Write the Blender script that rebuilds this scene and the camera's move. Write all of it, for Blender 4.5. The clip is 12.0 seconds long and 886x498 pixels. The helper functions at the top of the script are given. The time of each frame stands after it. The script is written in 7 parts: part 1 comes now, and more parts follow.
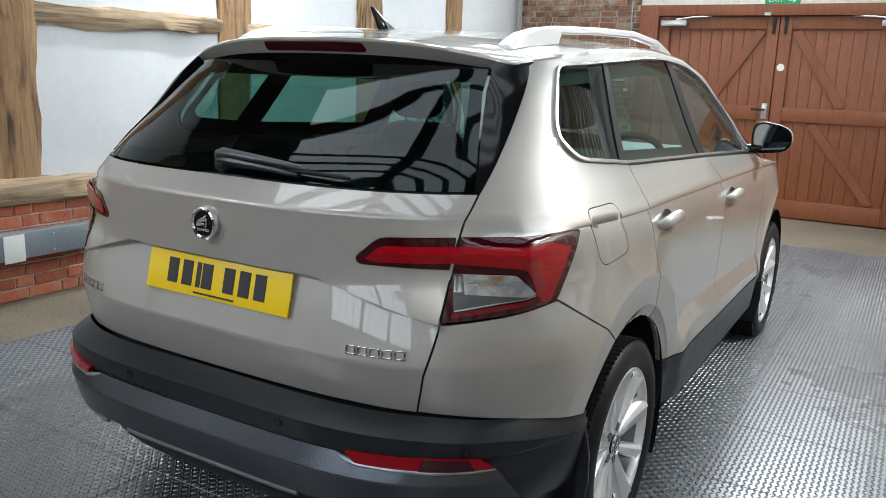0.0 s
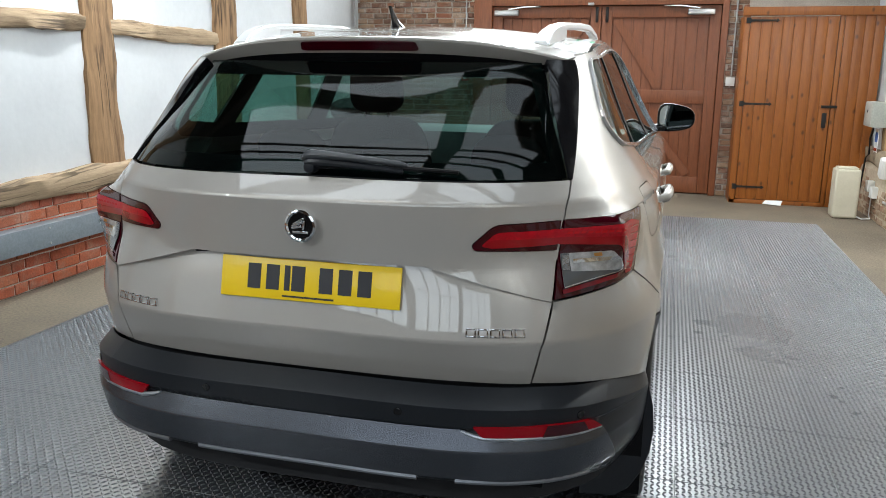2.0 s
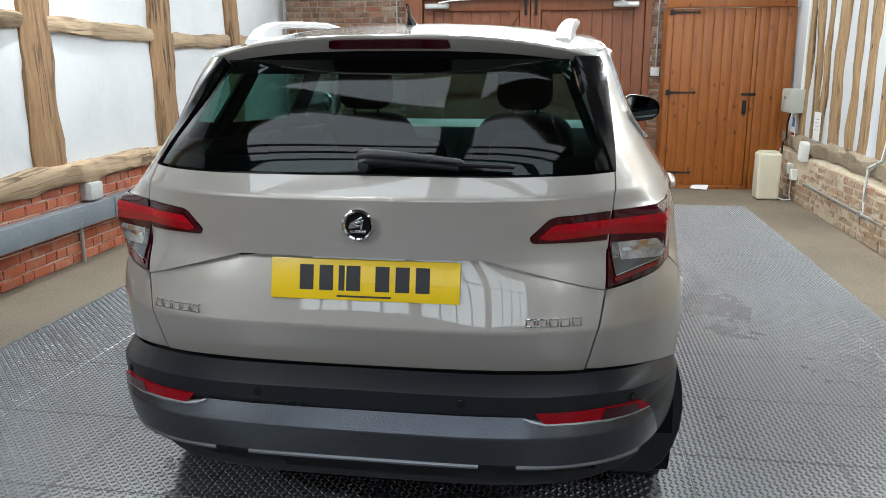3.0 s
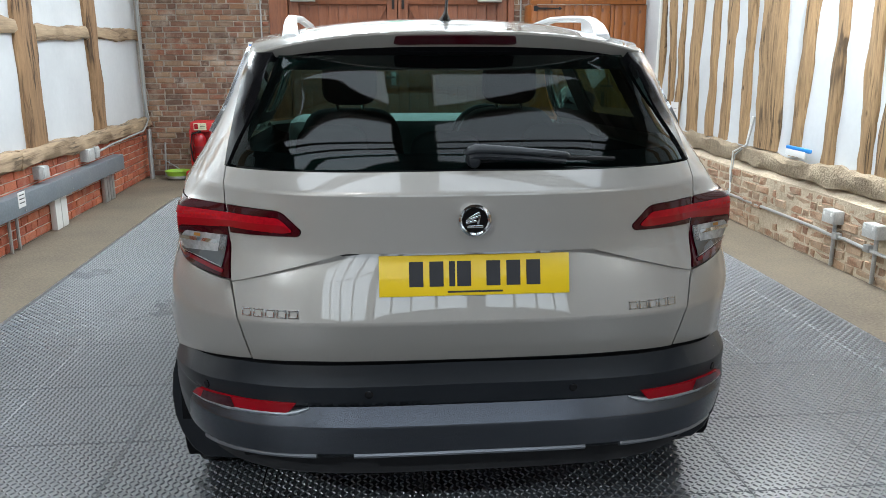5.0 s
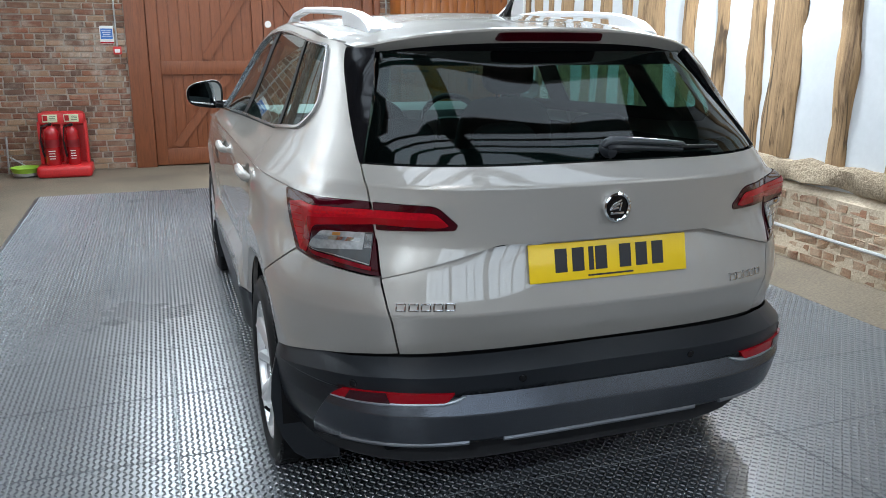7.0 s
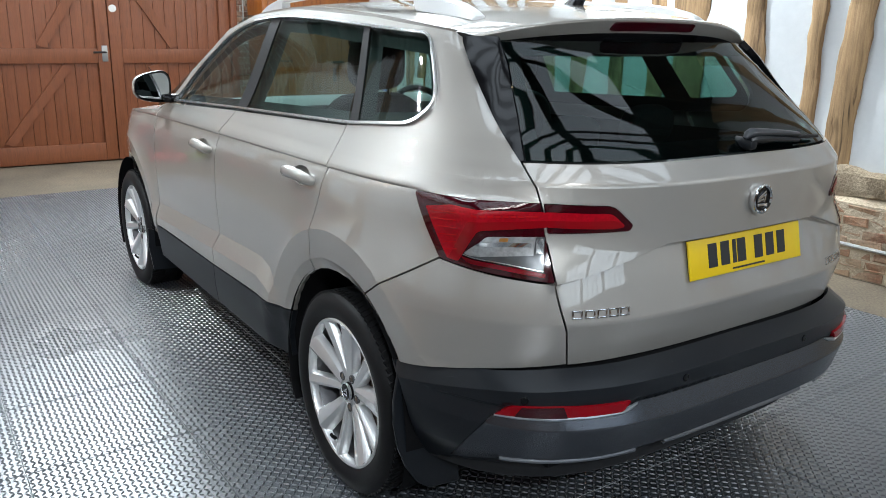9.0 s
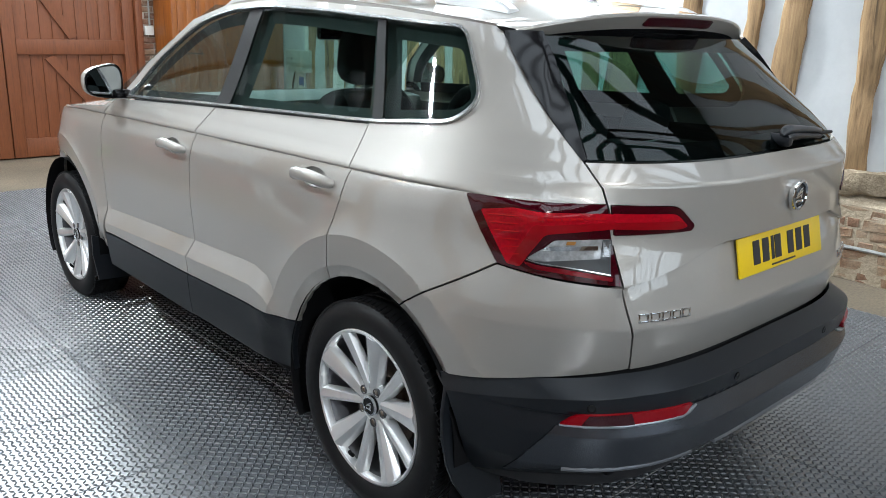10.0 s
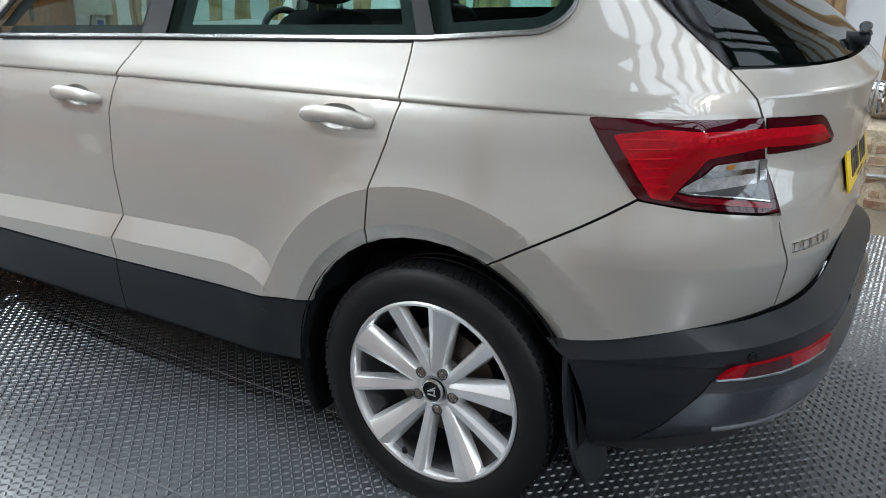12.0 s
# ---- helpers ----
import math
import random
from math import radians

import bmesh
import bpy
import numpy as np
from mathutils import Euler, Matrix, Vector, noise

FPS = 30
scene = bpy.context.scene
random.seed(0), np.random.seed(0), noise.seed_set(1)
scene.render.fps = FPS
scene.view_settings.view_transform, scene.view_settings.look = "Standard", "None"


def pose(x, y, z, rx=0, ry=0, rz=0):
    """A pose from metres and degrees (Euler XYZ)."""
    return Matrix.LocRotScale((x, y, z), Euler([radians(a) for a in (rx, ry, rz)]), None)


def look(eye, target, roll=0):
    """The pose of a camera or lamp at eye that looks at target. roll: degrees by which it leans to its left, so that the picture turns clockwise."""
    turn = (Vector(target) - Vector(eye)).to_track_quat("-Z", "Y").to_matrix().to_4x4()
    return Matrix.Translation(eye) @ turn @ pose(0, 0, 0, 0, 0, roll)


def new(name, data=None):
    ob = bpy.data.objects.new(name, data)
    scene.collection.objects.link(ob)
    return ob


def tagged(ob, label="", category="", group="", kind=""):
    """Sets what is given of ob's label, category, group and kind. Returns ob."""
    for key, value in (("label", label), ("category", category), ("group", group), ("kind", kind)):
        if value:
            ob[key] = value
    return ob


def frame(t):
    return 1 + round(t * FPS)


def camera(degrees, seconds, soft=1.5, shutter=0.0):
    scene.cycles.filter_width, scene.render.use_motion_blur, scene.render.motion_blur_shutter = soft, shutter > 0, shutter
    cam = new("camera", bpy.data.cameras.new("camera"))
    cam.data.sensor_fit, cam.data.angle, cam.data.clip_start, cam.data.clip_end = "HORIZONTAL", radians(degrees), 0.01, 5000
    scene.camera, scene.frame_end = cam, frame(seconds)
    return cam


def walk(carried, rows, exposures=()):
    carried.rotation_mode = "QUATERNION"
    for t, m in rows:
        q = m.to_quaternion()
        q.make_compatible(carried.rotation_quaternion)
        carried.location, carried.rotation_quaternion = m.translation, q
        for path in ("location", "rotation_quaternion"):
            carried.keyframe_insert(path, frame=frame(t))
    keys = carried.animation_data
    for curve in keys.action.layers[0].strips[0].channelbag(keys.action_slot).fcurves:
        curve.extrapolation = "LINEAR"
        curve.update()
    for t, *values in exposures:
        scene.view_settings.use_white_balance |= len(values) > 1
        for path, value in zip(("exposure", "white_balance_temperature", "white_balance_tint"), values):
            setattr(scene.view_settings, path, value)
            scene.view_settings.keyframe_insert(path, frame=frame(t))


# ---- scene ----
cam = camera(58.0, 12.0, soft=0.8)
PATH = [
    (0, (1.563, -2.29, 1.454), (0.574, -0.605, 1.028), 2.1),
    (0.5, (1.444, -2.423, 1.455), (0.561, -0.679, 1.031), 1.6),
    (1, (1.255, -2.491, 1.458), (0.498, -0.689, 1.033), 1.1),
    (1.5, (1.092, -2.582, 1.455), (0.444, -0.739, 1.026), 0.6),
    (2, (0.899, -2.72, 1.458), (0.381, -0.839, 1.018), 0.6),
    (2.5, (0.74, -2.811, 1.458), (0.328, -0.906, 1.01), 0.5),
    (2.7, (0.653, -2.827, 1.465), (0.289, -0.913, 1.013), 0.2),
    (4.3, (0.038, -2.898, 1.479), (0.031, -0.953, 1.012), -0.2),
    (4.5, (-0.044, -2.918, 1.478), (-0.005, -0.974, 1.01), -0.2),
    (5, (-0.259, -2.899, 1.481), (-0.094, -0.963, 1.007), -0.1),
    (5.5, (-0.479, -2.886, 1.482), (-0.196, -0.965, 1.001), 0.1),
    (6, (-0.739, -2.9, 1.494), (-0.32, -1.007, 1.005), 0.4),
    (6.5, (-0.981, -2.874, 1.509), (-0.449, -1.012, 1.008), 0.4),
    (7, (-1.202, -2.784, 1.517), (-0.56, -0.96, 1.006), 0.3),
    (8.8, (-1.94, -2.249, 1.498), (-0.892, -0.629, 0.972), 0.9),
    (9, (-2.009, -2.182, 1.501), (-0.917, -0.592, 0.973), 1.1),
    (9.5, (-2.139, -2.011, 1.485), (-0.939, -0.501, 0.955), 1.4),
    (10, (-2.281, -1.818, 1.49), (-0.971, -0.405, 0.954), 1.8),
    (10.5, (-2.392, -1.622, 1.464), (-0.999, -0.297, 0.914), 1.9),
    (11, (-2.41, -1.395, 1.442), (-0.948, -0.161, 0.859), 1.6),
    (11.5, (-2.406, -1.169, 1.399), (-0.857, -0.069, 0.775), 1.2),
    (12, (-2.446, -0.966, 1.362), (-0.827, 0.009, 0.707), 0.5),
]
walk(cam, [(t, look(eye, target, roll)) for t, eye, target, roll in PATH], exposures=((0.0, 0.10, 6600, 10), (2.5, 0.10, 6680, 10), (4.6, 0.10, 6520, 10), (7.0, 0.12, 6220, 10), (9.0, 0.16, 6400, 10), (12.0, 0.38, 6480, 11)))

# ---- world and lights ----
world = bpy.data.worlds.new("sky")
scene.world = world
world.use_nodes = True
wn = world.node_tree.nodes
sky = wn.new("ShaderNodeTexSky")
sky.sky_type, sky.sun_disc = "NISHITA", False
sky.sun_elevation, sky.sun_rotation = radians(48), radians(200)
world.node_tree.links.new(sky.outputs[0], wn["Background"].inputs[0])
wn["Background"].inputs[1].default_value = 0.10
sun = new("sun", bpy.data.lights.new("sun", "SUN"))
sun.data.energy, sun.data.angle, sun.data.color = 0.8, radians(12), (1.0, 0.96, 0.9)
sun.matrix_world = pose(0, 0, 20, 42, 0, -20)


def window_light(name, m, wide, high, watts, tint=(0.845, 0.945, 1.0)):
    """The sky's light in an opening of the roof or gable, or an added lamp's."""
    lamp = new(name, bpy.data.lights.new(name, "AREA"))
    lamp.data.shape, lamp.data.size, lamp.data.size_y = "RECTANGLE" if wide != high else "DISK", wide, high
    lamp.data.energy, lamp.data.color = watts, tint
    lamp.matrix_world = m
    return lamp


LEFT, RIGHT, BACK, FRONT, EAVES, RIDGE = -3.07, 2.98, 7.36, -7.2, 3.6, 5.5
MID_X = (LEFT + RIGHT) / 2
SLOPE = math.degrees(math.atan2(RIDGE - EAVES, (RIGHT - LEFT) / 2))
SKY_LOW, SKY_HIGH, SKY_FROM, SKY_TO = 0.30, 0.93, 1.6, 6.8
DIM_FROM, DIM_TO = -3.8, 1.2
SLANT = math.hypot((RIGHT - LEFT) / 2, RIDGE - EAVES)
for side in (1, -1):
    h = (SKY_LOW + SKY_HIGH) / 2
    px, pz = MID_X + side * (RIGHT - LEFT) / 2 * (1 - h), EAVES + (RIDGE - EAVES) * h
    window_light("rooflight_glow", Matrix.Translation((px + side * 0.04, (SKY_FROM + SKY_TO) / 2, pz + 0.07)) @ pose(0, 0, 0, 0, side * SLOPE, 0), (SKY_HIGH - SKY_LOW) * SLANT, SKY_TO - SKY_FROM, 275)
    # a second, weaker pair of openings, added unseen to light the tail from above
    window_light("dim_rooflight_glow", Matrix.Translation((px + side * 0.04, (DIM_FROM + DIM_TO) / 2, pz + 0.07)) @ pose(0, 0, 0, 0, side * SLOPE, 0), (SKY_HIGH - SKY_LOW) * SLANT, DIM_TO - DIM_FROM, 58 if side > 0 else 78)
SOUTH_WINDOWS = (-1.75, -0.045, 1.66)
for xc in SOUTH_WINDOWS:
    window_light("south_window_glow", Matrix.Translation((xc, FRONT - 0.05, 2.55)) @ pose(0, 0, 0, 90, 0, 0), 1.5, 1.7, 14)
window_light("gable_window_glow", Matrix.Translation((MID_X, BACK - 0.02, EAVES + 0.35)) @ pose(0, 0, 0, -90, 0, 0), 3.0, 1.1, 260)
# floodlights under the eaves, unseen and added as fill, tilted down across the barn
FLOODS = [(side, y, watts, tilt) for side in (1, -1) for y, watts, tilt in ((-4.3, 44 if side > 0 else 74, 34), (2.1, 120 if side > 0 else 62, 0))]
for side, y, watts, tilt in FLOODS:
    window_light("floodlight_glow", Matrix.Translation((side * 2.68, y, 3.16)) @ pose(0, 0, 0, tilt, side * 2, 0), 0.09, 0.09, watts, (0.87, 0.955, 1.0))
# ---- materials ----
def material(name, base, rough=0.5, metal=0.0, coat=0.0, coat_rough=0.03, spec=0.5):
    m = bpy.data.materials.new(name)
    m.use_nodes = True
    p = m.node_tree.nodes["Principled BSDF"]
    p.inputs["Base Color"].default_value = (*base, 1)
    p.inputs["Roughness"].default_value, p.inputs["Metallic"].default_value = rough, metal
    p.inputs["Coat Weight"].default_value, p.inputs["Coat Roughness"].default_value = coat, coat_rough
    p.inputs["Specular IOR Level"].default_value = spec
    return m


def node(m, kind, **values):
    n = m.node_tree.nodes.new(kind)
    for key, value in values.items():
        n.inputs[key.replace("_", " ")].default_value = value
    return n


def link(m, a, b):
    m.node_tree.links.new(a, b)


def coords(m, scale=(1, 1, 1), turn=(0, 0, 0)):
    tc, mp = node(m, "ShaderNodeTexCoord"), node(m, "ShaderNodeMapping")
    mp.inputs["Scale"].default_value, mp.inputs["Rotation"].default_value = scale, turn
    link(m, tc.outputs["Object"], mp.inputs["Vector"])
    return mp.outputs["Vector"]


def ramp(m, fac, stops):
    r = node(m, "ShaderNodeValToRGB")
    e = r.color_ramp.elements
    while len(e) < len(stops):
        e.new(0.5)
    for k, (at, c) in enumerate(stops):
        e[k].position, e[k].color = at, (*c, 1)
    link(m, fac, r.inputs["Fac"])
    return r.outputs["Color"]


def mix(m, fac, a, b, how="MIX"):
    n = m.node_tree.nodes.new("ShaderNodeMix")
    n.data_type, n.blend_type = "RGBA", how
    for sock, v in ((n.inputs[0], fac), (n.inputs[6], a), (n.inputs[7], b)):
        if hasattr(v, "is_linked"):
            link(m, v, sock)
        else:
            sock.default_value = v if isinstance(v, (int, float)) else (*v, 1)
    return n.outputs[2]


def shader(m):
    return m.node_tree.nodes["Principled BSDF"]


def bump(m, height, strength=0.3, distance=0.004):
    b = node(m, "ShaderNodeBump", Strength=strength, Distance=distance)
    link(m, height, b.inputs["Height"])
    link(m, b.outputs["Normal"], shader(m).inputs["Normal"])


def noise_tex(m, vec, scale, detail=6.0, rough=0.6, distort=0.0):
    n = node(m, "ShaderNodeTexNoise", Scale=scale, Detail=detail, Roughness=rough, Distortion=distort)
    link(m, vec, n.inputs["Vector"])
    return n.outputs["Fac"]


def mottled(name, a, b, scale=6.0, fine=60.0, rough=0.8, relief=0.3, depth=0.003, metal=0.0, coat=0.0, spec=0.5, speck=0.35, world=False):
    """A surface with broad stains between two colours and fine grain."""
    m = material(name, a, rough, metal, coat, 0.03, spec)
    v = node(m, "ShaderNodeNewGeometry").outputs["Position"] if world else coords(m)
    broad, grain = noise_tex(m, v, scale, 5), noise_tex(m, v, fine, 4)
    c = ramp(m, broad, ((0.32, a), (0.68, b)))
    c = mix(m, speck, c, ramp(m, grain, ((0.25, tuple(0.6 * k for k in a)), (0.75, tuple(min(1, 1.25 * k) for k in b)))))
    link(m, c, shader(m).inputs["Base Color"])
    bump(m, grain, relief, depth)
    return m


def timber(name, dark, light, axis, ring=9.0, rough=0.75, relief=0.6, knots=0.5, varied=False, streak=0.55, face=None):
    """Wood with its grain along one axis (0, 1 or 2), knots and checks."""
    m = material(name, light, rough)
    sc = [ring, ring, ring]
    sc[axis] = ring * 0.07
    v = coords(m, sc)
    kv = coords(m, [0.0 if k == face else 2.6 if k != axis else 1.5 for k in range(3)])
    if varied:
        info = node(m, "ShaderNodeObjectInfo")
        add = m.node_tree.nodes.new("ShaderNodeVectorMath")
        add.operation = "ADD"
        mul = m.node_tree.nodes.new("ShaderNodeVectorMath")
        mul.operation = "SCALE"
        mul.inputs[0].default_value = (17.0, 31.0, 23.0)
        link(m, info.outputs["Random"], mul.inputs["Scale"])
        link(m, v, add.inputs[0])
        link(m, mul.outputs[0], add.inputs[1])
        v = add.outputs[0]
        shift = m.node_tree.nodes.new("ShaderNodeVectorMath")
        shift.operation = "ADD"
        link(m, kv, shift.inputs[0])
        link(m, mul.outputs[0], shift.inputs[1])
        kv = shift.outputs[0]
    grain = noise_tex(m, v, 2.2, 8, 0.65, 1.4)
    fine = noise_tex(m, v, 14.0, 4, 0.7)
    c = ramp(m, grain, ((0.34, dark), (0.46, tuple(0.35 * p + 0.65 * q for p, q in zip(dark, light))), (0.66, light)))
    c = mix(m, streak, c, ramp(m, fine, ((0.36, tuple(0.35 * k for k in dark)), (0.7, tuple(min(1, 1.2 * k) for k in light)))))
    if relief >= 0.6:
        split = noise_tex(m, v, 1.6, 3, 0.5, 0.6)
        lines = ramp(m, split, ((0.47, (0, 0, 0)), (0.492, (0.8, 0.8, 0.8)), (0.508, (0.8, 0.8, 0.8)), (0.53, (0, 0, 0))))
        gate = ramp(m, noise_tex(m, coords(m), 2.1, 2), ((0.45, (0, 0, 0)), (0.62, (1, 1, 1))))
        c = mix(m, mix(m, 1.0, lines, gate, "MULTIPLY"), c, tuple(0.22 * q for q in dark))
    if knots:
        vo = node(m, "ShaderNodeTexVoronoi", Scale=1.7)
        if face == 1:
            # knots spread over a face that looks along y
            vo.voronoi_dimensions = "2D"
            apart, joined = node(m, "ShaderNodeSeparateXYZ"), node(m, "ShaderNodeCombineXYZ")
            link(m, kv, apart.inputs[0])
            link(m, apart.outputs["X"], joined.inputs["X"])
            link(m, apart.outputs["Z"], joined.inputs["Y"])
            kv = joined.outputs[0]
        link(m, kv, vo.inputs["Vector"])
        spot = ramp(m, vo.outputs["Distance"], ((0.03, (1, 1, 1)), (0.085, (0, 0, 0))))
        k = m.node_tree.nodes.new("ShaderNodeMath")
        k.operation = "MULTIPLY"
        k.inputs[1].default_value = knots
        link(m, spot, k.inputs[0])
        c = mix(m, k.outputs[0], c, tuple(0.4 * q for q in dark))
    link(m, c, shader(m).inputs["Base Color"])
    bump(m, grain, relief, 0.006)
    return m


def glazing(name, tint, ior=1.5):
    """Thin car glass: it tints what is seen through it and mirrors by its angle."""
    m = bpy.data.materials.new(name)
    m.use_nodes = True
    t = m.node_tree.nodes
    t.remove(t["Principled BSDF"])
    clear, gloss, mx = node(m, "ShaderNodeBsdfTransparent"), node(m, "ShaderNodeBsdfGlossy"), node(m, "ShaderNodeMixShader")
    face = node(m, "ShaderNodeLayerWeight", Blend=0.5)
    power, scale = node(m, "ShaderNodeMath"), node(m, "ShaderNodeMath")
    power.operation, scale.operation = "POWER", "MULTIPLY_ADD"
    f0 = ((ior - 1) / (ior + 1)) ** 2
    power.inputs[1].default_value = 5.0
    scale.inputs[1].default_value, scale.inputs[2].default_value = 1 - f0, f0
    link(m, face.outputs["Facing"], power.inputs[0])
    link(m, power.outputs[0], scale.inputs[0])
    clear.inputs["Color"].default_value = (*tint, 1)
    gloss.inputs["Roughness"].default_value = 0.02
    link(m, scale.outputs[0], mx.inputs[0])
    link(m, clear.outputs[0], mx.inputs[1])
    link(m, gloss.outputs[0], mx.inputs[2])
    link(m, mx.outputs[0], t["Material Output"].inputs["Surface"])
    return m


def car_paint():
    m = material("champagne_paint", (0.40, 0.37, 0.335), 0.42, 0.38, 1.0, 0.006)
    shader(m).inputs["Coat IOR"].default_value = 1.75
    v = coords(m)
    flake = noise_tex(m, v, 900.0, 2)
    c = ramp(m, flake, ((0.3, (0.362, 0.343, 0.314)), (0.7, (0.444, 0.421, 0.388))))
    link(m, c, shader(m).inputs["Base Color"])
    return m


def brick_paint(name, tones, dust=(0.42, 0.36, 0.30), worn=0.75, lo=0.42, hi=0.75, lime=0.0):
    m = material(name, tones[0], 0.9)
    info = node(m, "ShaderNodeObjectInfo")
    isl = node(m, "ShaderNodeNewGeometry")
    both = m.node_tree.nodes.new("ShaderNodeMath")
    both.operation = "ADD"
    link(m, info.outputs["Random"], both.inputs[0])
    link(m, isl.outputs["Random Per Island"], both.inputs[1])
    frac = m.node_tree.nodes.new("ShaderNodeMath")
    frac.operation = "FRACT"
    link(m, both.outputs[0], frac.inputs[0])
    c = ramp(m, frac.outputs[0], [(k / (len(tones) - 1), t) for k, t in enumerate(tones)])
    tc = node(m, "ShaderNodeNewGeometry")
    broad = noise_tex(m, tc.outputs["Position"], 9.0, 5)
    grain = noise_tex(m, tc.outputs["Position"], 70.0, 5)
    c = mix(m, ramp(m, broad, ((lo, (0, 0, 0)), (hi, (worn, worn, worn)))), c, dust)
    if lime:
        crust = ramp(m, noise_tex(m, tc.outputs["Position"], 1.9, 8, 0.7), ((0.53, (0, 0, 0)), (0.66, (lime, lime, lime))))
        c = mix(m, crust, c, (0.60, 0.56, 0.50))
    c = mix(m, 0.4, c, ramp(m, grain, ((0.3, (0.12, 0.07, 0.05)), (0.7, (0.62, 0.45, 0.36)))), "OVERLAY")
    link(m, c, shader(m).inputs["Base Color"])
    bump(m, grain, 0.7, 0.006)
    return m


paint = car_paint()
black_plastic = mottled("black_textured_plastic", (0.008, 0.010, 0.013), (0.013, 0.015, 0.019), 4, 500, 0.33, 0.12, 0.0005, spec=0.32)
grey_plastic = mottled("satin_grey_plastic", (0.095, 0.104, 0.122), (0.112, 0.122, 0.140), 4, 400, 0.25, 0.05, 0.0005, 0.8)
gloss_black = material("gloss_black", (0.005, 0.005, 0.006), 0.12, 0.0, 0.0, 0.03, 0.35)
matt_black = material("matt_black", (0.008, 0.008, 0.009), 0.9, spec=0.1)
chrome = material("chrome", (0.82, 0.83, 0.84), 0.07, 1.0)
satin_metal = material("satin_aluminium", (0.76, 0.77, 0.78), 0.42, 0.7)
trim_metal = material("anodised_window_trim", (0.62, 0.63, 0.64), 0.22, 0.95)
alloy = material("silver_alloy", (0.76, 0.77, 0.78), 0.33, 0.70, 0.8, 0.04)
# darker copy of the alloy: shade behind the spokes is put into its colour
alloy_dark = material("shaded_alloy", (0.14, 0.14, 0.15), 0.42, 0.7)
steel = mottled("brake_steel", (0.16, 0.15, 0.14), (0.26, 0.20, 0.16), 12, 90, 0.5, 0.2, 0.001, 0.8)
tyre_rubber = mottled("tyre_rubber", (0.007, 0.007, 0.008), (0.011, 0.011, 0.012), 7, 160, 0.5, 0.12, 0.001, spec=0.2)
wiper_plastic = mottled("grey_black_wiper_plastic", (0.040, 0.044, 0.050), (0.052, 0.057, 0.064), 8, 300, 0.36, 0.1, 0.0005)
seal_rubber = material("rubber_seal", (0.006, 0.006, 0.007), 0.5, spec=0.2)
tail_glass = glazing("privacy_glass", (0.15, 0.29, 0.26), 1.5)
side_glass = glazing("tinted_side_glass", (0.42, 0.64, 0.58), 1.5)
front_glass = glazing("green_tinted_glass", (0.46, 0.55, 0.53), 1.5)
plate_yellow = material("yellow_plate", (0.88, 0.60, 0.006), 0.35, 0, 0.5, 0.1)
red_deep = material("dark_red_lens", (0.040, 0.0004, 0.004), 0.10, 0, 0.7, 0.01, 0.2)
red_bright = material("bright_red_lens", (0.30, 0.002, 0.006), 0.30, 0, 0.5, 0.01, 0.1)
cells = node(red_bright, "ShaderNodeTexVoronoi", Scale=150.0)
link(red_bright, coords(red_bright), cells.inputs["Vector"])
link(red_bright, mix(red_bright, 0.3, ramp(red_bright, cells.outputs["Color"], ((0.2, (0.33, 0.0005, 0.008)), (0.8, (0.47, 0.001, 0.012)))), ramp(red_bright, noise_tex(red_bright, coords(red_bright), 14.0, 3), ((0.35, (0.12, 0.0004, 0.003)), (0.62, (0.55, 0.002, 0.012))))), shader(red_bright).inputs["Base Color"])
bump(red_bright, cells.outputs["Distance"], 0.12, 0.001)
reflector_red = material("reflector_red", (0.27, 0.001, 0.006), 0.22, 0, 0.3, 0.05, 0.2)
lens_clear = material("clear_lens", (0.34, 0.35, 0.36), 0.16, 0.8, 1.0)
lamp_clear = mottled("clear_faceted_lens", (0.34, 0.35, 0.36), (0.64, 0.65, 0.66), 22, 60, 0.16, 0.35, 0.003, 0.45, 1.0, speck=0.5)
red_band = material("smooth_red_lens", (0.27, 0.001, 0.006), 0.2, 0, 0.8, 0.01, 0.2)
red_low = mottled("wine_red_lens", (0.10, 0.0006, 0.006), (0.19, 0.001, 0.008), 14, 60, 0.15, 0.05, 0.001, coat=0.8, spec=0.2, speck=0.1)
lamp_silver = material("lamp_reflector_silver", (0.62, 0.63, 0.64), 0.25, 0.9)
amber = material("amber_bulb", (0.36, 0.16, 0.04), 0.2)
red_glint = material("light_guide_red", (0.50, 0.003, 0.008), 0.25, 0, 0.5, 0.01)
lens_smoke = material("smoked_lens", (0.085, 0.09, 0.095), 0.12, 0.2, 1.0)
cloth = mottled("charcoal_cloth", (0.018, 0.018, 0.02), (0.026, 0.026, 0.029), 12, 300, 0.95, 0.3, 0.001, spec=0.1)
trim_dark = mottled("dark_cabin_trim", (0.02, 0.021, 0.023), (0.026, 0.026, 0.028), 8, 200, 0.65, 0.2, 0.001, spec=0.2)
headlining = mottled("pale_headlining", (0.42, 0.42, 0.40), (0.48, 0.48, 0.46), 5, 250, 0.95, 0.1, 0.001)
mirror_glass = material("mirror_glass", (0.40, 0.44, 0.46), 0.01, 1.0)

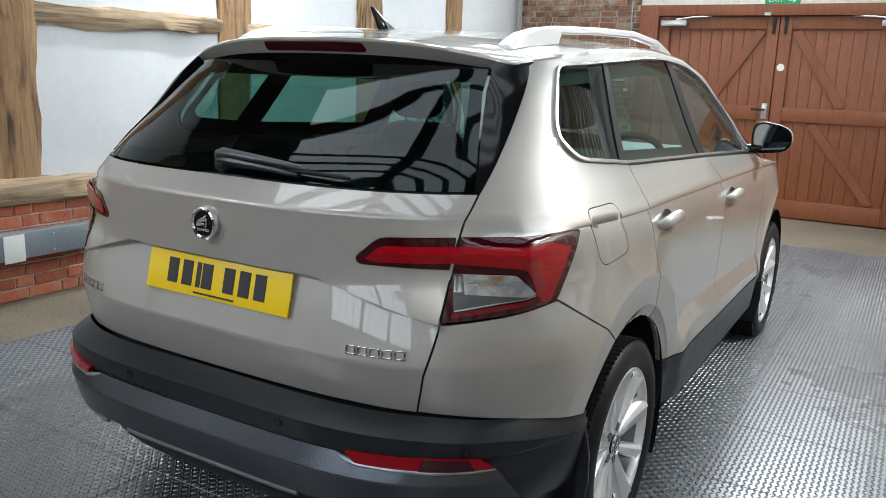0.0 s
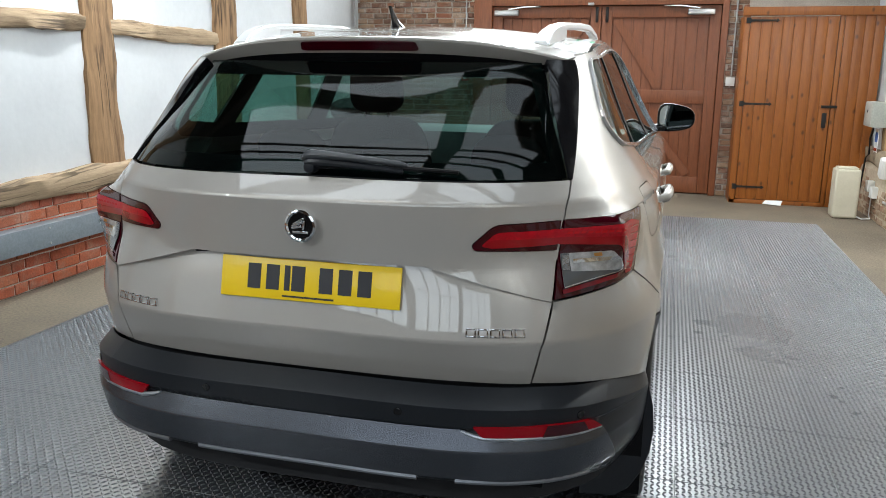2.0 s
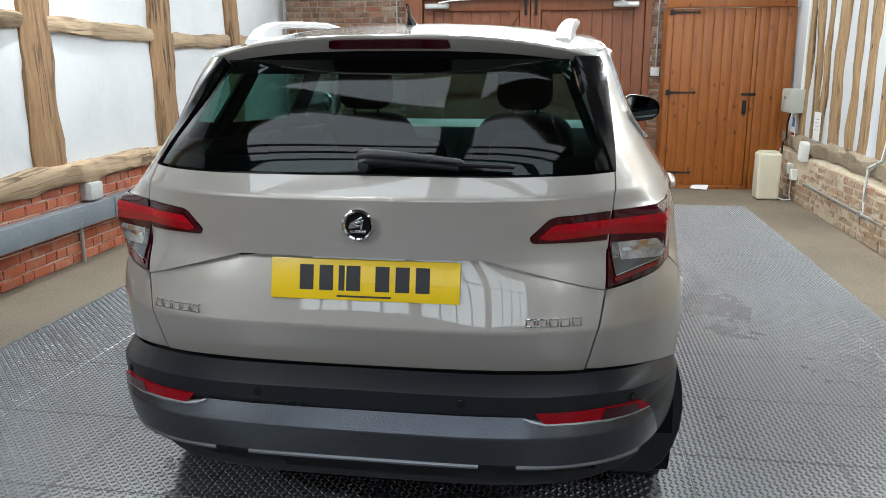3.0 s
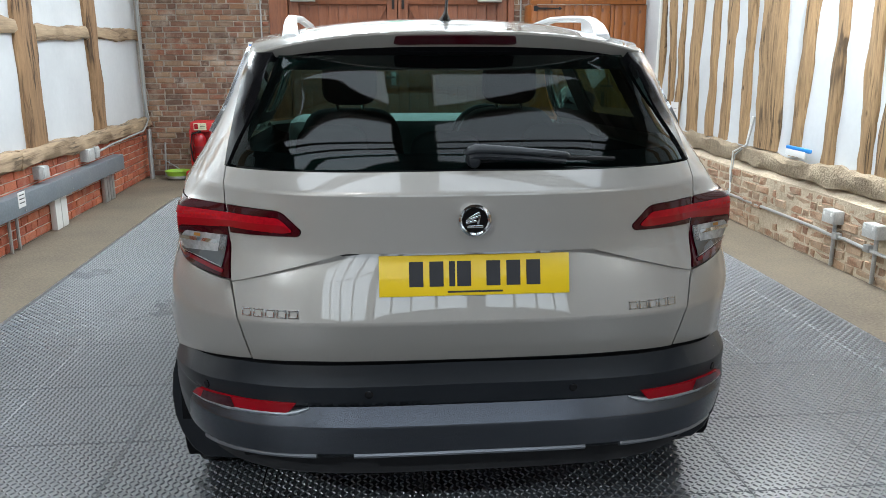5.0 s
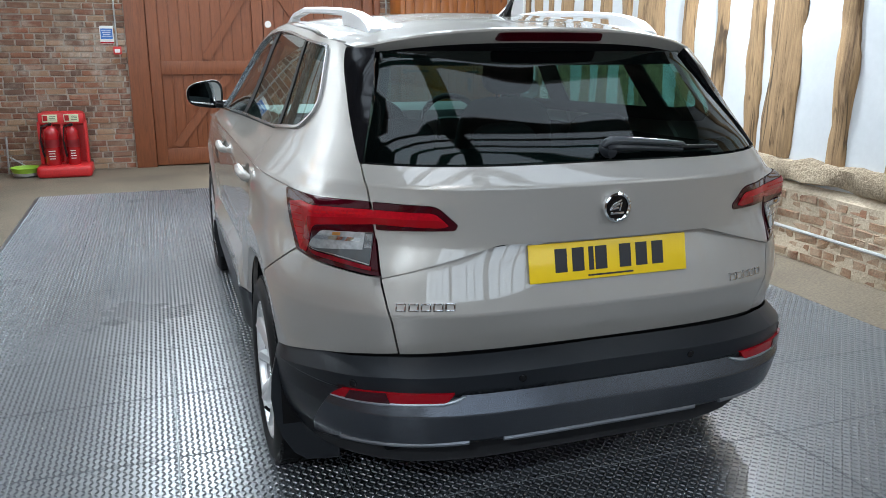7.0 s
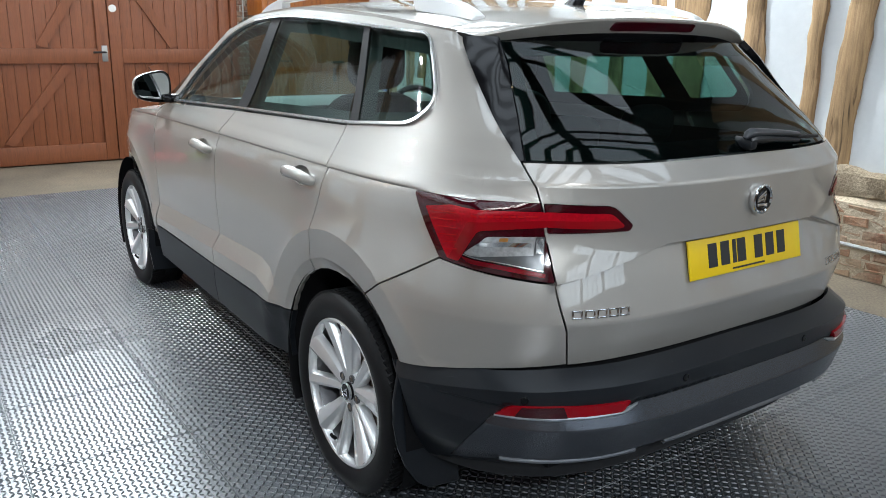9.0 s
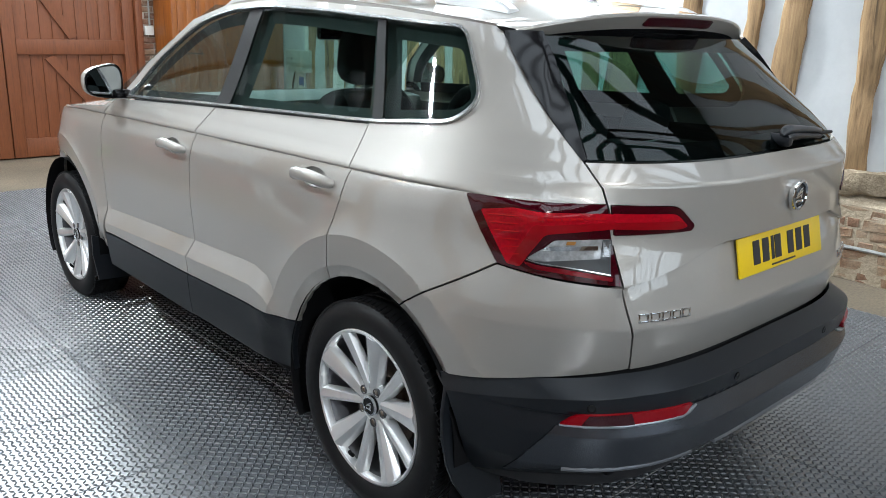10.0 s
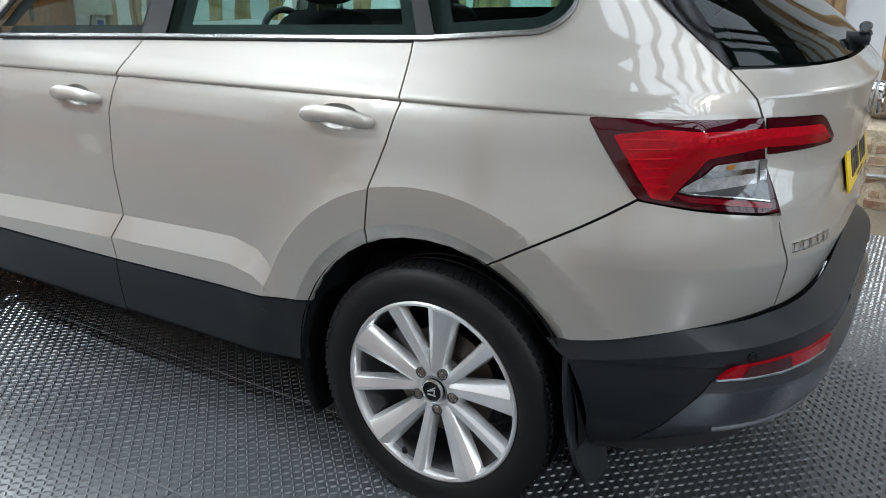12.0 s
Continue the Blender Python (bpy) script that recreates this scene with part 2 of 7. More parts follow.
plaster = mottled("white_limewash", (0.54, 0.55, 0.56), (0.62, 0.63, 0.635), 1.3, 22, 0.9, 0.22, 0.005, speck=0.07)
plaster_back = mottled("cream_render", (0.70, 0.69, 0.66), (0.78, 0.77, 0.74), 1.5, 25, 0.9, 0.3, 0.004)
oak_z = timber("oak_post_grain", (0.095, 0.050, 0.022), (0.43, 0.270, 0.135), 2, 5.0, 0.85, 0.9, 0.9, False, 0.28)
oak_west = timber("weathered_post_oak", (0.090, 0.045, 0.020), (0.36, 0.212, 0.106), 2, 4.0, 0.9, 0.9, 0.8, False, 0.25)
oak_y = timber("oak_beam_grain", (0.14, 0.088, 0.052), (0.45, 0.325, 0.205), 1, 5.0, 0.9, 0.9, 0.6, False, 0.25)
crumbled = mottled("crumbled_timber_and_lime", (0.21, 0.155, 0.10), (0.39, 0.31, 0.215), 5, 45, 0.95, 1.0, 0.016, speck=0.45)
roof_boards = mottled("dark_roof_boards", (0.075, 0.070, 0.062), (0.115, 0.108, 0.098), 1.2, 20, 0.9, 0.2, 0.004)
rafter_wood = timber("rafter_wood", (0.035, 0.024, 0.016), (0.085, 0.06, 0.04), 0, 6.0, 0.85, 0.4, 0.3)
mahogany = timber("red_brown_door_wood", (0.15, 0.043, 0.016), (0.25, 0.080, 0.031), 2, 14.0, 0.42, 0.15, 0.15, True, 0.25)
pine = timber("orange_pine", (0.20, 0.052, 0.008), (0.36, 0.112, 0.017), 2, 7.0, 0.4, 0.15, 0.9, True, 0.2, 1)
concrete = mottled("brown_concrete", (0.060, 0.046, 0.032), (0.225, 0.180, 0.126), 1.1, 60, 0.8, 0.8, 0.003, speck=0.55)
rubber_mat = mottled("grey_black_rubber_mat", (0.042, 0.048, 0.056), (0.072, 0.081, 0.093), 1.2, 60, 0.33, 0.10, 0.001, spec=0.8, world=True)
wear = noise_tex(rubber_mat, node(rubber_mat, "ShaderNodeNewGeometry").outputs["Position"], 0.8, 6, 0.6)
link(rubber_mat, ramp(rubber_mat, wear, ((0.36, (0.26, 0.26, 0.26)), (0.66, (0.38, 0.38, 0.38)))), shader(rubber_mat).inputs["Roughness"])
shader(rubber_mat).inputs["Coat Weight"].default_value, shader(rubber_mat).inputs["Coat Roughness"].default_value = 1.0, 0.32
shader(rubber_mat).inputs["Coat IOR"].default_value = 1.75
brick_red = brick_paint("orange_red_brick", ((0.50, 0.150, 0.070), (0.42, 0.110, 0.058), (0.56, 0.200, 0.105), (0.36, 0.095, 0.055), (0.47, 0.165, 0.09)), (0.50, 0.40, 0.32), 0.55, 0.50, 0.80)
brick_old = brick_paint("old_brown_brick", ((0.21, 0.10, 0.062), (0.30, 0.15, 0.09), (0.13, 0.082, 0.062), (0.36, 0.21, 0.12), (0.20, 0.115, 0.08), (0.40, 0.28, 0.18), (0.14, 0.085, 0.062), (0.31, 0.13, 0.075)), (0.44, 0.37, 0.30), 0.80, 0.48, 0.72, 0.75)
brick_pale = brick_paint("worn_buff_brick", ((0.29, 0.165, 0.10), (0.37, 0.25, 0.155), (0.24, 0.125, 0.08), (0.40, 0.30, 0.205), (0.33, 0.17, 0.10)), (0.44, 0.36, 0.26), 0.9, 0.38, 0.62)
mortar = mottled("pale_mortar", (0.56, 0.51, 0.45), (0.66, 0.61, 0.55), 5, 90, 0.95, 0.6, 0.006)
mortar_old = mottled("dusty_mortar", (0.34, 0.29, 0.25), (0.54, 0.48, 0.42), 4, 70, 0.95, 0.7, 0.008)
mortar_sand = mottled("sandy_mortar", (0.38, 0.295, 0.20), (0.60, 0.50, 0.375), 5, 45, 0.95, 0.9, 0.012)
south_brick = mottled("dark_end_brickwork", (0.10, 0.062, 0.045), (0.17, 0.11, 0.08), 6, 40, 0.95, 0.6, 0.008)
trunking = mottled("blue_grey_steel_trunking", (0.19, 0.225, 0.255), (0.25, 0.285, 0.31), 3, 60, 0.45, 0.1, 0.001, 0.3)
conduit_metal = mottled("galvanised_conduit", (0.42, 0.43, 0.43), (0.52, 0.53, 0.53), 9, 90, 0.4, 0.1, 0.001, 0.7)
ivory = mottled("aged_ivory_plastic", (0.56, 0.52, 0.40), (0.64, 0.60, 0.48), 4, 60, 0.45, 0.05, 0.001, speck=0.1)
socket_grey = mottled("dusty_pale_socket_plastic", (0.40, 0.40, 0.39), (0.50, 0.50, 0.485), 20, 90, 0.5, 0.05, 0.001)
white_plastic = material("white_plastic", (0.74, 0.74, 0.71), 0.4)
grey_metal = mottled("grey_green_box_paint", (0.40, 0.41, 0.36), (0.45, 0.46, 0.41), 8, 90, 0.45, 0.1, 0.001)
red_plastic = mottled("red_moulded_plastic", (0.55, 0.018, 0.022), (0.62, 0.03, 0.03), 5, 60, 0.42, 0.15, 0.002)
red_steel = material("red_enamel", (0.36, 0.008, 0.012), 0.22, 0, 0.6)
red_dark = material("dark_red_label", (0.20, 0.006, 0.010), 0.4)
lime_plastic = material("lime_green_plastic", (0.36, 0.62, 0.06), 0.4)
sign_blue = material("blue_sign", (0.04, 0.16, 0.50), 0.4)
sign_green = material("green_sign", (0.02, 0.30, 0.12), 0.4)
sign_white = material("white_sign", (0.78, 0.78, 0.76), 0.4)
sign_cream = material("photoluminescent_cream", (0.66, 0.68, 0.46), 0.5)
ink = material("dark_print", (0.02, 0.02, 0.025), 0.5)
iron = material("black_iron", (0.02, 0.02, 0.02), 0.5, 0.6)
cable_grey = material("grey_cable", (0.33, 0.33, 0.32), 0.5)
handle_steel = material("brushed_steel", (0.50, 0.50, 0.50), 0.3, 1.0)

lip_silver = material("bright_satin_plastic", (0.40, 0.43, 0.46), 0.28, 0.7)
satin_grey = material("satin_silver_plastic", (0.24, 0.255, 0.28), 0.30, 0.7)
dash_grey = mottled("grey_dashboard_skin", (0.13, 0.135, 0.135), (0.17, 0.175, 0.175), 8, 200, 0.5, 0.2, 0.001)
litter_white = material("pale_litter", (0.62, 0.60, 0.56), 0.8)
# ---- building helpers ----
def mesh_object(name, mesh, mat, parent=None, label=""):
    ob = new(name, mesh)
    if mat is not None:
        ob.data.materials.append(mat)
    if parent is not None:
        ob.parent = parent
    if label:
        tagged(ob, label)
    return ob


def part(name, bm, mat, parent=None, label="", sharp=35):
    """Links a bmesh as one mesh object under a thing or a part."""
    bmesh.ops.recalc_face_normals(bm, faces=bm.faces)
    me = bpy.data.meshes.new(name)
    bm.to_mesh(me)
    bm.free()
    me.polygons.foreach_set("use_smooth", [True] * len(me.polygons))
    me.set_sharp_from_angle(angle=radians(sharp))
    return mesh_object(name, me, mat, parent, label)


def raw(name, verts, faces, mat, parent=None, label="", smooth=False):
    me = bpy.data.meshes.new(name)
    me.from_pydata(verts, [], faces)
    if smooth:
        me.polygons.foreach_set("use_smooth", [True] * len(me.polygons))
        me.set_sharp_from_angle(angle=radians(40))
    return mesh_object(name, me, mat, parent, label)


def thing(name, at, label, category, group="", kind=""):
    ob = new(name)
    ob.empty_display_size = 0.1
    ob.location = at
    return tagged(ob, label, category, group, kind)


def add_box(bm, centre, size, bevel=0.0, turn=None, segments=2):
    m = Matrix.Translation(centre) @ (turn.to_4x4() if turn is not None else Matrix()) @ Matrix.Diagonal((*size, 1))
    made = bmesh.ops.create_cube(bm, size=1.0, matrix=m)
    if bevel:
        edges = list({e for v in made["verts"] for e in v.link_edges})
        bmesh.ops.bevel(bm, geom=edges, offset=bevel, segments=segments, affect="EDGES", profile=0.6)
    return bm


def block(name, centre, size, mat, parent=None, bevel=0.004, label="", turn=None):
    """A bevelled block; centre in its parent's space."""
    bm = bmesh.new()
    add_box(bm, centre, size, bevel, turn)
    return part(name, bm, mat, parent, label)


def add_lathe(bm, profile, n, centre=(0, 0, 0), axis="x", closed=False):
    """Turns (radius, along) pairs round an axis."""
    rings = []
    for r, a in profile:
        ring = []
        for k in range(n):
            t = 2 * math.pi * k / n
            c, s = r * math.cos(t), r * math.sin(t)
            p = {"x": (a, c, s), "y": (c, a, s), "z": (c, s, a)}[axis]
            ring.append(bm.verts.new((p[0] + centre[0], p[1] + centre[1], p[2] + centre[2])))
        rings.append(ring)
    pairs = list(zip(rings, rings[1:] + rings[:1])) if closed else list(zip(rings, rings[1:]))
    for a, b in pairs:
        for k in range(n):
            bm.faces.new((a[k], a[(k + 1) % n], b[(k + 1) % n], b[k]))
    if not closed:
        for ring in (rings[0], rings[-1]):
            bm.faces.new(ring)
    return bm


def add_tube(bm, path, r, n=8, flat=1.0, cap=True):
    """A tube along points; flat squashes it upright."""
    path = [Vector(p) for p in path]
    rings = []
    for i, p in enumerate(path):
        d = (path[min(i + 1, len(path) - 1)] - path[max(i - 1, 0)]).normalized()
        up = Vector((0, 0, 1)) if abs(d.z) < 0.9 else Vector((1, 0, 0))
        s = d.cross(up).normalized()
        w = s.cross(d).normalized()
        rr = r[i] if isinstance(r, (list, tuple)) else r
        rings.append([bm.verts.new(p + rr * (math.cos(2 * math.pi * k / n) * s + flat * math.sin(2 * math.pi * k / n) * w)) for k in range(n)])
    for a, b in zip(rings, rings[1:]):
        for k in range(n):
            bm.faces.new((a[k], a[(k + 1) % n], b[(k + 1) % n], b[k]))
    if cap:
        bm.faces.new(rings[0])
        bm.faces.new(rings[-1])
    return bm


def tube(name, path, r, mat, parent=None, n=8, label="", flat=1.0):
    return part(name, add_tube(bmesh.new(), path, r, n, flat), mat, parent, label)


def add_prism(bm, outline, place, depth):
    """A flat outline (a, b) pushed out: place(a, b, d) gives the point at depth d."""
    n = len(outline)
    lo = [bm.verts.new(place(a, b, 0.0)) for a, b in outline]
    hi = [bm.verts.new(place(a, b, depth)) for a, b in outline]
    bm.faces.new(lo)
    bm.faces.new(hi)
    for k in range(n):
        bm.faces.new((lo[k], lo[(k + 1) % n], hi[(k + 1) % n], hi[k]))
    return bm


def rounded(points, r=0.02, n=4):
    """An outline with its corners rounded; a point may bring its own radius as a third number."""
    out = []
    for i, p in enumerate(points):
        a, b, c = Vector(points[i - 1][:2]), Vector(p[:2]), Vector(points[(i + 1) % len(points)][:2])
        q = p[2] if len(p) > 2 else r
        da, dc = (a - b), (c - b)
        k = min(q, 0.45 * da.length, 0.45 * dc.length)
        if k < 1e-4:
            out.append(tuple(b))
            continue
        s, e = b + da.normalized() * k, b + dc.normalized() * k
        for j in range(n + 1):
            t = j / n
            out.append(tuple((1 - t) ** 2 * s + 2 * t * (1 - t) * b + t * t * e))
    return out


def inside(poly, pts):
    """Which points lie inside an outline."""
    poly, pts = np.asarray(poly, float), np.asarray(pts, float)
    x, y = pts[:, 0], pts[:, 1]
    hit = np.zeros(len(pts), bool)
    for (x1, y1), (x2, y2) in zip(poly, np.roll(poly, -1, 0)):
        if y1 != y2:
            hit ^= ((y1 > y) != (y2 > y)) & (x < (x2 - x1) * (y - y1) / (y2 - y1) + x1)
    return hit


def gap_to(poly, pts):
    poly, pts = np.asarray(poly, float), np.asarray(pts, float)
    best = np.full(len(pts), 1e9)
    for a, b in zip(poly, np.roll(poly, -1, 0)):
        d = b - a
        t = np.clip(((pts - a) @ d) / max(d @ d, 1e-12), 0, 1)
        best = np.minimum(best, np.hypot(*(pts - a - t[:, None] * d).T))
    return best


def shrink(poly, g):
    """The outline moved inwards by g."""
    p = np.asarray(poly, float)
    area = np.sum(p[:, 0] * np.roll(p[:, 1], -1) - p[:, 1] * np.roll(p[:, 0], -1))
    s = 1 if area > 0 else -1
    e = np.roll(p, -1, 0) - p
    n = s * np.stack([-e[:, 1], e[:, 0]], 1) / np.maximum(np.hypot(*e.T), 1e-9)[:, None]
    m = n + np.roll(n, 1, 0)
    q = np.maximum((m * m).sum(1), 0.5)
    return p + 2 * g * m / q[:, None]


def densify(poly, step):
    out = []
    for a, b in zip(poly, list(poly[1:]) + [poly[0]]):
        k = max(1, int(math.ceil(math.hypot(b[0] - a[0], b[1] - a[1]) / step)))
        out += [(a[0] + (b[0] - a[0]) * j / k, a[1] + (b[1] - a[1]) * j / k) for j in range(k)]
    return out


def normal_at(fn, u, v, e=2e-4):
    n = np.cross(fn(u + e, v) - fn(u - e, v), fn(u, v + e) - fn(u, v - e))
    return n / np.maximum(np.linalg.norm(n, axis=-1), 1e-12)[..., None]


def skin(name, fn, outline, mat, parent=None, label="", holes=(), rows=(), step=0.03, gap=0.0026, thick=0.014, off=0.0, flip=False, lines=()):
    """A panel: the part of a surface fn(u, v) within an outline, less its holes, with edges turned inwards."""
    from mathutils.geometry import delaunay_2d_cdt
    out = densify([tuple(p) for p in (shrink(outline, gap) if gap else outline)], step)
    cuts = [densify([tuple(p) for p in h], step) for h in holes]
    lo, hi = np.min(out, 0), np.max(out, 0)
    us = np.arange(lo[0] + step / 2, hi[0], step)
    vs = np.array(sorted(set(np.round(np.concatenate([np.arange(lo[1] + step / 2, hi[1], step), [r for r in rows if lo[1] < r < hi[1]]]), 4))))
    grid = np.array([(u, v) for v in vs for u in us]).reshape(-1, 2)
    keep = inside(out, grid) & (gap_to(out, grid) > 0.25 * step)
    for h in cuts:
        keep &= ~inside(h, grid) & (gap_to(h, grid) > 0.25 * step)
    pts, edges = [], []
    for loop in [out] + cuts:
        k = len(pts)
        pts += loop
        edges += [(k + i, k + (i + 1) % len(loop)) for i in range(len(loop))]
    for line in lines:
        k = len(pts)
        pts += [tuple(p) for p in line]
        edges += [(k + i, k + i + 1) for i in range(len(line) - 1)]
    pts += [tuple(p) for p in grid[keep]]
    v2, _, tris, *_ = delaunay_2d_cdt([Vector((float(a), float(b))) for a, b in pts], edges, [], 0, 1e-6)
    v2 = np.array([tuple(v) for v in v2])
    tris = np.array([t[:3] for t in tris])
    mid = v2[tris].mean(1)
    ok = inside(out, mid)
    for h in cuts:
        ok &= ~inside(h, mid)
    q = v2[tris]
    e1, e2, e3 = q[:, 1] - q[:, 0], q[:, 2] - q[:, 0], q[:, 2] - q[:, 1]
    longest = np.maximum(np.maximum((e1 ** 2).sum(1), (e2 ** 2).sum(1)), (e3 ** 2).sum(1))
    ok &= np.abs(e1[:, 0] * e2[:, 1] - e1[:, 1] * e2[:, 0]) > 0.004 * longest
    tris, mid = tris[ok], mid[ok]
    used, tris = np.unique(tris, return_inverse=True)
    tris, v2 = tris.reshape(-1, 3), v2[used]
    sign = -1.0 if flip else 1.0
    nv = sign * normal_at(fn, v2[:, 0], v2[:, 1])
    pos = fn(v2[:, 0], v2[:, 1]) + off * nv
    face_n = np.cross(pos[tris[:, 1]] - pos[tris[:, 0]], pos[tris[:, 2]] - pos[tris[:, 0]])
    nm = sign * normal_at(fn, mid[:, 0], mid[:, 1])
    turned = (face_n * nm).sum(1) < 0
    tris[turned] = tris[turned][:, ::-1]
    near = v2[tris] * 0.93 + mid[:, None, :] * 0.07
    ln = sign * normal_at(fn, near[..., 0].ravel(), near[..., 1].ravel())
    verts, faces, normals = pos.tolist(), tris.tolist(), ln.tolist()
    if thick:
        seen = {}
        for a, b, c in tris.tolist():
            for e in ((a, b), (b, c), (c, a)):
                seen[e] = True
        rim = [e for e in seen if (e[1], e[0]) not in seen]
        inner = {}
        for a, b in rim:
            for k in (a, b):
                if k not in inner:
                    inner[k] = len(verts)
                    verts.append((pos[k] - thick * nv[k]).tolist())
        for a, b in rim:
            f = (b, a, inner[a], inner[b])
            q = [np.array(verts[k]) for k in f]
            n = np.cross(q[1] - q[0], q[2] - q[0])
            n = (n / max(np.linalg.norm(n), 1e-12)).tolist()
            faces.append(f)
            normals += [n] * 4
    me = bpy.data.meshes.new(name)
    me.from_pydata(verts, [], faces)
    me.polygons.foreach_set("use_smooth", [True] * len(me.polygons))
    me.normals_split_custom_set(normals)
    return mesh_object(name, me, mat, parent, label)

# ---- the barn: floor, walls, roof ----
def hewn(name, axis, lo, hi, across, width, depth, mat, parent=None, seed=0, rough=0.012, lean=0.0, label="", taper=0.0, curve=0.0):
    """A hand-hewn timber along an axis, its arrises worn and uneven. across: its middle in the other two axes, in order."""
    rnd = random.Random(seed)
    n = max(6, int((hi - lo) / 0.09))
    off = [rnd.uniform(0, 50) for _ in range(8)]
    bm = bmesh.new()
    rings = []
    c = 0.16
    shape = [(-0.5 + c, -0.5), (0.5 - c, -0.5), (0.5, -0.5 + c), (0.5, 0.5 - c), (0.5 - c, 0.5), (-0.5 + c, 0.5), (-0.5, 0.5 - c), (-0.5, -0.5 + c)]
    for i in range(n + 1):
        t = i / n
        a = lo + (hi - lo) * t
        ring = []
        sway = lean * (t - 0.5) + curve * math.sin(math.pi * t) + 0.9 * rough * noise.noise((a * 1.1, off[0], 7.0))
        for k, (p, q) in enumerate(shape):
            w = width * (1 + taper * (t - 0.5)) * p + sway + rough * noise.noise((a * 2.6, off[k], 0.0)) + 0.5 * rough * noise.noise((a * 9, off[k], 3.0))
            d = depth * q + 0.6 * rough * noise.noise((a * 2.9, off[k], 9.0))
            u, v = across[0] + (w if axis == "z" else d), across[1] + (d if axis == "z" else w)
            ring.append(bm.verts.new({"z": (v, u, a), "y": (u, a, v), "x": (a, u, v)}[axis]))
        rings.append(ring)
    for r1, r2 in zip(rings, rings[1:]):
        for k in range(8):
            bm.faces.new((r1[k], r1[(k + 1) % 8], r2[(k + 1) % 8], r2[k]))
    bm.faces.new(rings[0])
    bm.faces.new(rings[-1])
    return part(name, bm, mat, parent, label, 50)


def sheet(name, place, na, nb, rough, mat, parent=None, label="", depth=None, seed=1):
    """A gently uneven slab: place(a, b) for a, b in 0..1 gives the face, depth the way back."""
    verts, faces = [], []
    for j in range(nb + 1):
        for i in range(na + 1):
            p = Vector(place(i / na, j / nb))
            verts.append(p - Vector(depth).normalized() * rough * noise.noise(p * 1.7 + Vector((seed, 0, 0))))
    k = len(verts)
    verts += [v + Vector(depth) for v in verts]
    for j in range(nb):
        for i in range(na):
            a = j * (na + 1) + i
            faces.append((a, a + 1, a + na + 2, a + na + 1))
            faces.append((k + a, k + a + na + 1, k + a + na + 2, k + a + 1))
    for i in range(na):
        faces.append((i + 1, i, k + i, k + i + 1))
        a = nb * (na + 1) + i
        faces.append((a, a + 1, k + a + 1, k + a))
    for j in range(nb):
        a = j * (na + 1)
        faces.append((a, a + na + 1, k + a + na + 1, k + a))
        a += na
        faces.append((a + na + 1, a, k + a, k + a + na + 1))
    return raw(name, verts, faces, mat, parent, label, True)


floor = block("floor", (MID_X, (FRONT + BACK) / 2, -0.09), (RIGHT - LEFT + 1.2, BACK - FRONT + 1.2, 0.18), concrete, None, 0)
tagged(floor, "worn brown concrete floor with dusty patches", "floor", kind="structure")

wall_west = sheet("wall_west", lambda a, b: (LEFT - 0.03, FRONT + (BACK - FRONT) * a, EAVES * b), 70, 16, 0.022, plaster, None, "", (-0.2, 0, 0), 3)
tagged(wall_west, "limewashed plaster panels between hewn oak posts", "wall", kind="structure")
wall_east = sheet("wall_east", lambda a, b: (RIGHT + 0.078, BACK + (FRONT - BACK) * a, EAVES * b), 70, 16, 0.022, plaster, None, "", (0.2, 0, 0), 8)
tagged(wall_east, "white plaster between close oak studs over a rubble plinth", "wall", kind="structure")

# oak frame of the west wall: sill, posts, middle rail
hewn("sill_beam", "y", FRONT, 3.62, (LEFT - 0.02, 0.672), 0.15, 0.16, oak_y, wall_west, 5, 0.030)
hewn("sill_beam", "y", 3.62, BACK, (LEFT - 0.01, 0.665), 0.135, 0.15, oak_y, wall_west, 6, 0.028)
for y0, w, seed in ((-5.3, 0.24, 1), (-3.1, 0.22, 2), (-1.1, 0.24, 3), (0.57, 0.25, 4), (2.33, 0.29, 5), (4.14, 0.34, 6), (5.72, 0.28, 7)):
    hewn("oak_post", "z", 0.735, EAVES, (y0, LEFT - 0.05), 1.1 * w, 0.13, oak_west, wall_west, seed, 0.034, 0.05 * (-1) ** seed, taper=-0.12, curve=0.02 * math.sin(seed * 1.7))
for y0, y1, z, seed in ((-5.2, -3.2, 1.7, 1), (-3.0, -1.2, 1.72, 2), (-1.0, 0.45, 1.73, 3), (0.69, 2.2, 1.735, 4), (2.46, 3.98, 1.715, 5), (4.3, 5.6, 1.69, 6), (5.84, BACK, 1.70, 7)):
    hewn("middle_rail", "y", y0, y1, (LEFT - 0.04, z), 0.125, 0.09, oak_y, wall_west, 20 + seed, 0.03, 0.03 * (-1) ** seed)

# close studs of the east wall
hewn("sill_beam", "y", FRONT, BACK, (RIGHT + 0.085, 0.615), 0.150, 0.15, crumbled, wall_east, 31, 0.048)
STUDS = ((6.30, 0.19), (5.94, 0.17), (5.64, 0.13), (5.30, 0.30), (4.87, 0.18), (4.44, 0.21), (4.07, 0.16), (3.69, 0.46), (3.10, 0.19), (2.70, 0.15), (2.27, 0.16),
         (1.90, 0.35), (1.38, 0.18), (0.95, 0.11), (0.62, 0.20), (0.12, 0.15), (-0.35, 0.2), (-0.8, 0.15), (-1.3, 0.3), (-1.8, 0.15), (-2.3, 0.16), (-2.8, 0.15), (-3.4, 0.3), (-4.0, 0.16), (-4.6, 0.15), (-5.2, 0.3), (-5.9, 0.16), (-6.5, 0.16))
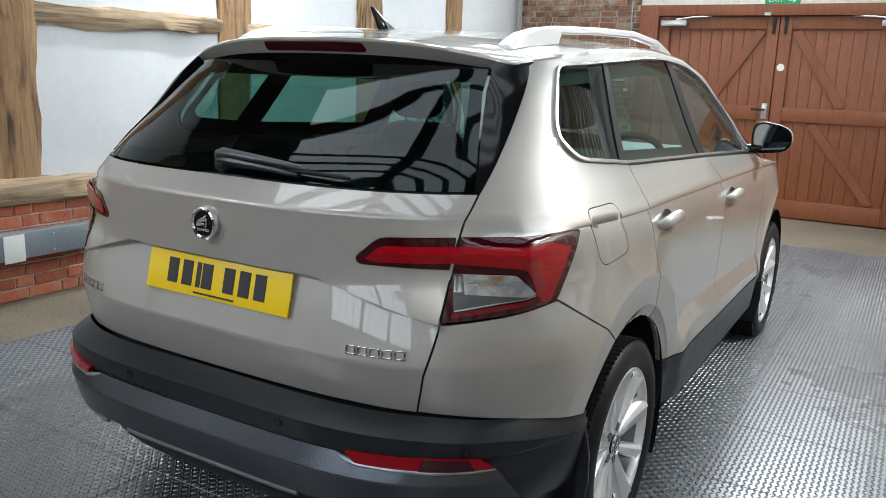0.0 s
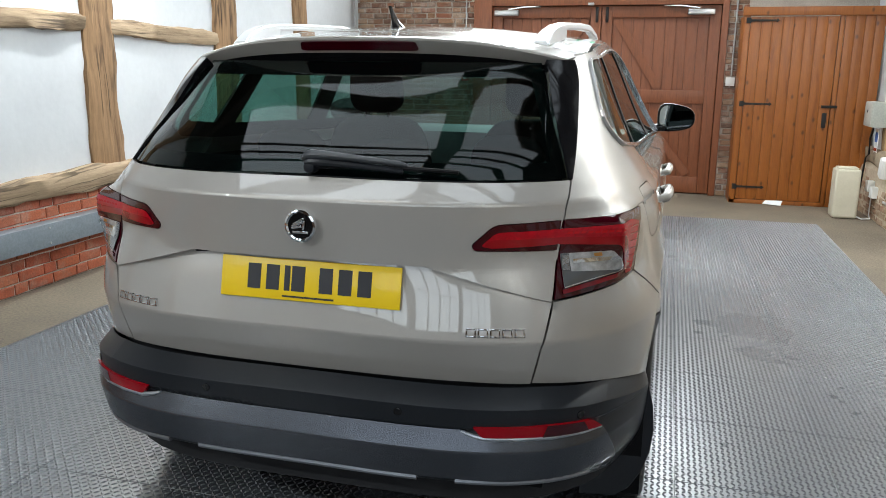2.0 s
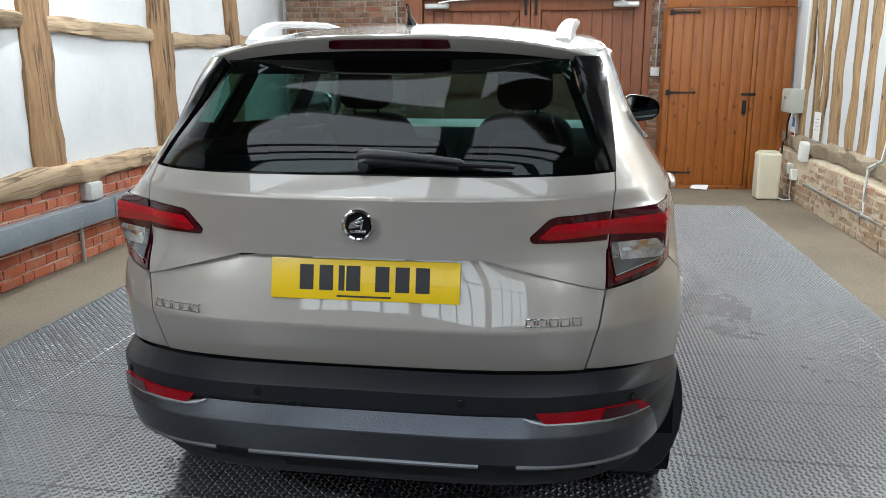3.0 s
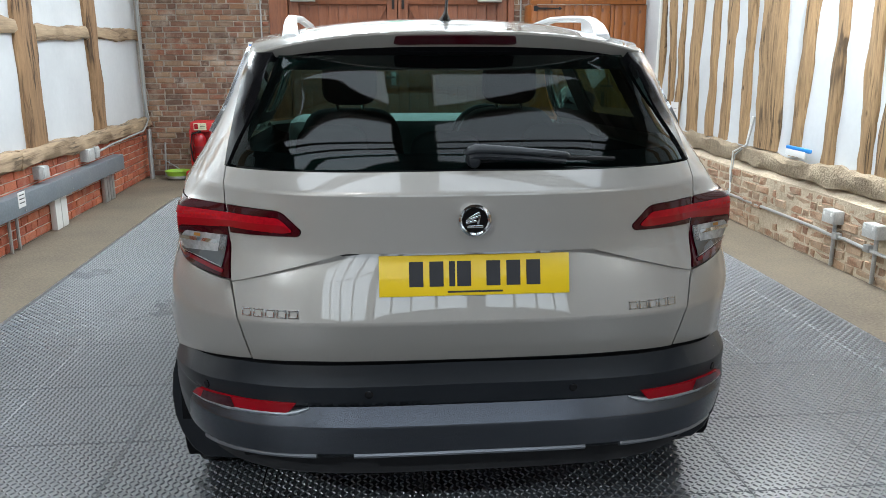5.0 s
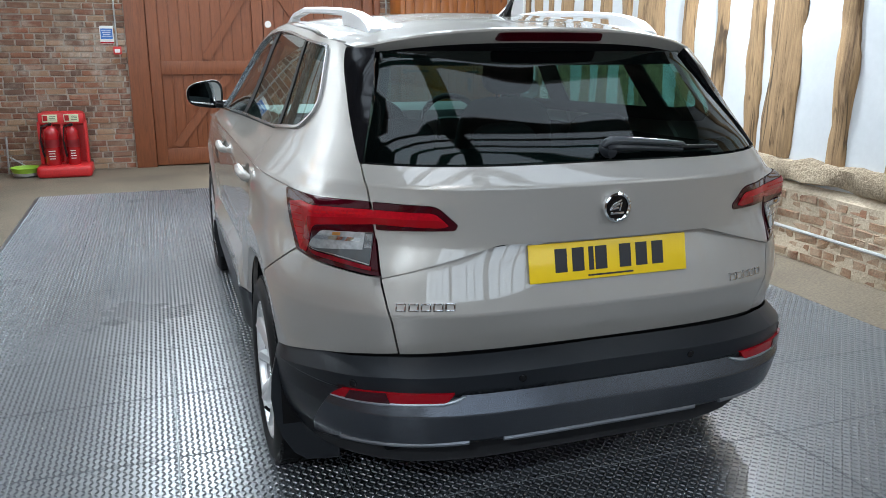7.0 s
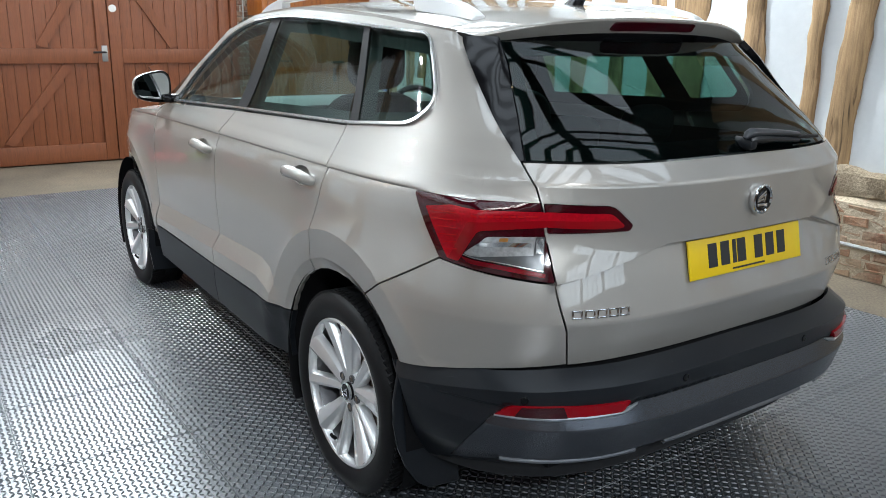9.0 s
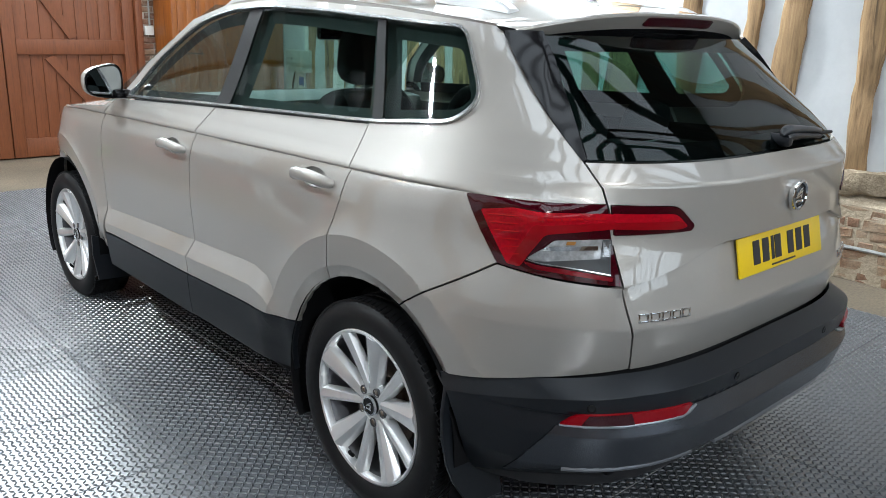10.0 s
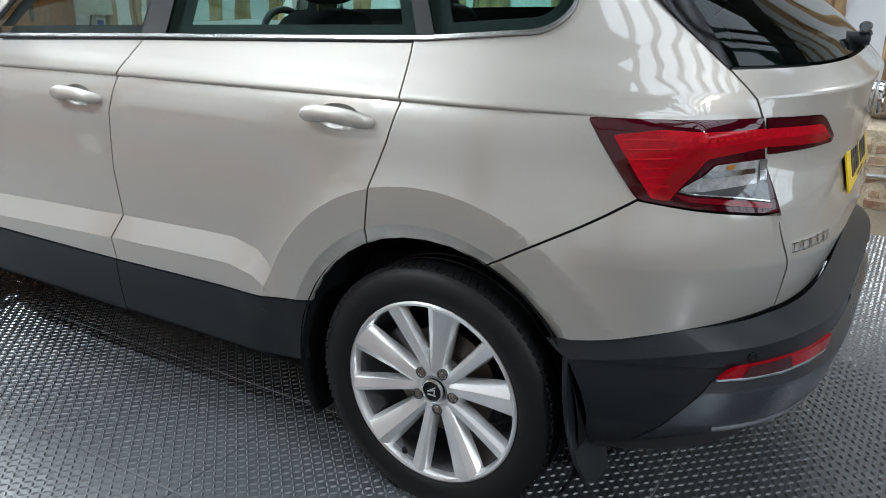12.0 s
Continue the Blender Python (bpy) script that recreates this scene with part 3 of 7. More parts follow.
for k, (y0, w) in enumerate(STUDS):
    hewn("oak_stud", "z", 0.69, EAVES, (y0, RIGHT + 0.105), 0.86 * w, 0.12, oak_z, wall_east, 40 + k, 0.030, 0.10 * math.sin(k * 2.1), taper=-0.1, curve=0.03 * math.sin(k * 1.3))

# back wall: brick either side of the doors, render over them
wall_north = block("wall_north", ((LEFT - 0.2 - 1.5) / 2, BACK + 0.13, EAVES / 2), (-1.5 - LEFT + 0.2, 0.24, EAVES), mortar_old, None, 0)
tagged(wall_north, "old brown brick end wall with worn mortar", "wall", kind="structure")
block("pier", ((1.48 + RIGHT + 0.3) / 2, BACK + 0.13, EAVES / 2), (RIGHT + 0.3 - 1.48, 0.24, EAVES), mortar_old, wall_north, 0)
block("render", (-0.01, BACK + 0.12, (2.14 + EAVES) / 2), (2.98, 0.2, EAVES - 2.54), plaster_back, wall_north, 0.004, "cream render above the doors")
for poly in (((LEFT - 0.2, EAVES), (MID_X - 1.5, EAVES), (MID_X - 1.5, EAVES + 0.99), (LEFT - 0.2, EAVES + 0.05)), ((MID_X + 1.5, EAVES), (RIGHT + 0.3, EAVES), (RIGHT + 0.3, EAVES + 0.05), (MID_X + 1.5, EAVES + 0.99)),
             ((MID_X - 1.5, EAVES + 0.9), (MID_X + 1.5, EAVES + 0.9), (MID_X + 0.2, RIDGE + 0.1), (MID_X - 0.2, RIDGE + 0.1))):
    part("gable", add_prism(bmesh.new(), poly, lambda a, b, d: (a, BACK + 0.02 + d, b), 0.2), plaster_back, wall_north, "cream rendered gable")
for k in (-0.75, 0.0, 0.75):
    block("glazing_bar", (MID_X + k, BACK - 0.06, EAVES + 0.35), (0.05, 0.06, 1.1), white_plastic, wall_north, 0.004)
block("glazing_bar", (MID_X, BACK - 0.06, EAVES + 0.35), (3.0, 0.06, 0.05), white_plastic, wall_north, 0.004)

# south end, behind the walk: dark brickwork with three glazed openings
wall_south = new("wall_south", None)
tagged(wall_south, "dark old brick end wall with three tall windows", "wall", kind="structure")
for x0, x1, z0, z1 in ((LEFT - 0.2, -2.5, 0, EAVES + 0.5), (2.41, RIGHT + 0.3, 0, EAVES + 0.5), (-2.5, 2.41, 0, 1.7), (-2.5, 2.41, 3.4, RIDGE), (-1.0, -0.795, 1.7, 3.4), (0.705, 0.91, 1.7, 3.4)):
    block("brickwork", ((x0 + x1) / 2, FRONT - 0.1, (z0 + z1) / 2), (x1 - x0, 0.2, z1 - z0), south_brick, wall_south, 0)
for x0 in SOUTH_WINDOWS:
    for k in (-0.375, 0.0, 0.375):
        block("glazing_bar", (x0 + k, FRONT + 0.0, 2.55), (0.04, 0.05, 1.7), white_plastic, wall_south, 0.004)
    block("glazing_bar", (x0, FRONT + 0.0, 2.55), (1.5, 0.05, 0.04), white_plastic, wall_south, 0.004)

# roof: boarded slopes with skylights, on rafters
HALF_SPAN = (RIGHT - LEFT) / 2 + 0.25
RUN = math.hypot(HALF_SPAN, (RIDGE - EAVES) * HALF_SPAN / ((RIGHT - LEFT) / 2))
ceiling = bmesh.new()
rafters = bmesh.new()
for side in (1, -1):
    turn = Euler((0, side * radians(SLOPE), 0)).to_matrix()

    def on_slope(h, y, up=0.0):
        """Point at a share h of the way from eaves to ridge."""
        x = MID_X + side * (RIGHT - LEFT) / 2 * (1 - h)
        return Vector((x, y, EAVES + (RIDGE - EAVES) * h)) + turn @ Vector((0, 0, up))
    full = SLANT
    for h0, h1, y0, y1 in ((-0.08, SKY_LOW, FRONT - 0.3, BACK + 0.3), (SKY_HIGH, 1.02, FRONT - 0.3, BACK + 0.3), (SKY_LOW, SKY_HIGH, FRONT - 0.3, DIM_FROM), (SKY_LOW, SKY_HIGH, DIM_TO, SKY_FROM), (SKY_LOW, SKY_HIGH, SKY_TO, BACK + 0.3)):
        add_box(ceiling, on_slope((h0 + h1) / 2, (y0 + y1) / 2, 0.09), ((h1 - h0) * full, y1 - y0, 0.08), 0, turn)
    for k in range(33):
        y = FRONT + 0.3 + 0.45 * k
        add_box(rafters, on_slope(0.5, y, -0.01), (full * 1.02, 0.12, 0.12), 0.008, turn)
for y in (-4.2, 0.3, 4.7):
    add_box(rafters, (MID_X, y, EAVES + 0.12), (RIGHT - LEFT + 0.1, 0.2, 0.22), 0.02)
tagged(part("ceiling", ceiling, roof_boards), "dark boarded barn roof with rooflights towards one end", "ceiling", kind="structure")
tagged(part("rafters", rafters, rafter_wood), "brown oak rafters and tie beams", "roof beams", kind="structure")

def floodlight(side, y, tilt):
    """An added, unseen slim lamp on a bracket under the eaves; its light stands in front of the glass."""
    t = thing("floodlight", (side * 2.75, y, 3.22), "small black floodlight added unseen under the eaves, switched on", "floodlight", "floodlights")
    turn = pose(0, 0, 0, tilt, side * 2, 0).to_3x3()
    part("housing", add_box(bmesh.new(), turn @ Vector((0, 0, -0.02)), (0.20, 0.20, 0.05), 0.02, turn), iron, t)
    part("bracket", add_box(bmesh.new(), (side * 0.19, 0, 0.03), (0.42, 0.05, 0.012), 0.003), iron, t)
    for k in (-0.06, 0.0, 0.06):
        part("cooling_fin", add_box(bmesh.new(), turn @ Vector((k, 0, 0.02)), (0.01, 0.16, 0.04), 0.002, turn), iron, t)


for side, y, watts, tilt in FLOODS:
    floodlight(side, y, tilt)

# rubber matting under the car
MAT_X, MAT_FAR, MAT_NEAR = 2.39, 5.68, -5.2
mat = block("rubber_mat", (0, (MAT_FAR + MAT_NEAR) / 2, 0.002), (2 * MAT_X, MAT_FAR - MAT_NEAR, 0.004), rubber_mat, None, 0)
tagged(mat, "grey-black rubber matting with raised chequer studs", "floor mat", kind="structure")

# ---- the car's surfaces ----
Y0, Y1, HALF = 0.2, 2.2, math.pi / 2
WHEEL_R, ARCH_R, FLARE_R, HUB_Z, AXLES = 0.343, 0.415, 0.548, 0.338, (0.0, 2.638)


def pchip(xs, ys):
    """A smooth curve through knots that never overshoots them."""
    xs, ys = np.array(xs, float), np.array(ys, float)
    h = np.diff(xs)
    d = np.diff(ys) / h
    m = np.zeros(len(xs))
    for i in range(1, len(xs) - 1):
        if d[i - 1] * d[i] > 0:
            w1, w2 = 2 * h[i] + h[i - 1], h[i] + 2 * h[i - 1]
            m[i] = (w1 + w2) / (w1 / d[i - 1] + w2 / d[i])
    m[0], m[-1] = d[0], d[-1]

    def curve(x):
        x = np.clip(np.asarray(x, float), xs[0], xs[-1])
        i = np.clip(np.searchsorted(xs, x, side="right") - 1, 0, len(h) - 1)
        t = (x - xs[i]) / h[i]
        return ((1 + 2 * t) * (1 - t) ** 2 * ys[i] + t * (1 - t) ** 2 * h[i] * m[i]
                + t * t * (3 - 2 * t) * ys[i + 1] + t * t * (t - 1) * h[i] * m[i + 1])
    return curve


def folded(xs, ys, r=0.006):
    """Straight runs between knots with small rounded folds."""
    def curve(x):
        x = np.asarray(x, float)
        return sum(np.interp(x + k * r, xs, ys) for k in (-1, -0.5, 0, 0.5, 1)) / 5
    return curve


def ease(x, lo, hi):
    t = np.clip((np.asarray(x, float) - lo) / (hi - lo), 0, 1)
    return t * t * (3 - 2 * t)


half_width = pchip((0.18, 0.30, 0.42, 0.55, 0.70, 0.85, 0.98, 1.07, 1.13, 1.20, 1.27, 1.35, 1.50, 1.58),
                   (0.855, 0.878, 0.893, 0.898, 0.903, 0.908, 0.908, 0.900, 0.864, 0.817, 0.780, 0.742, 0.674, 0.630))
rear_upper = folded((0.10, 0.63, 0.77, 0.955, 1.125, 1.20, 1.235, 1.475, 1.60), (-0.79, -0.800, -0.845, -0.833, -0.844, -0.772, -0.738, -0.412, -0.27))
rear_lower = folded((0.10, 0.63, 0.77, 0.965, 1.20), (-0.79, -0.800, -0.845, -0.800, -0.76))
front_y = pchip((0.18, 0.40, 0.60, 0.80, 0.95, 1.10, 1.60), (3.38, 3.47, 3.495, 3.45, 3.36, 3.25, 3.0))


squareness = pchip((0.2, 0.65, 0.87, 1.0, 1.08, 1.18, 1.35, 1.47, 1.6), (3.9, 3.9, 3.6, 3.05, 3.0, 3.2, 3.4, 3.8, 3.8))


def recess_edge(x):
    """Height of the fold over the number plate."""
    return np.interp(np.abs(x), (0, 0.335, 0.645, 1), (0.960, 0.960, 0.873, 0.80))


def crease_z(y):
    return np.interp(y, (-0.6, 0.05, 1.2, 2.3, 3.3), (1.08, 1.077, 1.064, 1.045, 0.99))


def shoulder(x, y, z):
    """Sideways swell and fold of the flanks: shoulder line, wheel flares, lower wedge."""
    dz = crease_z(y) - z
    d = np.where(dz > 0, -0.012 * np.exp(-dz / 0.035), -0.012 * np.exp(dz / 0.0035))
    for c in AXLES:
        r = np.hypot(y - c - 0.01, z - HUB_Z)
        d = d + np.where(r > FLARE_R, 0.020 * np.exp(-np.maximum(r - FLARE_R, 0) / 0.07), 0.020 - 0.009 * np.clip((FLARE_R - r) / 0.10, 0, 1) - 0.018 * np.clip((ARCH_R + 0.036 - r) / 0.036, 0, 1)) * ease(z, 0.40, 0.50)
    wedge = np.interp(y, WEDGE_Y, WEDGE_Z)
    low = np.clip((wedge - z) / 0.072, 0, 1) * ease(y, 0.44, 0.60) * (1 - ease(y, 2.05, 2.2))
    tuck = np.clip((0.770 - z) / 0.14, 0, 1) * (1 - ease(y, -0.50, -0.36))
    return d + 0.028 * low - 0.009 * tuck


WEDGE_Y, WEDGE_Z = (0.49, 0.52, 0.56, 0.65, 0.80, 1.13, 1.8, 2.3), (0.575, 0.605, 0.630, 0.648, 0.645, 0.634, 0.607, 0.59)


LAMP_CORNER, LAMP_EDGES, LAMP_PEAK = (0.817, -0.600), (0.63, 1.0), 0.796
lamp_swell = pchip((0.80, 0.86, 0.905, 0.957, 1.00, 1.05, 1.075, 1.09, 1.14), (0.0, 0.06, 0.28, 0.80, 1.0, 1.0, 0.70, 0.30, 0.0))


def corner_swell(v, r, z, a, b, n):
    """Radius of the tail's corner with the ridge of the rear lamp and the fuller bumper corner."""
    def at(w):
        q = ((np.sin(w) / a) ** n + (np.cos(w) / b) ** n) ** (-1 / n)
        return q * np.sin(w), q * np.cos(w)

    def along(p, q):
        dx, dy = q[0] - p[0], q[1] - p[1]
        return (p[0] * dy - p[1] * dx) / (np.sin(v) * dy - np.cos(v) * dx)
    peak = (LAMP_CORNER[0], Y0 - LAMP_CORNER[1])
    ra, rb = along(at(LAMP_EDGES[0]), peak), along(at(LAMP_EDGES[1]), peak)
    ridge = 0.5 * (ra + rb - np.sqrt((ra - rb) ** 2 + 0.010 ** 2))
    ridge = np.where((v > LAMP_EDGES[0]) & (v < LAMP_EDGES[1]), np.maximum(ridge - r, 0), 0)
    full = 0.020 * np.exp(-((v - 0.92) / 0.15) ** 2) * (1 - ease(z, 0.80, 0.95))
    return r + lamp_swell(z) * ridge + full


def wrap(u, z):
    """The flanks and tail: u turns round the tail, then runs forward in metres; x is positive for u > 0."""
    u, z = np.asarray(u, float), np.asarray(z, float)
    s, v = np.sign(u), np.abs(u)
    a = half_width(z)
    b = Y0 - rear_upper(z)
    n = squareness(z)
    w = np.minimum(v, HALF)
    r = ((np.sin(w) / a) ** n + (np.cos(w) / b) ** n) ** (-1 / n)
    r = corner_swell(w, r, z, a, b, n)
    x, y = r * np.sin(w), Y0 - r * np.cos(w)
    y = np.where(v > HALF, Y0 + v - HALF, y)
    f = v - (HALF + Y1 - Y0)
    g = np.clip(f, 0, HALF)
    bf = front_y(z) - Y1
    rf = ((np.cos(g) / a) ** 2.7 + (np.sin(g) / bf) ** 2.7) ** (-1 / 2.7)
    x, y = np.where(f > 0, rf * np.cos(g), x), np.where(f > 0, Y1 + rf * np.sin(g), y)
    up = ease(z, 0.78, 0.92)
    side = ease(v, 0.76 + 0.09 * up, 0.95 + 0.20 * up) * (1 - ease(f, 0.7, 1.0))
    x = x + side * shoulder(x, y, z)
    e = recess_edge(x)
    inset = ease(e + 0.004 - z, 0, 0.006) * (1 - 0.25 * ease(np.abs(x), 0.28, 0.60)) * (1 - ease(v, 0.585, 0.63))
    y = y + inset * (rear_lower(z) - rear_upper(z))
    return np.stack([x * np.where(s == 0, 0, s), y, z + 0 * x], -1)


def bumper_skin(u, z):
    """The bumper: squarer corners, and further out than the body over it."""
    u, z = np.asarray(u, float), np.asarray(z, float)
    s, v = np.sign(u), np.abs(u)
    a, b = bumper_a(z), Y0 - bumper_y(z)
    n = 3.95
    w = np.minimum(v, HALF)
    r = ((np.sin(w) / a) ** n + (np.cos(w) / b) ** n) ** (-1 / n) + 0.016 * np.exp(-((v - 0.98) / 0.12) ** 2) * ease(z, 0.30, 0.46)
    x, y = r * np.sin(w), Y0 - r * np.cos(w)
    side = ease(v, 0.9, 1.2)
    rr = np.hypot(y - 0.01, z - HUB_Z)
    x = x + side * np.where(rr > FLARE_R, 0.012 * np.exp(-np.maximum(rr - FLARE_R, 0) / 0.07), 0.012 - 0.008 * np.clip((FLARE_R - rr) / 0.12, 0, 1))
    top = np.interp(v, SHELF_U, SHELF_Z)
    k = np.clip((z - top + SHELF_H) / SHELF_H, 0, 1.2)
    x, y = x * (1 - 0.060 * k * side), y + 0.066 * k * (1 - side)
    return np.stack([x * s, y, z + 0 * x], -1)


SHELF_H = 0.036
SHELF_U, SHELF_Z = (0, 0.57, 0.75, 0.93, 1.02, 1.10), (0.645, 0.641, 0.625, 0.592, 0.574, 0.555)


bumper_a = pchip((0.18, 0.30, 0.45, 0.58, 0.64, 0.70), (0.80, 0.875, 0.908, 0.912, 0.905, 0.90))
bumper_y = folded((0.15, 0.28, 0.375, 0.40, 0.49, 0.546, 0.550, 0.61, 0.70), (-0.60, -0.70, -0.835, -0.868, -0.893, -0.868, -0.880, -0.884, -0.876), 0.002)


def tail_u(x, z):
    """u of the point of the tail at that x."""
    a, b = half_width(z), Y0 - rear_upper(z)
    n = squareness(z)
    return np.arctan2(x, b * (1 - np.minimum(np.abs(x) / a, 1) ** n) ** (1 / n))


def flank_u(y, z):
    """u of the point of the flank at that y."""
    if y >= Y0:
        if y > Y1:
            q = (y - Y1) / (front_y(z) - Y1)
            return float(HALF + Y1 - Y0 + np.arctan2(y - Y1, half_width(z) * (1 - q ** 2.7) ** (1 / 2.7)))
        return HALF + y - Y0
    a, b = half_width(z), Y0 - rear_upper(z)
    n = squareness(z)
    return float(np.arctan2(a * (1 - ((Y0 - y) / b) ** n) ** (1 / n), Y0 - y))

# ---- the car ----
car = thing("car", (-0.0075, 1.3, 0), "champagne beige metallic SUV with black sill cladding", "car")
car_base = Matrix.Translation((0, -1.3, 0))
BODY_ROWS = [1.16, 1.18, 1.22, 1.24, 1.26, 0.624, 0.63, 0.636, 0.764, 0.77, 0.776, 0.949, 0.955, 0.961, 1.060, 1.066, 1.072, 1.077, 1.081, 1.119, 1.125, 1.131, 1.194, 1.2, 1.206]


def fu(points):
    """(y, z) of the flank, with or without a corner radius, to (u, z)."""
    return [(flank_u(p[0], p[1]), *p[1:]) for p in points]


def mirrored(points, s):
    return [(s * p[0], *p[1:]) for p in points]


def circle(cy, r, n=40):
    pts = []
    for k in range(n):
        t = 2 * math.pi * k / n
        z = HUB_Z + r * math.sin(t)
        pts.append((flank_u(cy + r * math.cos(t), max(z, 0.2)), z))
    return pts


roof_side = pchip((-0.60, -0.42, -0.28, -0.12, 0.2, 0.85, 1.2, 1.5), (1.455, 1.478, 1.493, 1.513, 1.545, 1.578, 1.560, 1.49))
roof_mid = pchip((-0.60, -0.45, -0.1, 0.4, 0.9, 1.3, 1.55), (1.522, 1.546, 1.590, 1.615, 1.617, 1.595, 1.55))


def roof(x, y):
    """x from -1 to 1 across, y along."""
    x, y = np.asarray(x, float), np.asarray(y, float)
    e, m = roof_side(y), roof_mid(y)
    w = half_width(e)
    tail = np.clip((-y - 0.05) / 0.5, 0, 1)
    w = w * (1 - 0.5 * tail ** 2)
    return np.stack([x * w, y, e + (m - e) * (1 - np.abs(x) ** 2.3)], -1)


def bonnet(x, y):
    x, y = np.asarray(x, float), np.asarray(y, float)
    e = np.interp(y, (2.0, 2.4, 2.8, 3.1, 3.35), (1.085, 1.06, 1.015, 0.955, 0.84))
    q = np.clip((y - Y1) / (front_y(e) - Y1), 0, 0.999)
    w = half_width(e) * (1 - q ** 2.7) ** (1 / 2.7)
    return np.stack([x * w, y, e + 0.05 * (1 - np.abs(x) ** 2.2)], -1)


def screen(x, t):
    """The windscreen: x from -1 to 1, t from its foot to its head."""
    x, t = np.asarray(x, float), np.asarray(t, float)
    z = 1.10 + t * 0.45
    w = half_width(z) - 0.010
    y = 2.28 - 0.80 * t - (0.20 - 0.10 * t) * np.abs(x) ** 2.2 + 0.05 * np.sin(np.pi * t)
    return np.stack([x * w, y, z], -1)


# outlines of the flank in (y, z)
DLO = [(1.83, 1.14, 0.03), (1.03, 1.172, 0), (0.07, 1.208, 0), (-0.235, 1.235, 0.05), (-0.29, 1.30, 0.06), (-0.215, 1.405, 0.05), (-0.145, 1.494, 0.06), (0.25, 1.516, 0.1),
       (0.60, 1.538, 0.1), (0.93, 1.547, 0.1), (1.20, 1.532, 0.1), (1.42, 1.480, 0.1), (1.69, 1.312, 0.1)]
B_GAP = [(1.024, 1.170), (1.085, 1.072), (1.128, 0.955), (1.141, 0.779), (1.130, 0.634), (1.170, 0.561), (1.158, 0.488)]
R_GAP = [(0.100, 1.206), (0.094, 1.163), (0.086, 1.075), (0.113, 0.982), (0.157, 0.873), (0.190, 0.70)]
F_GAP = [(2.04, 0.485), (2.055, 0.62), (2.07, 0.80), (2.06, 0.95), (2.02, 1.05), (1.93, 1.13)]
SILL = [(2.04, 0.483), (1.158, 0.488), (0.38, 0.505)]
GATE = [(0.700, 1.176), (0.662, 1.117), (0.645, 1.06), (0.638, 1.0), (0.610, 0.877), (0.581, 0.752), (0.571, 0.646)]
LAMP_OUT = [(0.651, 1.081, 0.004), (0.80, 1.083, 0), (0.990, 1.078, 0.012), (0.94, 0.99, 0), (0.893, 0.913, 0.012), (0.75, 0.893, 0), (0.612, 0.878, 0.004), (0.638, 1.0, 0)]
LAMP_IN = [(0.6445, 1.080, 0.004), (0.478, 1.075, 0.02), (0.424, 1.022, 0.01), (0.432, 1.006, 0.01), (0.6345, 1.001, 0.004)]


HANDLES = {"front_door": (1.27, 1.003), "rear_door": (0.262, 1.032)}


def ellipse(y, z, a=0.070, b=0.032):
    return [(flank_u(y + a * math.cos(t), z), z + b * math.sin(t)) for t in np.linspace(0, 2 * math.pi, 28, endpoint=False)]


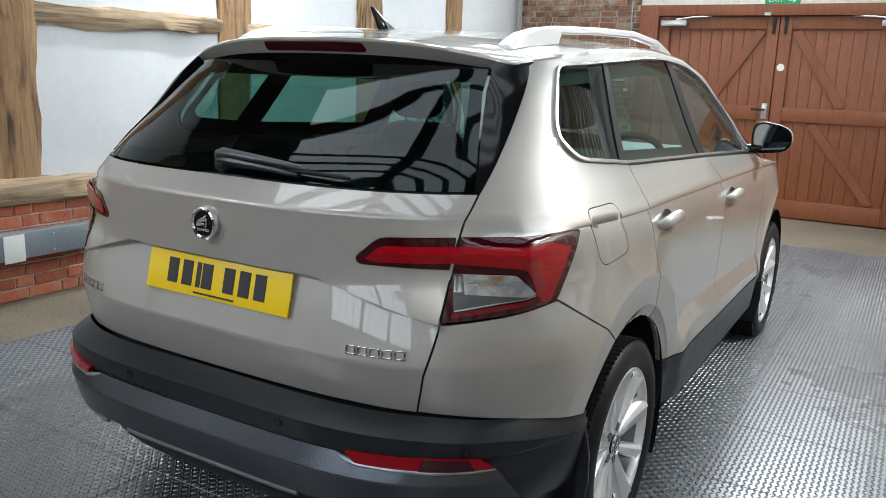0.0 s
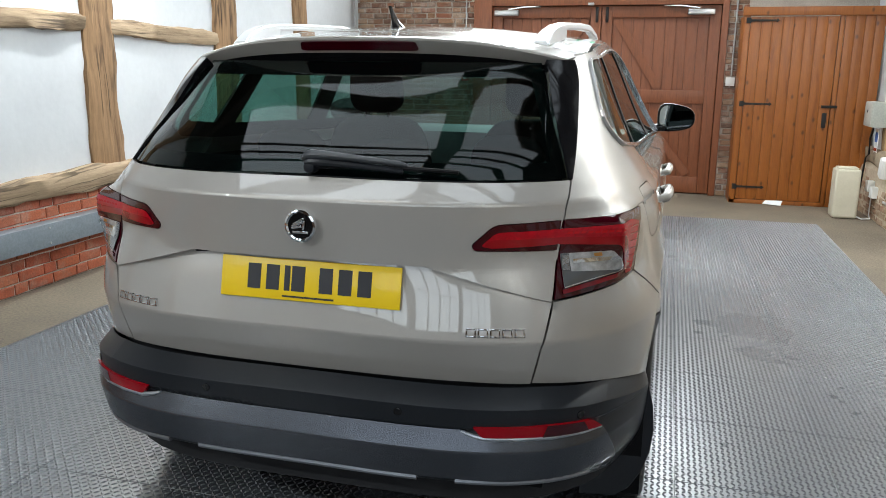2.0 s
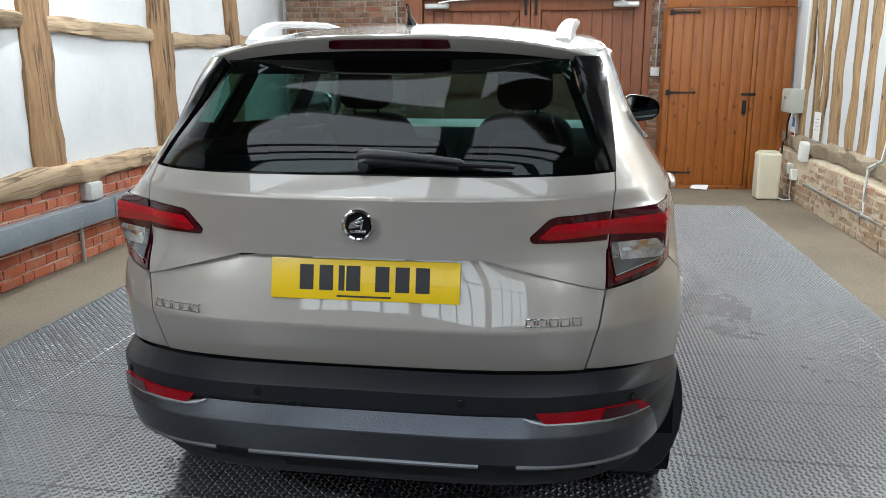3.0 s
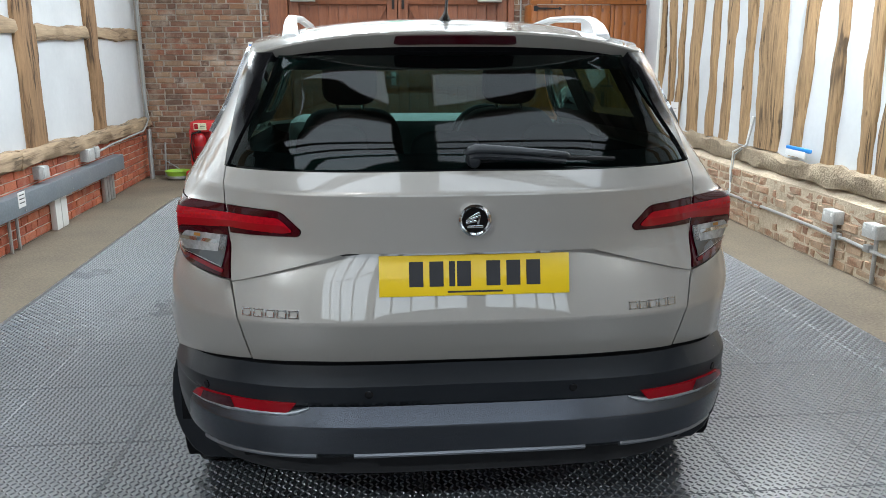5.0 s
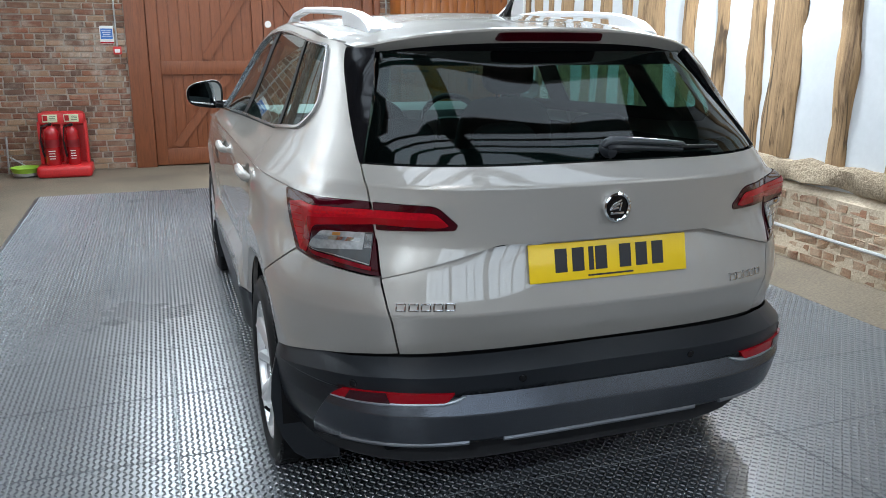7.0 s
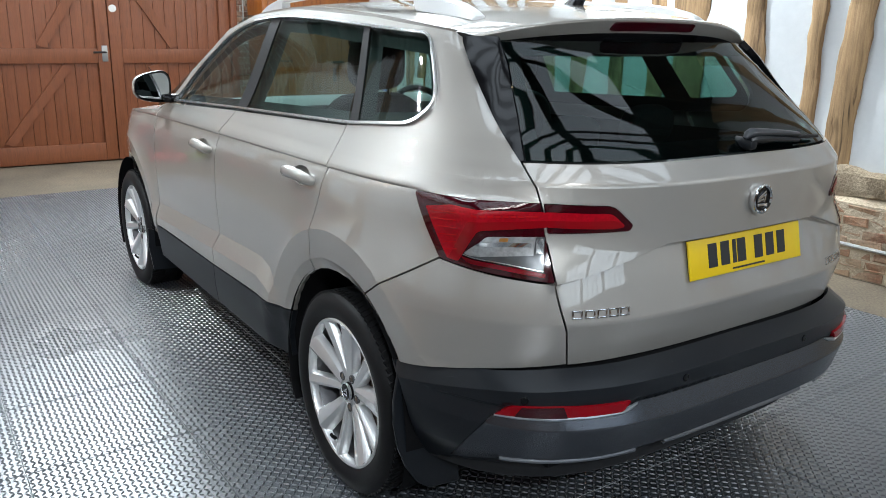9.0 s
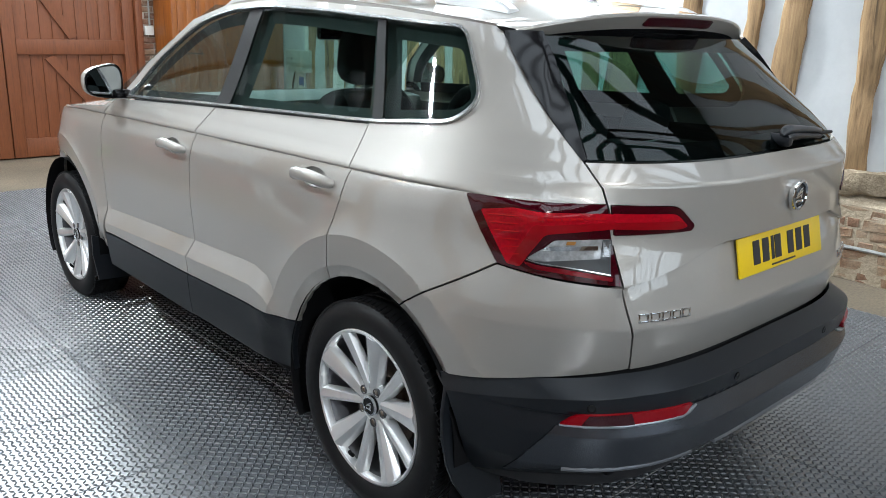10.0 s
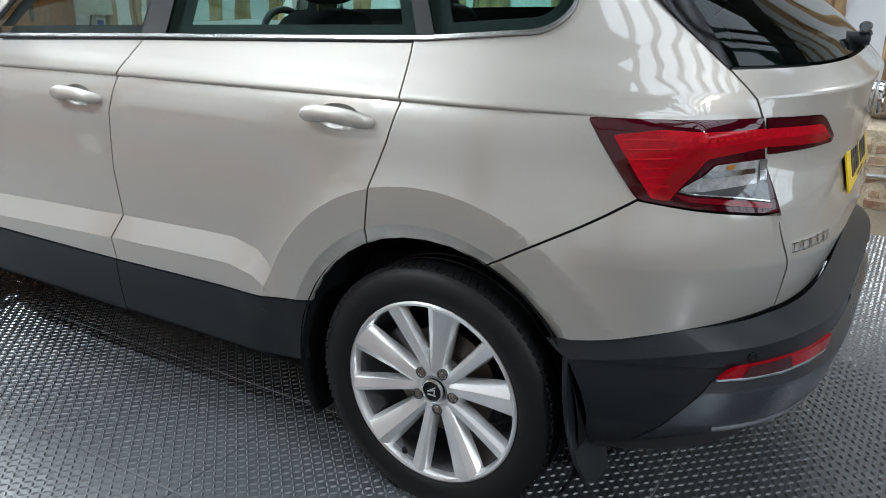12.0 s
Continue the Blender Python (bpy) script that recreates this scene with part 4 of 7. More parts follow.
def flank(s):
    """All panels of one flank; s is 1 for the right, -1 for the left."""
    def out(points, r=0.006):
        return mirrored(rounded(points, r), s)
    marks = []
    for c in AXLES:
        for r in (FLARE_R, FLARE_R + 0.02, FLARE_R - 0.03, ARCH_R + 0.040, ARCH_R + 0.035):
            marks.append([(s * flank_u(c + 0.01 + r * math.cos(t), HUB_Z + r * math.sin(t)), HUB_Z + r * math.sin(t)) for t in np.linspace(-0.1, math.pi + 0.1, 50)])
    for d in (0.0, 0.002, 0.005, 0.009, 0.020, -0.02):
        marks.append([(s * flank_u(y, float(crease_z(y)) + d), float(crease_z(y)) + d) for y in np.linspace(-0.42, 2.7, 70)])
    for d in (0.0, -0.072):
        marks.append([(s * flank_u(y, float(np.interp(y, WEDGE_Y, WEDGE_Z)) + d), float(np.interp(y, WEDGE_Y, WEDGE_Z)) + d) for y in list(WEDGE_Y[:5]) + [0.7, 0.9, 1.0, 1.2, 1.4, 1.6, 1.8, 2.0]])
    ridge = [[(s * (LAMP_PEAK + d), z) for z in np.linspace(0.84, 1.13, 16)] for d in (-0.02, -0.007, 0.0, 0.007, 0.02)]
    marks += ridge
    arch_r, arch_f = mirrored(circle(0.01, ARCH_R), s), mirrored(circle(2.648, ARCH_R), s)
    dlo = rounded(fu(DLO), 0.03)
    lamp = rounded(LAMP_OUT, 0.004)

    # rear quarter, roof side and pillars, round the side windows
    quarter = fu([(1.93, 1.13)]) + fu([(1.80, 1.29), (1.50, 1.49), (1.25, 1.553), (0.85, 1.574), (0.2, 1.542), (-0.12, 1.512)]) + [(0.950, 1.498), (0.932, 1.470), (0.868, 1.39), (0.784, 1.28)] \
        + [p for p in GATE[:3]] + [(0.62, 0.98), (0.80, 0.90), (0.893, 0.914), (1.07, 0.803), (1.155, 0.746), (1.245, 0.688)] + fu([(0.02, 0.66)]) + fu(R_GAP[::-1]) + fu([(1.0, 1.176), (1.83, 1.14)])
    holes = [mirrored(dlo, s), mirrored(lamp, s), arch_r]
    if s > 0:
        cap = rounded([(1.024, 1.122, 0.03), (1.19, 1.126, 0.03), (1.245, 0.985, 0.04), (1.075, 0.962, 0.04)], 0.03)
        holes.append(cap)
    panel = skin("rear_quarter", wrap, out(quarter, 0.0), paint, car, "", holes, BODY_ROWS, lines=marks)
    if s > 0:
        skin("fuel_flap", wrap, cap, paint, panel, "", (), BODY_ROWS)

    # doors
    for name, edge in (("front_door", fu(F_GAP) + fu(B_GAP)), ("rear_door", fu(B_GAP[::-1]) + fu(R_GAP) + fu([(0.38, 0.505)]))):
        door = skin(name, wrap, out(edge, 0.0), paint, car, "", [arch_r, arch_f, mirrored(dlo, s), mirrored(ellipse(HANDLES[name][0], HANDLES[name][1] - 0.006), s)], BODY_ROWS, lines=marks)
        lo, hi = (1.158, 2.04) if name == "front_door" else (0.38, 1.158)
        zt = 0.483 if name == "front_door" else 0.488
        clad = fu([(lo, 0.488 if name == "front_door" else 0.505), (hi, zt), (hi, 0.318), (lo, 0.312)])
        skin("door_cladding", wrap, out(clad, 0.0), black_plastic, door, "black textured plastic cladding", [arch_r, arch_f], (), 0.03, 0.002, 0.02, 0.004)
        # pull handle over its cup
        hy, hz = HANDLES[name]
        cup = ellipse(hy, hz - 0.006)

        def dish(u, z, hy=hy, hz=hz):
            p = wrap(u, z)
            q = ((p[..., 1] - hy) / 0.082) ** 2 + ((z - hz + 0.006) / 0.034) ** 2
            return p + np.stack([-s * 0.022 * np.clip(1 - q, 0, 1) ** 0.6, 0 * q, 0 * q], -1)
        skin("handle_cup", dish, mirrored(cup, s), paint, door, "", (), (), 0.012, 0, 0.0, 0)
        px = float(wrap(flank_u(hy, hz), hz)[0])
        bm = bmesh.new()
        grip = [(s * (px + d), hy + a, hz + 0.004 - 1.2 * a * a + 0.02 * a) for a, d in ((-0.103, -0.004), (-0.098, 0.010), (-0.080, 0.021), (-0.04, 0.027), (0.0, 0.029), (0.04, 0.028), (0.075, 0.024), (0.095, 0.012), (0.102, -0.004))]
        add_tube(bm, grip, [0.010, 0.014, 0.017, 0.018, 0.018, 0.019, 0.018, 0.015, 0.010], 12, 1.15)
        part("door_handle", bm, paint, door, "", 60)

    # front wing
    wing = fu([(2.055, 0.62), (2.07, 0.80), (2.06, 0.95), (2.02, 1.05), (1.94, 1.125), (2.05, 1.085), (2.4, 1.058), (2.8, 1.012), (3.05, 0.962), (3.12, 0.88), (3.14, 0.60), (3.1, 0.50), (2.9, 0.42), (2.06, 0.40)])
    skin("front_wing", wrap, out(wing, 0.0), paint, car, "", [arch_f], BODY_ROWS, lines=marks)

    # side windows in their bright surround
    inner = [tuple(p) for p in shrink(dlo, 0.009)]
    skin("window_surround", wrap, mirrored(dlo, s), trim_metal, car, "bright metal window surround", [mirrored(inner, s)], (), 0.014, 0.001, 0.018, 0.010)
    pane = [tuple(p) for p in shrink(dlo, 0.010)]
    bounds = ((1.045, 2.2, 1.055, 2.2), (0.075, 0.945, 0.255, 0.965), (-0.6, 0.025, -0.6, 0.215))
    posts = ((0.945, 1.045, 0.965, 1.055), (0.025, 0.075, 0.215, 0.255))
    zb, zt = 1.18, 1.53

    def slab(b):
        return [(flank_u(b[0], zb - 0.06) if b[0] < Y1 else HALF + b[0] - Y0, zb - 0.06), (HALF + b[1] - Y0, zb - 0.06), (HALF + b[3] - Y0, zt + 0.05), (flank_u(max(b[2], -0.4), zt + 0.03), zt + 0.05)]

    def clip(poly, b):
        """The part of the pane between two slanting posts."""
        pts = densify(poly, 0.02)
        kept = []
        for u, z in pts:
            t = (z - zb) / (zt - zb)
            y = float(wrap(u, z)[1])
            lo, hi = b[0] + (b[2] - b[0]) * t, b[1] + (b[3] - b[1]) * t
            y2 = min(max(y, lo), hi)
            kept.append((flank_u(y2, z), z))
        out2 = [kept[0]]
        for p in kept[1:]:
            if math.hypot(p[0] - out2[-1][0], p[1] - out2[-1][1]) > 0.004:
                out2.append(p)
        return out2
    for name, b, glass in (("front_window", bounds[0], side_front), ("rear_window", bounds[1], side_glass), ("quarter_window", bounds[2], side_glass)):
        skin(name, wrap, mirrored(clip(pane, b), s), glass, car, "", (), (), 0.05, 0, 0.003, -0.004).visible_shadow = False
    for b in posts:
        skin("window_post", wrap, mirrored(clip(pane, b), s), seal_rubber, car, "black window post", (), (), 0.03, 0, 0.01, -0.001)

    # dark lining of the window openings and pillars, inside the glass
    lining = [tuple(p) for p in shrink(dlo, 0.050)]
    skin("window_lining", wrap, mirrored([tuple(p) for p in shrink(dlo, -0.004)], s), trim_dark, car, "dark cabin lining round the windows", [mirrored(lining, s)], (), 0.03, 0, 0.0, -0.030)
    for b in ((0.885, 1.10, 0.90, 1.09), (-0.02, 0.13, 0.17, 0.30)):
        skin("pillar_lining", wrap, mirrored(clip(pane, b), s), trim_dark, car, "dark pillar lining", (), (), 0.03, 0, 0.0, -0.034)

    # rear lamp on the quarter: dark case, bright bar, clear lower window
    case = skin("rear_lamp", wrap, mirrored(lamp, s), red_deep, car, "dark red rear lamp lens", (), (), 0.03, 0.002, 0.02, 0.003, False, ridge)
    bar = rounded([(0.640, 1.058, 0.004), (0.86, 1.062, 0.01), (0.940, 1.045, 0.006), (0.868, 0.918, 0.006), (0.838, 0.916, 0.006), (0.790, 1.010, 0.01), (0.634, 1.018, 0.004)], 0.006)
    skin("light_bar", wrap, mirrored(bar, s), red_bright, case, "bright red light bar", (), (), 0.03, 0, 0.0, 0.0045, False, ridge)
    window = rounded([(0.640, 0.994, 0.004), (0.772, 0.996, 0.008), (0.824, 0.942, 0.008), (0.640, 0.907, 0.004)], 0.006)
    skin("clear_window", wrap, mirrored(window, s), lamp_clear, case, "clear indicator window", (), (), 0.014, 0, 0.0, 0.0060, False, ridge)
    band = rounded([(0.636, 1.036, 0.002), (0.812, 1.032, 0.010), (0.866, 0.919, 0.004), (0.840, 0.917, 0.004), (0.792, 1.010, 0.008), (0.634, 1.019, 0.002)], 0.004)
    skin("light_band", wrap, mirrored(band, s), red_band, case, "smooth red band of the rear light", (), (), 0.02, 0, 0.0, 0.0056, False, ridge)
    for pts, mt, name, label, lift in (([(0.640, 0.946), (0.700, 0.944), (0.800, 0.941), (0.812, 0.9385), (0.640, 0.908)], lens_smoke, "smoked_window", "smoked lens", 0.0078),
                                       ([(0.638, 0.994), (0.660, 0.994), (0.664, 0.944), (0.640, 0.944)], lens_smoke, "smoked_window", "smoked lens", 0.0078),
                                       ([(0.670, 0.978), (0.786, 0.982), (0.796, 0.972), (0.670, 0.967)], chrome, "reflector_bowl", "chromed lamp reflector", 0.0085),
                                       ([(0.640, 0.9085), (0.822, 0.9420), (0.824, 0.9395), (0.640, 0.9055)], lamp_silver, "window_edge", "thin pale edge of the clear window", 0.0085),
                                       ([(0.722, 0.992), (0.742, 0.993), (0.745, 0.984), (0.724, 0.983)], amber, "indicator_bulb", "amber indicator bulb", 0.0085)):
        skin(name, wrap, mirrored(rounded(pts, 0.001 if name == "window_edge" else 0.003), s), mt, case, label, (), (), 0.014, 0, 0.0, lift, False, ridge)
    for k in range(7):
        u = 0.642 + 0.0026 * k
        skin("lens_rib", wrap, mirrored([(u, 0.950), (u + 0.0012, 0.950), (u + 0.0012, 0.990), (u, 0.990)], s), lamp_silver, case, "fine ribs of the clear lens", (), (), 0.02, 0, 0.0, 0.0092)
    foot = rounded([(0.634, 0.902, 0.003), (0.740, 0.919, 0.006), (0.836, 0.934, 0.004), (0.812, 0.917, 0.006), (0.74, 0.907, 0.01), (0.636, 0.892, 0.003)], 0.004)
    skin("fog_window", wrap, mirrored(foot, s), red_low, case, "wine red lower lens", (), (), 0.014, 0, 0.0, 0.0055, False, ridge)
    # light guides inside the outer facet and along the bar
    for k in range(6):
        z = 1.046 - 0.019 * k
        a, b = 0.925 - 0.0105 * k, 0.845 - 0.001 * k
        skin("light_guide", wrap, mirrored([(b, z - 0.002), (a, z - 0.010), (a, z - 0.0075), (b, z + 0.001)], s), red_glint, case, "bright red light guide", (), (), 0.02, 0, 0.0, 0.0065, False, ridge)
    for k in range(9):
        u = 0.656 + 0.017 * k
        skin("light_guide", wrap, mirrored([(u, 1.044), (u + 0.012, 1.044), (u + 0.014, 1.050), (u + 0.002, 1.050)], s), red_glint, case, "bright red light guide", (), (), 0.02, 0, 0.0, 0.0065, False, ridge)

    # painted corner of the bumper under the lamp
    corner = [(0.893, 0.914), (0.75, 0.892), (0.611, 0.876), (0.581, 0.752), (0.571, 0.648), (0.66, 0.640), (0.78, 0.625), (0.93, 0.597), (1.02, 0.578)] + fu([(-0.2, 0.5)]) + [(1.245, 0.688), (1.155, 0.746), (1.07, 0.803)]
    skin("bumper_corner", wrap, out(corner, 0.0), paint, car, "", [arch_r], BODY_ROWS, lines=marks)

    # wheel housings and mud flaps
    for c in AXLES:
        bm = bmesh.new()
        rings = []
        for a, r in ((0.90, ARCH_R + 0.004), (0.72, ARCH_R + 0.006), (0.60, ARCH_R + 0.004), (0.60, 0.05)):
            rings.append([bm.verts.new((s * a, c + 0.01 + r * math.cos(t), max(HUB_Z + r * math.sin(t), 0.16))) for t in np.linspace(-0.5, math.pi + 0.5, 28)])
        for r1, r2 in zip(rings, rings[1:]):
            for k in range(27):
                bm.faces.new((r1[k], r1[k + 1], r2[k + 1], r2[k]))
        part("wheel_housing", bm, matt_black, car)
    bm = bmesh.new()
    add_prism(bm, ((-0.905, 0.55), (-0.925, 0.47), (-0.932, 0.40), (-0.924, 0.33), (-0.904, 0.27), (-0.870, 0.215), (-0.83, 0.185), (-0.72, 0.175), (-0.72, 0.40), (-0.88, 0.47)), lambda a, b, d: (-s * a, -0.375 - 0.16 * (0.52 - b) + d, b), 0.012)
    bmesh.ops.bevel(bm, geom=bm.edges[:], offset=0.003, segments=1, affect="EDGES")
    part("mud_flap", bm, black_plastic, car)
    bm = bmesh.new()
    add_prism(bm, ((-0.93, 0.42), (-0.935, 0.32), (-0.92, 0.19), (-0.74, 0.18), (-0.73, 0.36)), lambda a, b, d: (-s * a, 2.24 - 0.10 * (0.42 - b) + d, b), 0.012)
    part("mud_flap", bm, black_plastic, car)

    # door mirror
    mirror = thing_part("door_mirror", car)
    bm = bmesh.new()
    n, m = 18, 10
    rings = []
    for i in range(m + 1):
        t = i / m
        yy = 1.835 + 0.13 * t
        k = math.sqrt(max(0.0, 1 - max(0, (t - 0.15) / 0.85) ** 2.2)) * (0.97 + 0.03 * min(1, t / 0.15))
        ring = []
        for j in range(n):
            a = 2 * math.pi * j / n
            cx, cz = math.cos(a), math.sin(a)
            w = 0.122 * math.copysign(abs(cx) ** 0.62, cx) * k
            h = 0.073 * math.copysign(abs(cz) ** 0.7, cz) * k
            h *= 1 - 0.22 * (w / 0.122)
            ring.append(bm.verts.new((s * (0.952 + 0.82 * w), yy - 0.04 * w / 0.12, 1.203 + h + 0.008)))
        rings.append(ring)
    for r1, r2 in zip(rings, rings[1:]):
        for j in range(n):
            bm.faces.new((r1[j], r1[(j + 1) % n], r2[(j + 1) % n], r2[j]))
    bm.faces.new(rings[-1])
    part("mirror_shell", bm, paint, mirror)
    for nm, sc, dy, mt in (("mirror_rim", 1.0, 0.0, gloss_black), ("mirror_pane", 0.88, -0.004, mirror_glass)):
        bm = bmesh.new()
        loop = []
        for j in range(28):
            a = 2 * math.pi * j / 28
            cx, cz = math.cos(a), math.sin(a)
            w = 0.119 * sc * math.copysign(abs(cx) ** 0.62, cx)
            h = 0.071 * sc * math.copysign(abs(cz) ** 0.7, cz) * (1 - 0.22 * w / 0.122)
            loop.append((0.952 + 0.82 * w, 1.211 + h, w))
        lo = [bm.verts.new((s * x, 1.838 + dy - 0.04 * w / 0.12, z)) for x, z, w in loop]
        hi = [bm.verts.new((s * x, 1.850 + dy - 0.04 * w / 0.12, z)) for x, z, w in loop]
        bm.faces.new(lo)
        bm.faces.new(hi)
        for j in range(28):
            bm.faces.new((lo[j], lo[(j + 1) % 28], hi[(j + 1) % 28], hi[j]))
        part(nm, bm, mt, mirror)
    bm = bmesh.new()
    add_box(bm, (s * 0.868, 1.875, 1.155), (0.07, 0.07, 0.04), 0.012)
    part("mirror_foot", bm, gloss_black, mirror)

    # roof rail
    bm = bmesh.new()
    ys = [-0.19, -0.165, -0.11, -0.02, 0.10, 0.12, 0.4, 0.8, 1.15, 1.16, 1.35, 1.47, 1.52]
    rise = [0.0, 0.012, 0.028, 0.040, 0.046, 0.0462, 0.048, 0.047, 0.042, 0.042, 0.030, 0.010, 0.0]
    wide = [0.030, 0.030, 0.028, 0.024, 0.020, 0.019, 0.018, 0.018, 0.019, 0.020, 0.024, 0.028, 0.03]
    rings = []
    for y, h, w in zip(ys, rise, wide):
        x = 0.515 + 0.045 * min(1, max(0, (y + 0.19) / 0.6)) - 0.04 * max(0, y - 0.9)
        z = float(roof_at(x, y))
        thick = 0.06 if (y < 0.11 or y > 1.155) else 0.026
        top, low = z + h + 0.008, z + max(h + 0.008 - thick, -0.01)
        rings.append([bm.verts.new((s * (x + p), y, q)) for p, q in ((-w, low), (-w * 0.8, top), (w * 0.8, top), (w, low))])
    for r1, r2 in zip(rings, rings[1:]):
        for j in range(4):
            bm.faces.new((r1[j], r1[(j + 1) % 4], r2[(j + 1) % 4], r2[j]))
    bm.faces.new(rings[0])
    bm.faces.new(rings[-1])
    bmesh.ops.recalc_face_normals(bm, faces=bm.faces)
    bmesh.ops.bevel(bm, geom=[e for e in bm.edges if abs((e.verts[0].co - e.verts[1].co).normalized().y) > 0.5], offset=0.006, segments=3, affect="EDGES")
    part("roof_rail", bm, satin_metal, car, "silver roof rail", 50)


def thing_part(name, parent):
    ob = new(name)
    ob.empty_display_size = 0.05
    ob.parent = parent
    return ob


def roof_at(x, y):
    e, m = roof_side(y), roof_mid(y)
    w = half_width(e) * (1 - 0.5 * min(1, max(0, (-y - 0.05) / 0.5)) ** 2)
    return e + (m - e) * (1 - min(1, abs(x) / w) ** 2.3)


side_front = glazing("front_side_glass", (0.55, 0.66, 0.63), 1.55)
for s in (1, -1):
    flank(s)

# roof, bonnet, windscreen
skin("roof", roof, [(k, -0.262 + 0.03 * abs(k) ** 2.8) for k in np.linspace(-0.985, 0.985, 31)] + [(0.985, 1.25), (0.80, 1.42), (-0.80, 1.42), (-0.985, 1.25)], paint, car, "", (), (), 0.05, 0.003, 0.02)
skin("headlining", roof, [(-0.95, -0.12), (0.95, -0.12), (0.95, 1.25), (0.75, 1.35), (-0.75, 1.35), (-0.95, 1.25)], headlining, car, "pale cloth headlining", (), (), 0.12, 0, 0, -0.024)
skin("bonnet", bonnet, [(-0.985, 2.12), (0.985, 2.12), (0.985, 3.05), (0.9, 3.24), (0.7, 3.34), (0.35, 3.40), (0, 3.41), (-0.35, 3.40), (-0.7, 3.34), (-0.9, 3.24), (-0.985, 3.05)], paint, car, "", (), (), 0.06, 0.003, 0.02)
skin("windscreen", screen, [(-1, 0.0), (1, 0.0), (1, 1.0), (-1, 1.0)], front_glass, car, "", (), (), 0.12, 0, 0, 0.0, True).visible_shadow = False

# tail: tailgate, glass, lamps, plate
gate = [(-u, z) for u, z in GATE[::-1]] + [(-0.5, 1.177), (0.0, 1.180), (0.5, 1.177)] + GATE + [(0.42, 0.650), (0.0, 0.648), (-0.42, 0.650)]
lamps_in = [mirrored(rounded(LAMP_IN, 0.004), s) for s in (1, -1)]
fold = [[(tail_u(x, float(recess_edge(x)) + d), float(recess_edge(x)) + d) for x in np.linspace(-0.66, 0.66, 53)] for d in (0.012, 0.004, 0.001, -0.002, -0.010)]
tailgate = skin("tailgate", wrap, gate, paint, car, "", lamps_in, BODY_ROWS, 0.025, 0.002, 0.014, 0, False, fold)
for s in (1, -1):
    lens = skin("gate_lamp", wrap, mirrored(rounded(LAMP_IN, 0.004), s), red_deep, tailgate, "dark red lens on the tailgate", (), (), 0.03, 0.002, 0.02, 0.003)
    bar = rounded([(0.640, 1.058, 0.004), (0.482, 1.055, 0.015), (0.446, 1.020, 0.01), (0.47, 1.014, 0.01), (0.634, 1.018, 0.004)], 0.006)
    skin("light_bar", wrap, mirrored(bar, s), red_bright, lens, "bright red light bar", (), (), 0.03, 0, 0, 0.0045)
    band = rounded([(0.636, 1.036, 0.002), (0.470, 1.036, 0.010), (0.452, 1.020, 0.006), (0.47, 1.0145, 0.01), (0.634, 1.019, 0.002)], 0.004)
    skin("light_band", wrap, mirrored(band, s), red_band, lens, "smooth red band of the rear light", (), (), 0.03, 0, 0, 0.0056)
glass = [(-0.690, 1.182), (-0.714, 1.282), (-0.756, 1.414), (-0.80, 1.48), (0.80, 1.48), (0.756, 1.414), (0.714, 1.282), (0.690, 1.182), (0.40, 1.183), (0.0, 1.186), (-0.40, 1.183)]
rear_glass = skin("rear_screen", wrap, glass, tail_glass, tailgate, "dark privacy glass", (), (), 0.05, 0, 0.004, -0.003)
rear_glass.visible_shadow = False


def fin_face(u, z):
    """The blade beside the rear screen stands off the body more and more towards the spoiler."""
    lift = 0.004 + 0.022 * ease(z, 1.20, 1.42) * ease(np.abs(u), 0.70, 0.80)
    return wrap(u, z) + lift[..., None] * np.stack([0.75 * np.sign(u), -0.66 + 0 * u, 0 * u], -1)


for s in (1, -1):
    fin = [(0.692, 1.180), (0.703, 1.176), (0.784, 1.28), (0.868, 1.39), (0.932, 1.470), (0.940, 1.488), (0.80, 1.488), (0.758, 1.414), (0.716, 1.282)]
    skin("glass_fin", fin_face, mirrored(fin, s), gloss_black, tailgate, "gloss black spoiler fin beside the glass", (), (), 0.03, 0.001, 0.03, 0.0)
rim = [tuple(p) for p in shrink(glass, 0.040)]
skin("glass_border", wrap, glass, gloss_black, tailgate, "black border of the rear screen", [rim], (), 0.03, 0, 0, -0.006)


def spoiler_top(x, t):
    """x from -1 to 1 across, t from the roof's end (0) to the lip (1) and under it (2)."""
    x, t = np.asarray(x, float), np.asarray(t, float)
    bow = np.abs(x) ** 2.8
    y = np.interp(t, (0, 0.92, 1.0, 1.06, 1.7, 2.0), (-0.26, -0.418, -0.430, -0.429, -0.366, -0.345)) + np.interp(t, (0, 1, 1.7, 2), (0.03, 0.14, 0.10, 0.08)) * bow
    z = np.interp(t, (0, 0.92, 1.0, 1.06, 1.7, 2.0), (1.571, 1.551, 1.547, 1.540, 1.474, 1.470)) - np.interp(t, (0, 1, 1.7, 2), (0.0725, 0.060, 0.026, 0.02)) * bow
    w = np.interp(t, (0, 1, 1.7, 2), (0.632, 0.610, 0.592, 0.585))
    return np.stack([x * w, y, z], -1)


